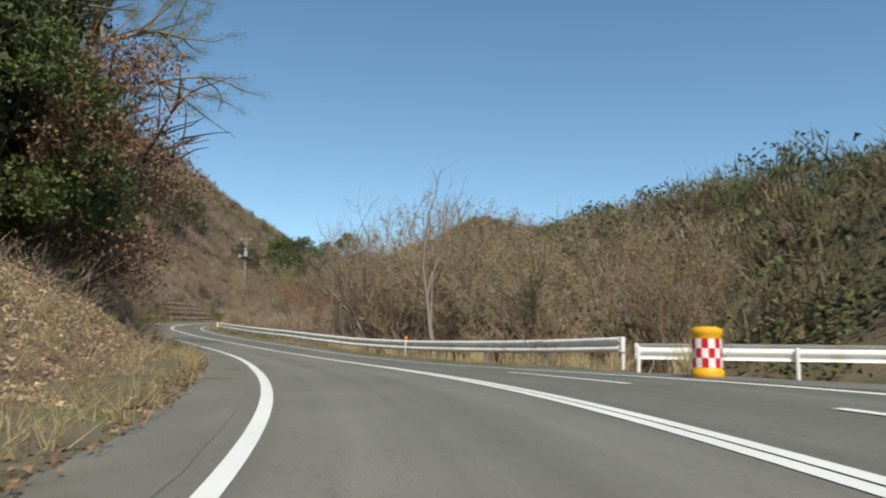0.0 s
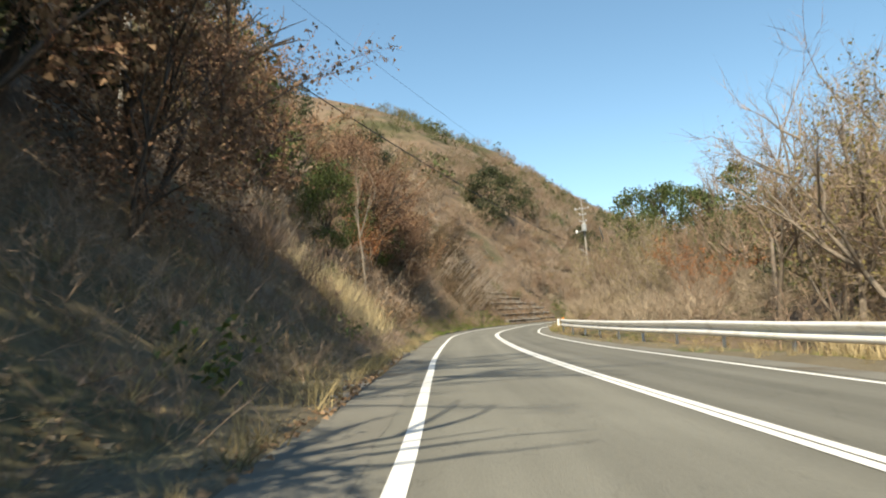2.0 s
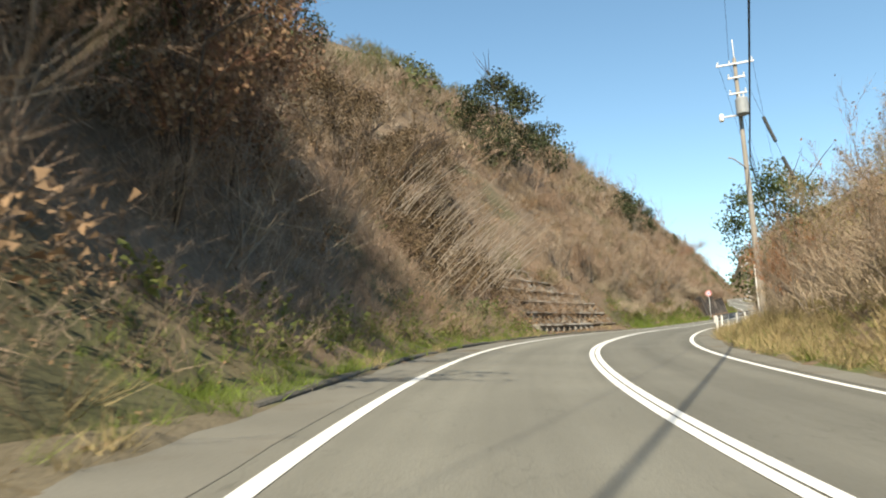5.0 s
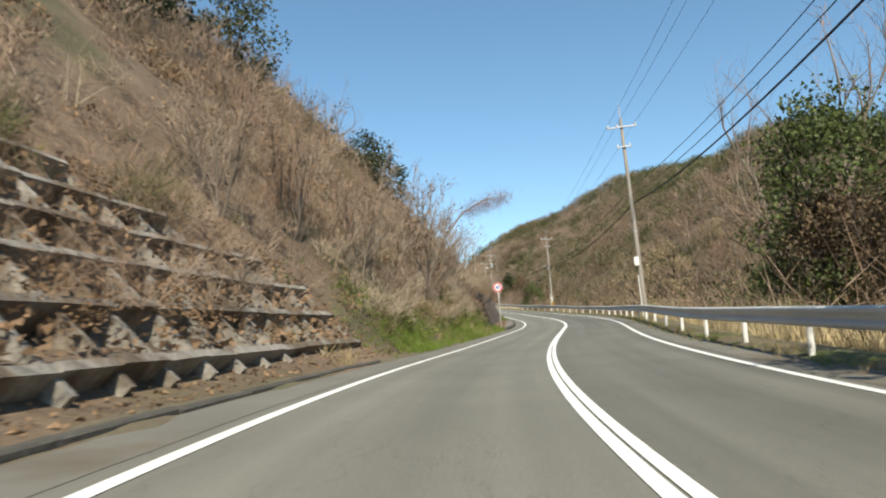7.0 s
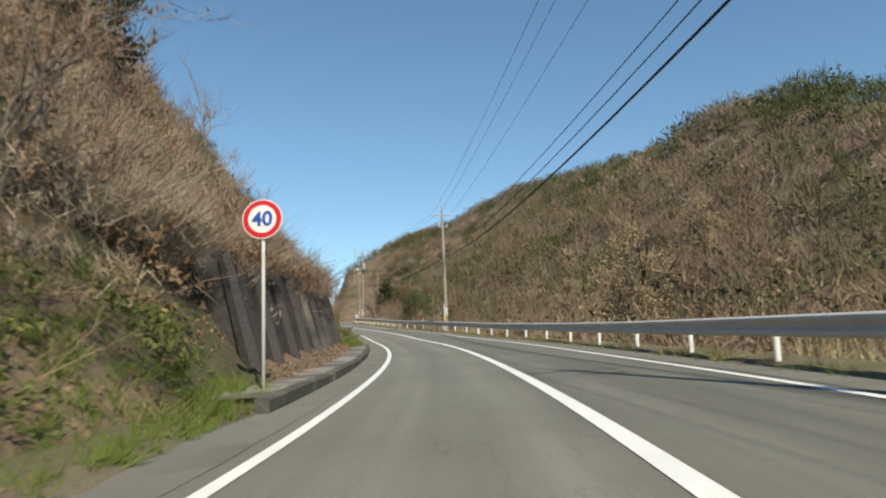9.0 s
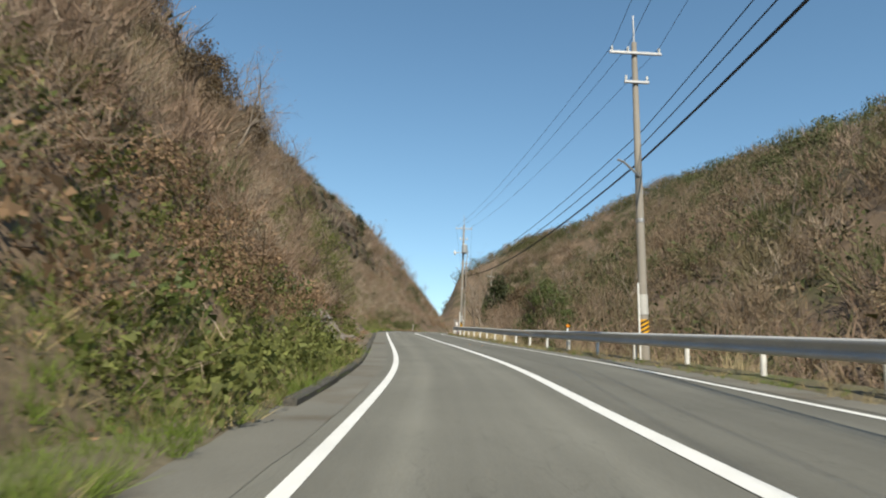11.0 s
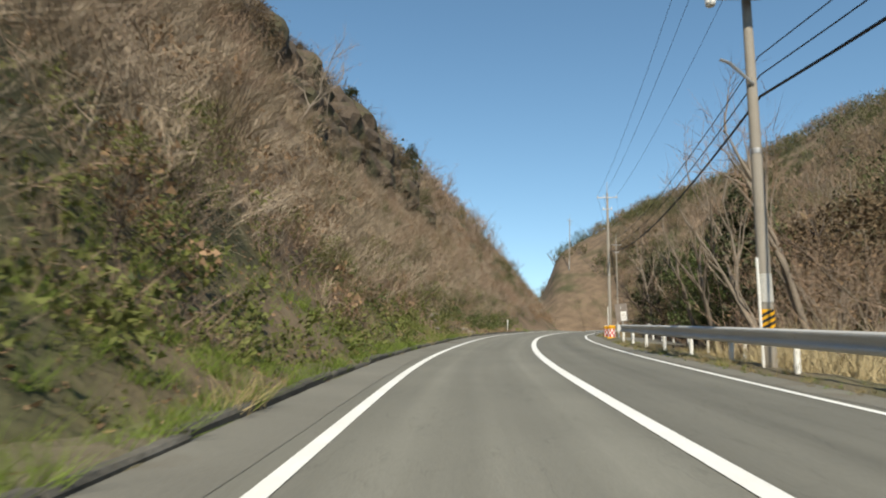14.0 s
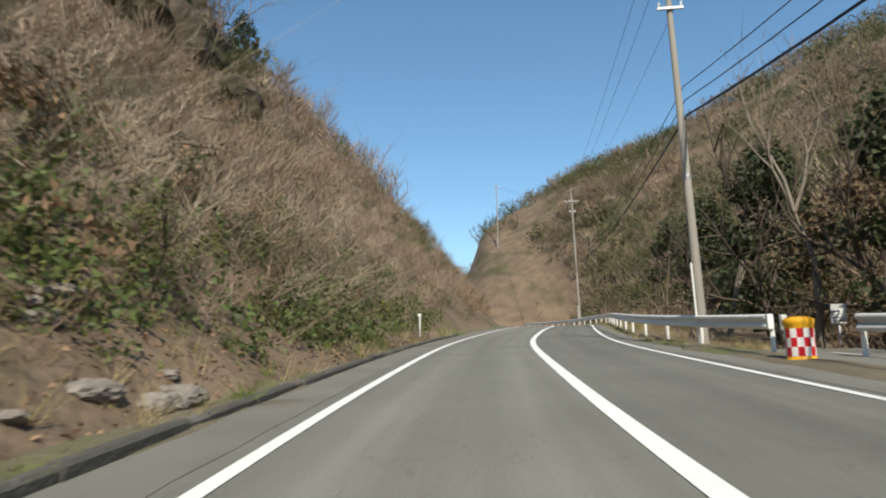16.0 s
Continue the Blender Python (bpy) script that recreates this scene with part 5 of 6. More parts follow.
strip("drain_slab", 48, 66, 0.6, (-4.12, -4.6), (0.03, 0.05), CONCRETE_PALE, "pale concrete drain cover strip at the road edge", "pavement", jitter=0.01, seed=13)


# ---- speed sign ----
def round_sign(s, d):
    p = on_ground(s, d)
    c, t = at_s(s - 12)
    ob = thing("speed_sign", "round red-ringed speed limit sign on a white post", "road sign", tuple(p), math.degrees(math.atan2(-t[0], t[1])))
    ob.matrix_basis = ob.matrix_basis @ pose(0, 0, 0, 0, -2.2, 0)
    part("post", lathe([(0.031, -0.3), (0.031, 3.15), (0.026, 3.17)], 12), RAIL_WHITE, ob, "white steel post", True)
    rot = Matrix.Rotation(radians(90), 4, "X")

    def disc(r0, y, mat, name, lab, thick=0.006):
        bm = lathe([(r0, 0), (r0, thick)], 40)
        bmesh.ops.transform(bm, matrix=Matrix.Translation((0, y, 2.88)) @ rot, verts=bm.verts)
        return part(name, bm, mat, plate, lab) if name != "plate" else part(name, bm, mat, ob, lab)

    plate = part("plate", (lambda b: (bmesh.ops.transform(b, matrix=Matrix.Translation((0, -0.05, 2.88)) @ rot, verts=b.verts), b)[1])(lathe([(0.335, 0), (0.335, 0.01)], 40)), WHITE, ob, "round white plate")
    disc(0.318, -0.0605, SIGN_RED, "red_ring", "red border ring", 0.003)
    disc(0.235, -0.0640, WHITE, "white_field", "white field", 0.003)
    cu = bpy.data.curves.new("figures", "FONT")
    cu.body, cu.size, cu.align_x, cu.align_y, cu.extrude, cu.offset = "40", 0.34, "CENTER", "CENTER", 0.002, 0.008
    cu.materials.append(SIGN_BLUE)
    tx = new("figures", cu)
    tx.parent = plate
    tx.matrix_basis = Matrix.Translation((0, -0.072, 2.87)) @ rot
    for z in (2.75, 3.0):
        part("clamp", box(0.14, 0.05, 0.04, (0, -0.03, z), 0.006), STEEL, ob)
    return ob


round_sign(173.6, -4.6)


# ---- cushion drums ----
def cushion_drum(where, turn, size, label):
    ob = thing("cushion_drum", label, "safety drum", where, turn, "cushion drums by the road")
    ob.scale = (size * 0.9, size * 0.9, size)
    part("body", lathe([(0.36, 0.0), (0.38, 0.03), (0.38, 0.15), (0.345, 0.18), (0.345, 0.90), (0.37, 0.93), (0.375, 1.02), (0.36, 1.05), (0.30, 1.06), (0.0, 1.05)], 32), YELLOW, ob, "yellow plastic body", True)
    lid = part("lid", lathe([(0.30, 1.055), (0.31, 1.07), (0.28, 1.09), (0.0, 1.095)], 28), YELLOW, ob, smooth=True)
    part("knob", lathe([(0.04, 1.09), (0.045, 1.11), (0.0, 1.12)], 10), BARK_DARK, lid)
    n, r = 14, 0.349
    hz = 0.205
    for row in range(3):
        for k in range(n):
            bm = bmesh.new()
            vs = []
            for rr in (r, r - 0.006):
                for a, z in ((k, 0), (k + 0.5, 0), (k + 1, 0), (k + 1, 1), (k + 0.5, 1), (k, 1)):
                    an = a * 2 * math.pi / n
                    vs.append(bm.verts.new((rr * math.cos(an), rr * math.sin(an), 0.215 + (row + z) * hz)))
            bm.faces.new([vs[0], vs[1], vs[4], vs[5]]), bm.faces.new([vs[1], vs[2], vs[3], vs[4]])
            bm.faces.new([vs[0], vs[5], vs[11], vs[6]]), bm.faces.new([vs[2], vs[8], vs[9], vs[3]])
            bmesh.ops.recalc_face_normals(bm, faces=bm.faces)
            part("red_square" if (row + k) % 2 else "white_square", bm, RED if (row + k) % 2 else WHITE, ob)
    return ob


def drum_at(s, d, size, label, turn=0):
    p = on_ground(s, d)
    return cushion_drum(tuple(p), turn, size, label)


cushion_drum((5.84, 16.49, 0.16), 0, 0.83, "yellow cushion drum with red and white checks by the side road")
drum_at(307.4, 4.66, 0.80, "yellow cushion drum with red and white checks by the lay-by", 5)
drum_at(314.2, 4.7, 0.80, "yellow cushion drum with red and white checks by the rail end", 9)


# ---- small roadside posts and boards ----
def delineator(s, d, h, head_mat, label, post_mat=RAIL_WHITE, lens=True):
    p = on_ground(s, d)
    c, t = at_s(s)
    ob = thing("delineator", label, "road marker", tuple(p), math.degrees(math.atan2(-t[0], t[1])), "road markers")
    part("post", lathe([(0.035, -0.2), (0.035, h), (0.028, h + 0.02)], 10), post_mat, ob, smooth=True)
    if lens:
        bm = lathe([(0.07, 0), (0.075, 0.01), (0.075, 0.03), (0.06, 0.045)], 16)
        bmesh.ops.transform(bm, matrix=Matrix.Translation((0, -0.03, h + 0.02)) @ Matrix.Rotation(radians(90), 4, "X"), verts=bm.verts)
        part("reflector", bm, head_mat, ob, "round reflector")
    return ob


delineator(44.6, 6.0, 1.0, ORANGE, "white post with an orange reflector by the guardrail")
delineator(91.5, 4.6, 0.98, ORANGE, "white post with a yellow reflector at the rail end")
delineator(230.2, 4.55, 1.02, ORANGE, "post with an orange reflector behind the guardrail")
delineator(329, -4.75, 0.85, WHITE, "white marker post at the foot of the slope")


def notice_board(x, y, zc, w, h, turn, lean, mat, label):
    """A board on one post: foot at x, y on the ground, the board's middle at height zc."""
    z0 = float(ground_z(x, y))
    m = zc - z0
    ob = thing("notice_board", label, "notice board", (x, y, z0), turn)
    ob.matrix_basis = ob.matrix_basis @ pose(0, 0, 0, 0, lean, 0)
    part("post", lathe([(0.035, -0.3), (0.035, m + 0.2)], 10), STEEL, ob, smooth=True)
    bd = part("board", box(w, 0.04, h, (0, -0.06, m), 0.01), mat, ob)
    return ob, bd, m


ob, bd, m = notice_board(-44.42, 278.2, 23.0, 0.62, 0.96, 0, -6, BOARD, "grey-brown notice board leaning on a post behind the guardrail")
part("sheet", box(0.30, 0.012, 0.48, (0.09, -0.086, m - 0.18), 0.003), WHITE, bd, "white notice sheet")
part("text_bar", box(0.05, 0.01, 0.14, (-0.02, -0.084, m + 0.26), 0.003), PAINT_OLD, bd)
for k in range(4):
    part("text_bar", box(0.20, 0.006, 0.02, (0.09, -0.095, m - 0.32 + 0.08 * k), 0.0), BOARD, bd)
ob, bd, m = notice_board(-42.06, 296.5, 24.0, 0.36, 0.5, -25, 3, RAIL_GREY, "small pale grey notice board on a post behind the lay-by")
part("sheet", box(0.2, 0.006, 0.2, (0.03, -0.084, m + 0.02), 0.0), WHITE, bd, "white faded sheet")
part("text_bar", box(0.24, 0.006, 0.03, (0, -0.084, m - 0.18), 0.0), BOARD, bd)


def mark(name, s, d, w, l, mat, label):
    ob = strip(name, s, s + l, 0.1, (d - w / 2, d + w / 2), (0.011, 0.011), mat, label, "road marking", jitter=0.012, seed=int(s))
    return ob


mark("orange_mark", 237.6, 1.26, 0.14, 0.5, MARK_ORANGE, "smudged orange survey mark on the asphalt")
mark("orange_mark", 236.4, 1.75, 0.12, 0.35, MARK_ORANGE, "faint orange survey mark on the asphalt")
mark("orange_mark", 239.0, 1.3, 0.10, 0.5, PAINT_OLD, "faint pale survey mark on the asphalt")

# the lay-by and the mouth of the side road
strip("layby", 297, 319, 1.0, (3.4, 5.0, 6.6, 8.2), (0.006, 0.012, 0.02, 0.0), SHOULDER, "dusty asphalt lay-by behind the edge line", "lay-by", jitter=0.01, seed=14)
strip("side_road", 4, 25, 1.0, (3.4, 5.0, 6.6, 8.4), (0.006, -0.13, -0.17, -0.2), SHOULDER, "asphalt mouth of a side road", "side road", jitter=0.01, seed=15,
      fn=lambda ss, d: np.minimum(d, 3.45 + np.clip(26 - ss, 0.0, 9) * (d - 3.4) / 9))
for k, (a, b) in enumerate(((10.0, 15.2), (19.6, 24.8))):
    strip("lane_dash", a, b, 0.4, (1.72, 1.84), (0.012, 0.012), PAINT, "white dashed line before the mouth of the side road", "road marking")
strip("layby_line", 312, 317, 0.5, (6.5, 6.65), (0.03, 0.03), PAINT_OLD, "worn white line at the back of the lay-by", "road marking")


# ---- rocks ----
def boulder(seed, size, at, mat, parent, name="boulder"):
    """A broken, weathered block: a rounded body pushed in and out by coarse and fine relief."""
    g = np.random.RandomState(seed)
    bm = bmesh.new()
    bmesh.ops.create_icosphere(bm, subdivisions=3, radius=1.0)
    cuts = g.normal(0, 1, (9, 3))
    cuts /= np.linalg.norm(cuts, axis=1)[:, None]
    reach = g.uniform(0.62, 0.95, 9)
    ph = g.uniform(0, 6, 6)
    for v in bm.verts:
        p = np.array(v.co)
        k = min(1.0, *[r / max(1e-3, p @ c) if p @ c > 0 else 9 for c, r in zip(cuts, reach)])
        k += 0.09 * math.sin(p[0] * 7 + ph[0]) * math.sin(p[1] * 6 + ph[1]) + 0.08 * math.sin(p[2] * 13 + ph[2]) * math.sin(p[0] * 11 + ph[3])
        v.co = Vector(p * k * np.array(size)) + Vector(at)
    return part(name, bm, mat, parent)


base = Vector(on_ground(322, -18.5))
outcrop = thing("rock_outcrop", "dark weathered rock outcrop jutting from the upper slope", "rock", base)
org = np.random.RandomState(19)
for k, s_at in enumerate(np.arange(303, 332, 2.4)):
    for d_at, r in ((-14.6 - 0.1 * (k % 4), 1.4), (-16.8, 1.8), (-19.4, 2.0)):
        r *= org.uniform(0.8, 1.25)
        boulder(40 + 3 * k + int(-d_at) % 3, (r, r * 1.3, r * org.uniform(1.0, 1.4)), Vector(on_ground(s_at + org.uniform(-0.8, 0.8), d_at + org.uniform(-0.6, 0.6))) + Vector((0, 0, r * 0.45)) - base, ROCK_DARK, outcrop)
frng = np.random.RandomState(9)
for k in range(26):
    s, d = frng.uniform(293, 309), frng.uniform(-4.75, -6.6)
    p = on_ground(s, d)
    r = frng.uniform(0.1, 0.27)
    ob = thing("rock", "pale grey stone lying in the grass below the slope", "rock", tuple(p), frng.uniform(0, 360), "stones below the slope")
    boulder(60 + k, (r * 1.5, r, r * 0.6), (0, 0, 0), ROCK, ob, "stone")

for k in range(14):
    s, d = frng.uniform(222, 240), frng.uniform(-4.75, -5.5)
    r = frng.uniform(0.12, 0.3)
    ob = thing("rock", "pale flat stone lying behind the kerb", "rock", tuple(on_ground(s, d)), frng.uniform(0, 360), "stones behind the kerb")
    boulder(90 + k, (r * 1.6, r, r * 0.6), (0, 0, 0), ROCK, ob, "stone")

# ---- trees and bushes that stand apart ----
BARE = [bare_tree_meshes(100 + k, 8.0, 0.75, 3, 3) for k in range(5)]
BARE_THIN = [bare_tree_meshes(120 + k, 9.0, 0.45, 3, 3, lift=0.35, kids=(3, 5), twig=TWIG) for k in range(3)]
CLUMP = [bare_tree_meshes(130 + k, 6.0, 0.7, 2, 8, 300, leaf_mat=LEAF_DRY, leaf_size=0.11, stems=4, kids=(4, 7)) for k in range(3)]
WILLOW = [bare_tree_meshes(140 + k, 7.0, 0.8, 2, 12, (3400, 2000, 2600)[k], twig=(TWIG_PALE, TWIG, TWIG)[k], leaf_mat=BUDS, leaf_size=0.09, stems=5, kids=(5, 8), droop=0.35) for k in range(3)]
RUSTY = [bare_tree_meshes(150 + k, 6.0, 0.7, 2, 6, 2200, leaf_mat=LEAF_RUST, twig=TWIG_RED, leaf_size=0.09, stems=2, kids=(4, 7)) for k in range(2)]
BROWNLEAF = [bare_tree_meshes(160 + k, 7.0, 0.75, 2, 7, 3000, leaf_mat=LEAF_DRY, twig=TWIG_RED, bark=BARK_DARK, leaf_size=0.11, stems=2, kids=(5, 8)) for k in range(2)]
GREEN = [green_tree_meshes(170 + k, 8.0, 6.0, 3000, 0.23, LEAF_GREEN) for k in range(3)]
DARK = [green_tree_meshes(180 + k, 12.0, 6.5, 3300, 0.31, LEAF_DARK, cone=0.45, low=0.1) for k in range(3)]
ROUND = [green_tree_meshes(190 + k, 6.0, 6.0, 2600, 0.23, LEAF_DARK, low=0.02) for k in range(2)]
ROUND_BIG = [green_tree_meshes(195, 8.0, 8.0, 9000, 0.2, LEAF_DARK, low=0.02)]
BRIGHT = [green_tree_meshes(200 + k, 4.0, 3.4, 2000, 0.085, LEAF_BRIGHT, low=0.02) for k in range(2)]
GREEN_FINE = [green_tree_meshes(175, 8.0, 6.0, 9500, 0.135, LEAF_GREEN)]
PINE = [pine_meshes(210, 13.0, LEAF_BRIGHT, BARK)]
DOME = [green_tree_meshes(230 + k, 8.0, 6.0, 7000, 0.14, LEAF_STRAW, low=0.0) for k in range(2)]
BROWN_DENSE = [green_tree_meshes(240 + k, 8.0, 6.0, 11000, 0.095, LEAF_RUSSET, low=0.05) for k in range(2)]
BROWN_DARK = [green_tree_meshes(250 + k, 7.0, 6.0, 3400, 0.17, LEAF_UMBER, low=0.05) for k in range(2)]
trng = np.random.RandomState(77)


def stand(name, sets, s, d, size, label, category="tree", group="", squash=1.0, sink=0.0):
    p = on_ground(s, d)
    p[2] -= sink
    return plant(name, sets[trng.randint(len(sets))], tuple(p), trng.uniform(0, 360), size, label, category, group, squash)


# dark wood on the slope at the first bend
for s, d, k in ((16, -13, 1.0), (20, -19, 1.2), (26, -15, 1.15), (29, -21, 1.25), (31, -11.5, 1.0), (34, -17, 1.2), (37, -10.5, 0.95),
                (40, -14, 1.2), (44, -19, 1.3), (46, -10.5, 1.0), (49, -14, 0.95), (53, -11.5, 0.8), (10, -16, 1.1), (35, -12.5, 0.95)):
    stand("evergreen_tree", DARK, s, d, k, "tall dark evergreen tree crowding the shaded slope", group="dark trees at the first bend")
for s, d, k in ((33, -8.2, 0.9), (48, -8.6, 0.95), (36, -12, 1.2), (52, -8.2, 0.8), (34.5, -8.8, 1.0)):
    stand("brown_leaved_tree", BROWNLEAF, s, d, k, "small tree holding dead reddish-brown leaves on the slope", group="brown-leaved trees at the first bend")
for s, d, k in ((31.5, -9.0, 0.9), (34, -8.2, 0.8), (30, -11.5, 1.0)):
    stand("evergreen_tree", GREEN_FINE, s, d, k, "leafy evergreen tree at the edge of the dark wood", group="evergreens at the edge of the wood")
for s, d, k in ((35.5, -7.6, 1.1), (40.0, -7.8, 0.85)):
    stand("brown_leaved_tree", BROWN_DENSE, s, d, k, "dense tree full of dead brown leaves overhanging the road edge", group="brown-leaved trees at the first bend")
stand("pine_tree", PINE, 41, -10.4, 0.9, "tall open-crowned pine leaning over the bend")
stand("pine_tree", PINE, 33, -11.5, 0.9, "open-crowned pine above the dry slope")
stand("evergreen_tree", GREEN_FINE, 80.0, -9.2, 0.72, "leafy evergreen tree above tall dry grass")
for s, d, k in ((74, -12, 0.8), (79, -15, 0.9), (84, -17, 1.1), (88, -20, 1.1)):
    stand("evergreen_tree", DARK if k > 1 else GREEN, s, d, k, "dark leafy evergreen tree on the slope", group="evergreens on the slope")
for s, d, k in ((87, -9.0, 0.6), (90, -8.5, 0.75), (95, -11, 0.9)):
    stand("rusty_tree", RUSTY, s, d, k, "slender tree with rust-coloured dead leaves", group="rusty trees on the slope")
for s, d, k in ((70, -12.5, 0.9), (73, -14, 1.0), (75.5, -11.5, 0.8)):
    stand("brown_leaved_tree", BROWNLEAF, s, d, k, "small tree holding dead reddish-brown leaves on the slope", group="brown-leaved trees on the slope")
for s, d, k in ((80, -16, 1.1), (84, -19, 1.2), (87, -16, 1.0), (90, -21, 1.2), (93, -18, 1.0), (96, -22, 1.1), (99, -19, 1.0), (83, -23, 1.3), (88, -25, 1.3), (102, -23, 1.1)):
    stand("bare_tree", BARE + WILLOW[:1], s, d, k, "leafless olive-brown tree crowding the brow of the slope", group="trees on the brow of the slope")
stand("bare_tree", BARE_THIN, 78.4, -7.3, 0.75, "thin pale leafless tree at the foot of the slope")
# round evergreens high on the hillside
for s, d, k in ((171, -23, 1.1), (120, -30, 1.2), (104, -26, 1.0), (136, -30, 1.2),
                (185, -17, 0.9), (190, -16, 0.8)):
    stand("round_evergreen", ROUND, s, d, k, "rounded dark evergreen tree standing out on the brown hillside", group="round evergreens on the hillside")
# dark trees round the outcrop
for s, d, k in ((303, -21, 0.6), (309, -21.5, 0.6), (315, -21.5, 0.6), (321, -21.5, 0.6), (327, -21.5, 0.6), (333, -21, 0.55), (300, -18, 0.55), (339, -20.5, 0.5)):
    stand("brown_leaved_tree", BROWN_DARK, s, d, k * 1.1, "dull dark brown tree on the rocky part of the slope", group="dark trees on the upper slope")
for s, d, k in ((322, -19, 0.5), (345, -21, 0.45)):
    stand("evergreen_tree", DARK, s, d, k, "dark evergreen on the brow of the slope", group="dark trees on the upper slope")

# dull trees above the last two grids
for k in range(13):
    s, d = 226 + 3.0 * k + trng.uniform(-1, 1), -trng.uniform(13.2, 18)
    stand("brown_leaved_tree", BROWN_DARK if k % 3 else CLUMP, s, d, trng.uniform(0.45, 0.65), "dull brown tree above the concrete grids", group="dull trees above the grids")
# leafless trees on the brow over the last grid
for s, d, k in ((268, -17, 0.8), (272, -19, 1.0), (276, -17, 0.8), (280, -19.5, 1.0), (284, -18, 0.9), (288, -19, 0.95), (292, -17.5, 0.8), (296, -19.5, 0.9), (274, -22, 1.0), (285, -22, 1.0)):
    stand("bare_tree", BARE + CLUMP, s, d, k, "leafless tree on the brow of the steep slope", group="leafless trees on the brow")
# mixed trees on the hillside over the second bend
for k in range(34):
    s, d = trng.uniform(93, 128), -trng.uniform(14, 36)
    stand("hillside_tree", (BROWN_DARK, BROWN_DENSE, GREEN, CLUMP, RUSTY, CLUMP, WILLOW)[k % 7], s, d, trng.uniform(0.4, 0.7), ("dull dark brown tree", "brown-leaved tree", "leafy evergreen tree", "leafless grey-brown tree", "rust-coloured small tree", "leafless brown tree", "olive budding tree")[k % 7] + " on the hillside over the bend", group="mixed trees over the bend")
# leafless trees over the whole left slope
for s in np.arange(62, 440, 4.2):
    for _ in range(1):
        s2, d2 = s + trng.uniform(-2, 2), -trng.uniform(11.5, 30)
        if not crib_zone(np.array([s2]), np.array([d2]))[0]:
            stand("bare_tree", BARE + CLUMP, s2, d2, trng.uniform(0.45, 0.85), "leafless brown tree on the steep hillside", group="leafless trees on the hillside")
for s, d, k in ((148, -8.5, 0.9), (152, -7.6, 0.85), (156, -8, 0.95), (160, -7.2, 1.0), (163, -8.2, 1.0), (167, -7.6, 0.8), (144, -9, 0.9), (171, -8, 0.8)):
    stand("thicket_tree", CLUMP, s, d, k, "dense leafless thicket leaning over the grass verge", group="thicket over the verge")
for s, d, k in ((97, -7.4, 0.6), (100, -8.6, 0.7), (103, -7.0, 0.55), (106, -8.2, 0.7), (109, -7.2, 0.6), (112, -8.4, 0.7), (101, -10.5, 0.8), (107, -10.8, 0.8)):
    stand("thicket_tree", CLUMP, s, d, k, "dense leafless thicket on the shaded slope", group="thickets on the shaded slope")
# pale stems leaning over the slope
for s, d in ((119.5, -7.0), (121.5, -8.2), (123, -6.9), (124, -8.4), (125.2, -7.2), (126.4, -8.6), (127.4, -7.4), (128.6, -8.2), (129.8, -9.0), (126, -10.4), (123.4, -10.2), (131.4, -9.6), (128.6, -10.6), (121, -10.4), (125, -12), (132.6, -10.8)):
    p = on_ground(s, d)
    c, t = at_s(s)
    ob = thing("leaning_stems", "sheaf of pale bare stems leaning out towards the road", "shrub", tuple(p), group="leaning pale stems")
    g = np.random.RandomState(int(s * 3))
    for k in range(8):
        rows = []
        o = np.array([g.normal(0, 0.6), g.normal(0, 0.9), -0.2])
        w = np.array([t[1], -t[0], 0]) * g.uniform(0.5, 0.95) + np.array([t[0], t[1], 0]) * g.normal(0.2, 0.33) + np.array([0, 0, 1.0])
        ln = g.uniform(3.2, 6.0)
        q = o
        for m in range(4):
            e = q + w / np.linalg.norm(w) * ln / 4
            rows.append((q, e, 0.024 * (1 - m * 0.2), 0.024 * (0.8 - m * 0.2), 1))
            w = w + np.array([t[1], -t[0], -0.25]) * 0.14 + g.normal(0, 0.05, 3)
            q = e
        v, f = limb_mesh(rows, 4)
        o = new("stem", mesh_of("stem", v, f, STEM))
        o.parent = ob
for s, d, k in ((118, -12.2, 0.6), (121, -13.0, 0.65), (124, -13.2, 0.7), (127, -12.6, 0.6), (130, -13.2, 0.7), (133, -13.4, 0.6), (122.5, -11.2, 0.45), (128, -11.4, 0.45)):
    stand("brown_leaved_tree", BROWN_DARK, s, d, k, "dull dark brown bush behind the leaning stems", group="dark bushes behind the stems")
# green bushes by the concrete grids
for s, d, k in ((234.4, -6.4, 0.5), (236.0, -6.2, 0.5), (239.6, -7.6, 0.9), (240.4, -6.3, 0.6), (236.8, -6.8, 0.8), (237.6, -8.8, 0.8), (238.6, -6.4, 0.7), (235.2, -7.4, 0.6)):
    stand("green_bush", BRIGHT, s, d, k, "fresh green leafy bush between the concrete grids", "bush", "green bushes between the grids")
for s, d, k in ((268, -6.5, 0.5), (272, -7.4, 0.6), (262, -6.6, 0.5), (281, -6.6, 0.5), (291, -7.2, 0.55), (297, -6.2, 0.45), (303, -6.4, 0.5), (310, -6.2, 0.5), (317, -6.8, 0.6)):
    stand("green_bush", BRIGHT, s, d, k * 0.8, "low dark green bush at the foot of the slope", "bush", "low green bushes")

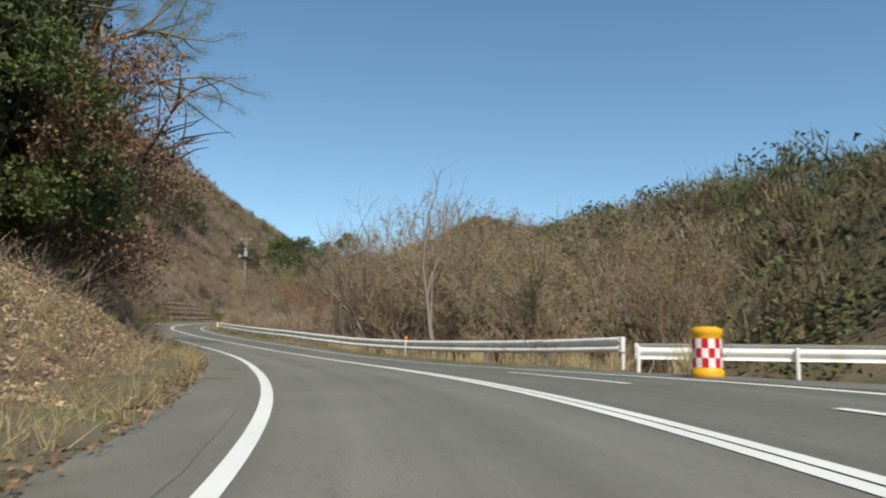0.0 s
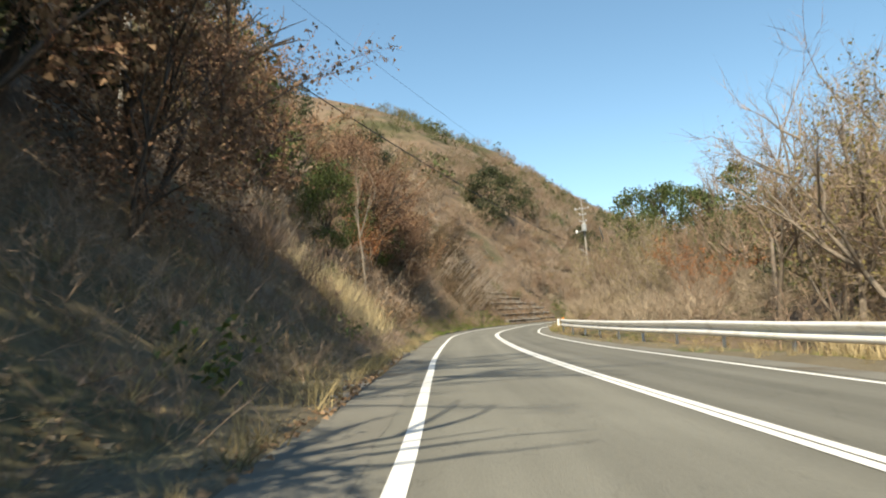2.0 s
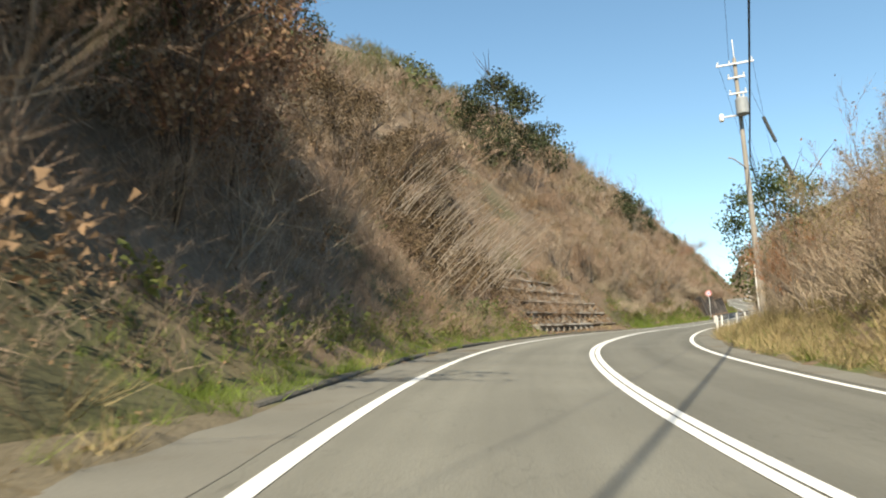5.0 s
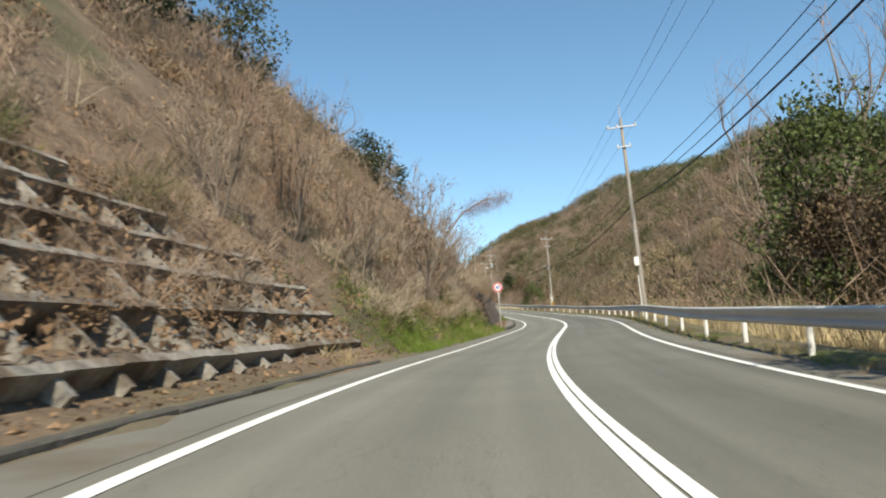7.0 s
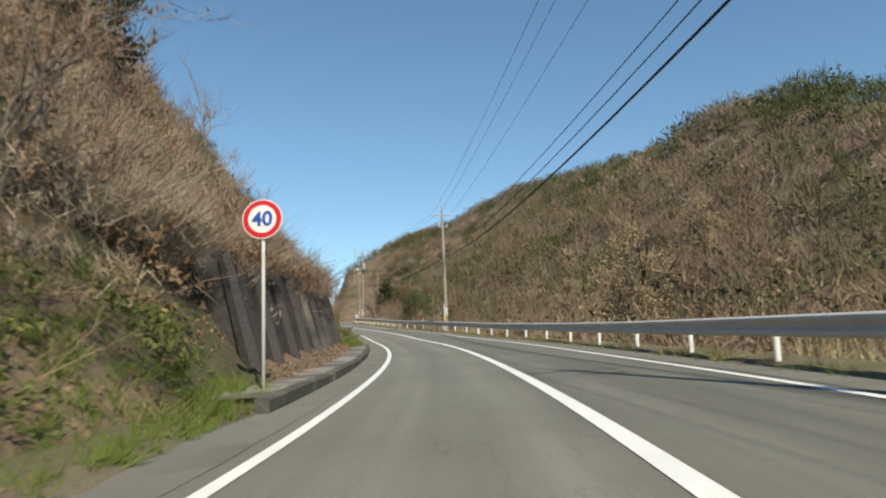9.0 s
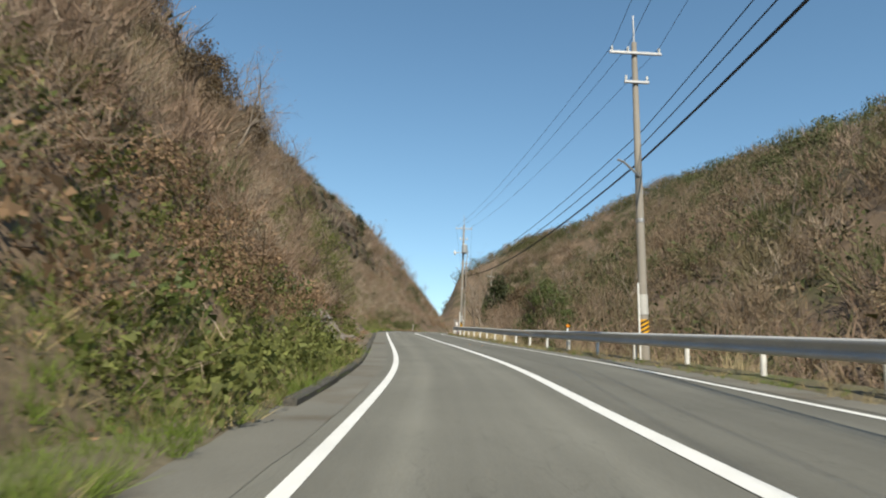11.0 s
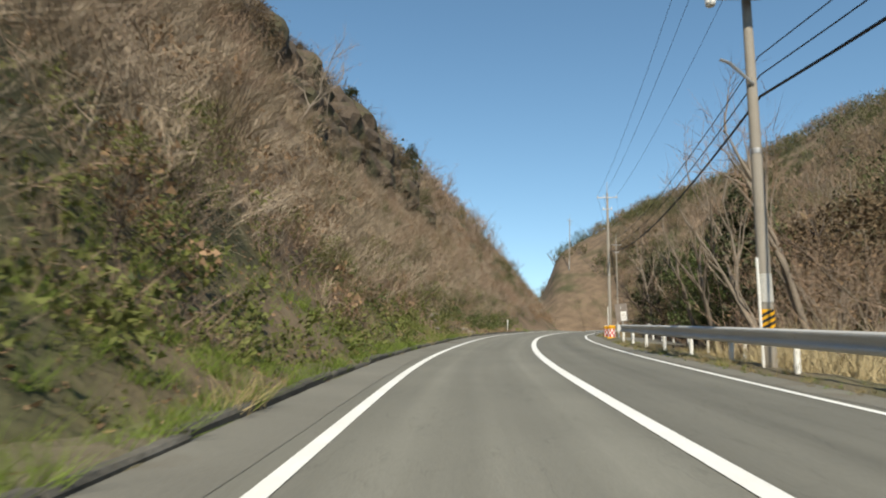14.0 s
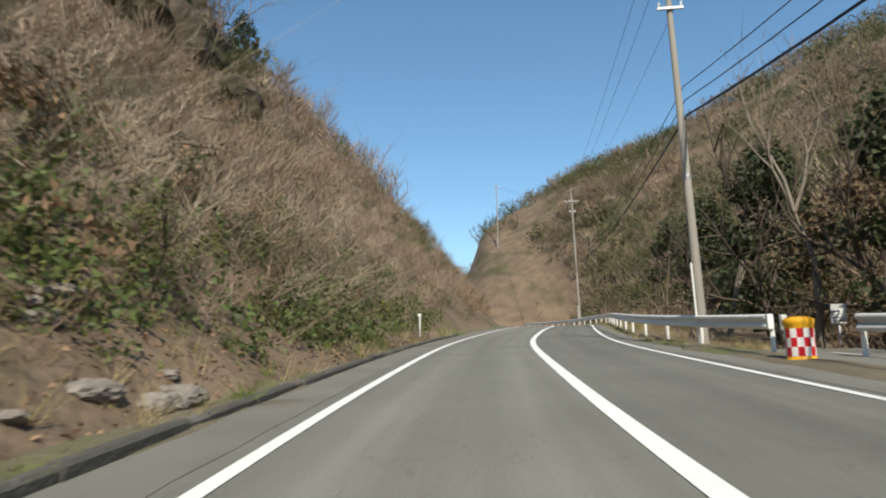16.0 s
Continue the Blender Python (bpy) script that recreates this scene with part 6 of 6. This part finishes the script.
# right side: willows and bare trees behind the first rail
for s, d, k in ((42, 11, 0.85), (46, 14, 1.0), (50, 11.5, 0.95), (54, 15, 1.1), (58, 11, 0.95), (62, 14, 1.1), (67, 11.5, 0.95), (38, 15, 0.9), (34, 13, 0.7),
                (60, 19, 1.2), (70, 19, 1.2)):
    stand("willow_bush", WILLOW, s, d, k * 1.2, "rounded willow thicket with yellowish spring buds", "tree", "willows behind the guardrail")
stand("bare_tree", BARE_THIN, 47.5, 9.6, 1.3, "tall thin leafless tree above the willows")
for s, d, k in ((60, 10.5, 1.15), (64, 10.6, 1.25), (69, 10.2, 1.1), (74, 12, 1.2), (57, 13, 1.3), (66, 13.5, 1.4)):
    stand("bare_tree", BARE, s, d, k, "spreading leafless tree with fine brown twigs", group="leafless trees behind the first rail")
for s, d, k in ((73, 8.6, 0.55), (77, 9.5, 0.75), (80, 8.2, 0.6), (83, 10.5, 0.8), (86, 8.8, 0.65), (79, 13, 0.9)):
    stand("brown_bush", CLUMP + RUSTY[:1] + WILLOW[:1], s, d, k, "tangled yellow-brown bush on the bank inside the bend", "bush", "bushes on the bank")
stand("bare_tree", BARE, 52, 12.5, 1.2, "wide leafless tree with drooping twigs above the willows")
stand("bare_tree", BARE_THIN, 107, 21, 1.0, "thin leafless trees on the wooded mound")
stand("bare_tree", BARE_THIN, 104, 20, 0.95, "thin leafless tree on the wooded mound")
for s, d, k in ((92, 14, 0.9), (98, 12, 0.8), (103, 14.5, 0.95), (108, 11.5, 0.8), (112, 14, 0.9), (96, 19, 1.0), (110, 18, 0.9)):
    stand("evergreen_tree", GREEN if s < 112 else ROUND, s, d, k * 0.8, "bushy evergreen tree on the mound inside the bend", group="evergreens on the mound")
for s, d, k in ((106, 6.6, 0.5), (110, 6.4, 0.5), (113.5, 6.3, 0.55), (117, 6.3, 0.5), (121, 6.6, 0.55), (124, 7.4, 0.6), (119, 10.5, 0.75), (115, 10.2, 0.8), (123, 10.2, 0.75), (88, 9.5, 0.8), (93, 9, 0.75), (99, 8.4, 0.7), (104, 8.6, 0.7), (108, 8.0, 0.6), (112, 8.3, 0.65), (116, 7.8, 0.6), (119, 8.5, 0.6), (101, 10.5, 0.8), (94, 11.5, 0.8), (86, 12, 0.9)):
    stand("brown_bush", CLUMP + RUSTY[:1] + WILLOW[:1], s, d, k, "tangled yellow-brown bush on the bank inside the bend", "bush", "bushes on the bank")
stand("evergreen_tree", GREEN_FINE, 130.8, 7.2, 1.0, "tall leafy evergreen beside the utility pole")
stand("evergreen_tree", ROUND, 130.0, 7.4, 0.55, "low evergreen bush under the utility pole")
# valley trees on the right
stand("ivy_tree", GREEN_FINE, 157.5, 12.8, 1.4, "tall leaning tree overgrown with dark ivy behind the guardrail", group="ivy trees in the valley")
for s, d, k in ((155.5, 11.6, 0.9), (159.5, 14.5, 1.0), (153.5, 14.0, 1.0)):
    stand("brown_leaved_tree", BROWN_DARK, s, d, k, "dull brown tangle of vines under the ivy tree", group="vine tangles in the valley")
for s, d, k in ((150, 13, 1.1), (154, 16, 1.25), (158, 12.5, 1.1), (162, 15, 1.3), (166, 12, 1.1), (170, 14.5, 1.2), (174, 17, 1.3), (160, 20, 1.3), (152, 21, 1.3), (146, 15, 1.1)):
    stand("bare_tree", BARE + BARE_THIN, s, d, k * 1.25, "tall leafless tree behind the guardrail", group="leafless trees in the valley")
for s, d, k in ((160.5, 12.5, 0.8), (154, 17, 0.8), (166, 18, 0.8), (171, 14.5, 0.6), (176, 15, 0.65)):
    stand("ivy_tree", GREEN, s, d, k, "tree wrapped in dark ivy in the valley", group="ivy trees in the valley")
for s, d, k in ((205, 22, 1.2), (209, 25, 1.2), (214, 22, 1.0), (228, 15, 0.8), (238, 17, 0.8), (233, 20, 0.9), (246, 14, 0.8)):
    stand("creeper_mound", CLUMP, s, d, k, "mound of dry creepers over a tree in the valley", "shrub", "creeper mounds in the valley")
stand("evergreen_tree", GREEN_FINE, 255.3, 9.4, 0.74, "rounded leafy evergreen tree behind the guardrail")
stand("evergreen_bush", ROUND, 262, 15, 0.55, "dark evergreen bush in the valley", "bush")
for s in np.arange(180, 290, 6.5):
    stand("bare_tree", BARE + CLUMP, s + trng.uniform(-2, 2), trng.uniform(20, 42), trng.uniform(0.6, 1.0), "leafless tree at the valley's far edge", group="leafless trees in the valley")
for s, d, k in ((279, 8.8, 0.8), (284, 9.5, 0.8), (289, 10.5, 0.9), (294, 11.2, 0.85), (273, 10, 0.8)):
    stand("brown_bush", CLUMP, s, d, k, "tangled brown bush behind the guardrail", "bush", "bushes behind the guardrail")
for s, d, k in ((296, 10.2, 0.7), (299, 11.2, 0.9), (304, 10.3, 0.85), (309, 11, 0.8), (314, 12, 0.85), (319, 9.8, 0.6), (326, 9, 0.6), (333, 10.5, 0.7), (340, 9.5, 0.6), (350, 11, 0.7), (360, 10, 0.7)):
    stand("evergreen_tree", GREEN_FINE if k > 0.72 else DARK, s, d, k, "dark leafy evergreen tree behind the lay-by", group="evergreens behind the lay-by")
for s, d, k in ((281, 8.0, 1.0), (286, 8.5, 1.05), (291, 8.2, 0.95), (296, 9.5, 1.0), (302, 9.0, 0.9), (311, 9.2, 0.9), (322, 8.4, 0.9), (330, 8.0, 0.8)):
    stand("bare_tree", BARE_THIN, s, d, k, "slender leafless tree among the evergreens", group="slender trees behind the lay-by")
for s, d, k in ((287, 12.5, 0.9), (292, 13.5, 1.0), (297, 12.5, 0.9), (302, 13.0, 1.0), (307, 12.4, 0.9), (312, 10.0, 0.6), (317, 12.6, 0.9), (324, 11, 0.8)):
    stand("brown_leaved_tree", BROWN_DARK, s, d, k, "dull brown vine-hung tree among the evergreens", group="vine-hung trees behind the lay-by")
stand("rusty_tree", RUSTY, 314, 14, 1.2, "tree with reddish leaves above the evergreens")
for s in np.arange(300, 440, 5):
    stand("bare_tree", BARE + CLUMP, s, trng.uniform(14, 30), trng.uniform(0.6, 1.0), "leafless tree on the far slope", group="leafless trees on the far slope")

# tall pampas and reeds
REED = [tuft_template(300 + k, 40, 1.0, 0.22, 0.022) for k in range(4)]
rp = np.concatenate([spots(140, 255, 282, 5.4, 7.6, trng), spots(90, 140, 176, 5.6, 8.5, trng), spots(60, 218, 236, 6, 10, trng), spots(260, 66, 75, -5.9, -8.6, trng), spots(60, 26, 60, 7.2, 9, trng)])
scatter("pampas_grass", REED, rp, np.where(rp[:, 0] < np.interp(rp[:, 1], line[:, 1], line[:, 0]), 1.2, 1.45) * trng.uniform(0.6, 1.15, len(rp)), GRASS_STRAW, "tall dry pampas grass with pale stalks", "grass", trng, 0.2)
# fallen leaves on the shoulder
fl = np.concatenate([road_point(trng.uniform(8, 62, 2600), -4.05 - np.abs(trng.normal(0, 0.5, 2600)), 0.06), road_point(trng.uniform(160, 176, 500), -4.3 - np.abs(trng.normal(0, 0.5, 500)), 0.10),
                     road_point(trng.uniform(222, 256, 900), -4.6 - np.abs(trng.normal(0, 0.5, 900)), 0.24)])
lv, lf = flakes(fl, 0.065, trng, 0.8)
tagged(new("fallen_leaves", mesh_of("fallen_leaves", lv, lf, LEAF_DRY)), "dry fallen leaves along the road edge", "leaves", kind="stuff")

# weeds and dead leaves caught in the concrete grids
wp = np.concatenate([spots(100, 127, 141, -5.4, -9.5, trng), spots(120, 222, 233, -5.9, -12, trng), spots(110, 241, 256, -5.9, -11.5, trng)])
wp[:, 2] += 0.9
scatter("grid_weeds", SHRUB_FAR, wp, trng.uniform(0.5, 1.1, len(wp)), TWIG, "dry weeds growing out of the concrete grids", "weeds", trng, 0.5)
wp = np.concatenate([spots(45, 127, 141, -5.2, -9.0, trng), spots(30, 222, 233, -5.9, -11, trng), spots(60, 241, 256, -5.9, -10, trng), spots(120, 208, 226, -5.6, -8, trng)])
wp[:, 2] += np.where((wp[:, 1] > 100), 0.7, 0.05)
scatter("grid_leaves", LEAFY, wp, trng.uniform(0.35, 0.8, len(wp)), LEAF_DRY, "dead leaves and creepers caught in the concrete grids", "leaves", trng, 0.3)
wp = spots(260, 10, 60, -5.2, -13, trng)
scatter("bank_twigs", SHRUB_FAR, wp, trng.uniform(0.4, 1.1, len(wp)), TWIG, "thin dead twigs sticking out of the leafy bank", "scrub", trng, 0.5)
wp = spots(1700, 6, 66, -4.6, -11, trng, 1.5)
scatter("bank_straw", TUFT, wp, trng.uniform(0.12, 0.32, len(wp)), GRASS_DRY, "matted straw-coloured grass on the sunny bank", "grass", trng, 0.5)


# leaves and earth crumbs lying on the grids
def grid_litter(n, s0, s1, foot, rise, deep, up0):
    s, a = trng.uniform(s0, s1, n), trng.uniform(0, 1, n) ** 1.3 * deep
    p = road_point(s, foot, up0)
    c, t = at_s(s)
    inward = np.stack([-t[:, 1], t[:, 0], np.full(n, rise)], 1)
    return p + inward * a[:, None] + [0, 0, 0.12]


gl = np.concatenate([grid_litter(2600, 126.5, 145, -5.3, 0.95, 4.4, 0.6), grid_litter(1300, 222.3, 233.2, -5.5, 1.05, 6, 0.2), grid_litter(1500, 241.3, 256.2, -5.4, 1.05, 5.2, 0.2)])
lv, lf = flakes(gl, trng.uniform(0.06, 0.18, len(gl)), trng, 0.5)
tagged(new("grid_litter", mesh_of("grid_litter", lv, lf, LEAF_DRY)), "dead leaves and crumbs lying on the concrete grids", "leaves", kind="stuff")


# a leaning tree hung with dead vines arches out over the verge
p0 = on_ground(162.0, -7.6)
arch = thing("arching_tree", "leaning leafless tree hung with reddish dead vines", "tree", tuple(p0))
c, t = at_s(162.0)
out = np.array([t[1], -t[0], 0.0])
ahead = np.array([t[0], t[1], 0.0])
stem = [np.array([0, 0, -0.3]), out * 0.9 + ahead * 0.5 + [0, 0, 2.4], out * 2.1 + ahead * 1.4 + [0, 0, 4.3], out * 3.3 + ahead * 2.4 + [0, 0, 5.2], out * 4.4 + ahead * 3.4 + [0, 0, 5.5]]
lv, lf = limb_mesh([(a, b, 0.075 - 0.013 * k, 0.062 - 0.013 * k, 1) for k, (a, b) in enumerate(zip(stem, stem[1:]))], 6)
o = new("trunk", mesh_of("trunk", lv, lf, BARK, True))
o.parent = arch
u = trng.uniform(0, 1, 900)
base = stem[2] + (stem[4] - stem[2]) * u[:, None] + trng.normal(0, 0.3, (900, 3)) * [1, 1, 0.7]
v, f = blades(base, base + trng.normal(0, 0.35, (900, 3)) + out * 0.15, np.full(900, 0.014), trng)
o = new("vines", mesh_of("vines", v, f, TWIG_RED))
o.parent = arch


def stand_xy(name, sets, x, y, size, label, category="tree", group=""):
    return plant(name, sets[trng.randint(len(sets))], (x, y, float(ground_z(x, y)) - 0.1), trng.uniform(0, 360), size, label, category, group)


stand_xy("round_evergreen", ROUND_BIG, -57.6, 142.5, 1.25, "rounded dark evergreen tree standing out on the brown hillside", group="round evergreens on the hillside")
stand_xy("bare_tree", BARE, -15.4, 87.2, 1.0, "thin leafless tree on the wooded mound")
stand_xy("evergreen_tree", GREEN, -21.3, 92.6, 0.9, "bushy evergreen tree on the mound inside the bend", group="evergreens on the mound")
stand_xy("creeper_mound", DOME, -18.5, 202.3, 1.15, "tall dome of dry creepers over a tree in the valley", "shrub", "creeper mounds in the valley")


# a stay wire beside the first tall pole, with two black sleeves
stay = thing("stay_wire", "thin stay wire with two black rubber sleeves", "cable", (-31.06, 113.41, 19.2))
top = Vector((-31.06, 113.41, 19.2))
part("wire", tube([Vector(p) - top for p in [(-31.06, 113.41, 19.2), (-30.34, 112.95, 16.84), (-29.87, 112.59, 15.38), (-29.61, 112.34, 14.45), (-29.16, 111.93, 13.19), (-28.08, 111.0, 9.69), (-27.31, 109.97, 6.85)]], 0.008, 5), CABLE, stay)
for a, b in (((-30.34, 112.95, 16.84), (-29.87, 112.59, 15.38)), ((-29.61, 112.34, 14.45), (-29.16, 111.93, 13.19))):
    part("sleeve", tube([Vector(a) - top, Vector(b) - top], 0.085, 10), RUBBER, stay, "black rubber sleeve")

stand_xy("creeper_mound", DOME, -11.0, 206.0, 0.85, "low dome of dry creepers over a shrub in the valley", "shrub", "creeper mounds in the valley")
stand_xy("creeper_mound", DOME, -20.5, 215.0, 0.7, "low dome of dry creepers over a shrub in the valley", "shrub", "creeper mounds in the valley")
# creepers hanging over the top of the leaning wall
ss = trng.uniform(176.5, 197, 70)
wp = road_point(ss, -6.15 - np.abs(trng.normal(0, 0.3, 70)), 2.2 + trng.uniform(0, 0.6, 70))
scatter("hanging_creepers", THICKET_FINE, wp, trng.uniform(0.7, 1.5, 70), TWIG, "brown creepers hanging over the wall", "creepers", trng, 0.9)
wp = road_point(trng.uniform(172, 197, 90), -6.7 - np.abs(trng.normal(0, 0.5, 90)), 2.9)
scatter("wall_straw", THICKET_FINE, wp, trng.uniform(0.9, 1.9, 90), TWIG_PALE, "straw-coloured weeds matted along the top of the wall", "creepers", trng, 0.5)
ss = trng.uniform(176.5, 197, 120)
wp = road_point(ss, -6.35 - np.abs(trng.normal(0, 0.35, 120)), 2.85)
scatter("wall_creepers", SHRUB_FAR, wp, trng.uniform(0.5, 1.1, 120), TWIG, "dry creepers and weeds spilling over the wall", "creepers", trng, 0.6)
wp = road_point(ss[:70], -6.2 - np.abs(trng.normal(0, 0.3, 70)), 2.7)
scatter("wall_leaves", LEAFY, wp, trng.uniform(0.3, 0.7, 70), LEAF_DRY, "dead leaves caught on top of the wall", "leaves", trng, 0.4)

# trees over the inside of the bend, which shade the slope past them
for x, y, k, sets in ((-40.2, 80.5, 1.1, BROWNLEAF), (-39.2, 75.5, 1.1, BROWNLEAF), (-42.0, 85.0, 0.95, BROWNLEAF), (-43.8, 82.0, 1.3, BROWNLEAF), (-44.5, 88.5, 1.0, BROWNLEAF), (-38.7, 79.6, 1.3, BROWNLEAF), (-37.4, 75.0, 1.3, BROWNLEAF), (-40.9, 86.4, 0.85, BROWNLEAF), (-38.9, 83.0, 0.9, BROWNLEAF), (-27.0, 50.8, 1.0, BROWNLEAF), (-24.8, 46.2, 1.0, BROWNLEAF)):
    stand_xy("brown_leaved_tree", sets, x, y, k, "small tree holding dead brown leaves above the bend", group="brown-leaved trees above the bend")
for x, y, k in ((-38.6, 77.2, 0.8), (-41.2, 77.5, 0.85), (-41.4, 82.6, 0.7), (-44.0, 86.0, 0.75)):
    stand_xy("evergreen_tree", GREEN_FINE, x, y, k, "leafy evergreen tree among brown-leaved trees", group="evergreens above the bend")
for x, y, k in ((-18.2, 39.4, 0.85), (-20.6, 41.6, 0.8), (-40.4, 84.0, 1.0), (-42.6, 87.0, 1.0), (-39.4, 79.0, 1.1), (-43.0, 81.5, 1.2), (-45.5, 90.0, 1.0), (-46.0, 85.0, 1.2), (-38.4, 76.4, 1.0), (-38.2, 73.0, 1.05)):
    stand_xy("brown_leaved_tree", BROWN_DENSE, x, y, k, "dense rounded tree full of dead brown leaves above the bend", group="brown-leaved trees above the bend")
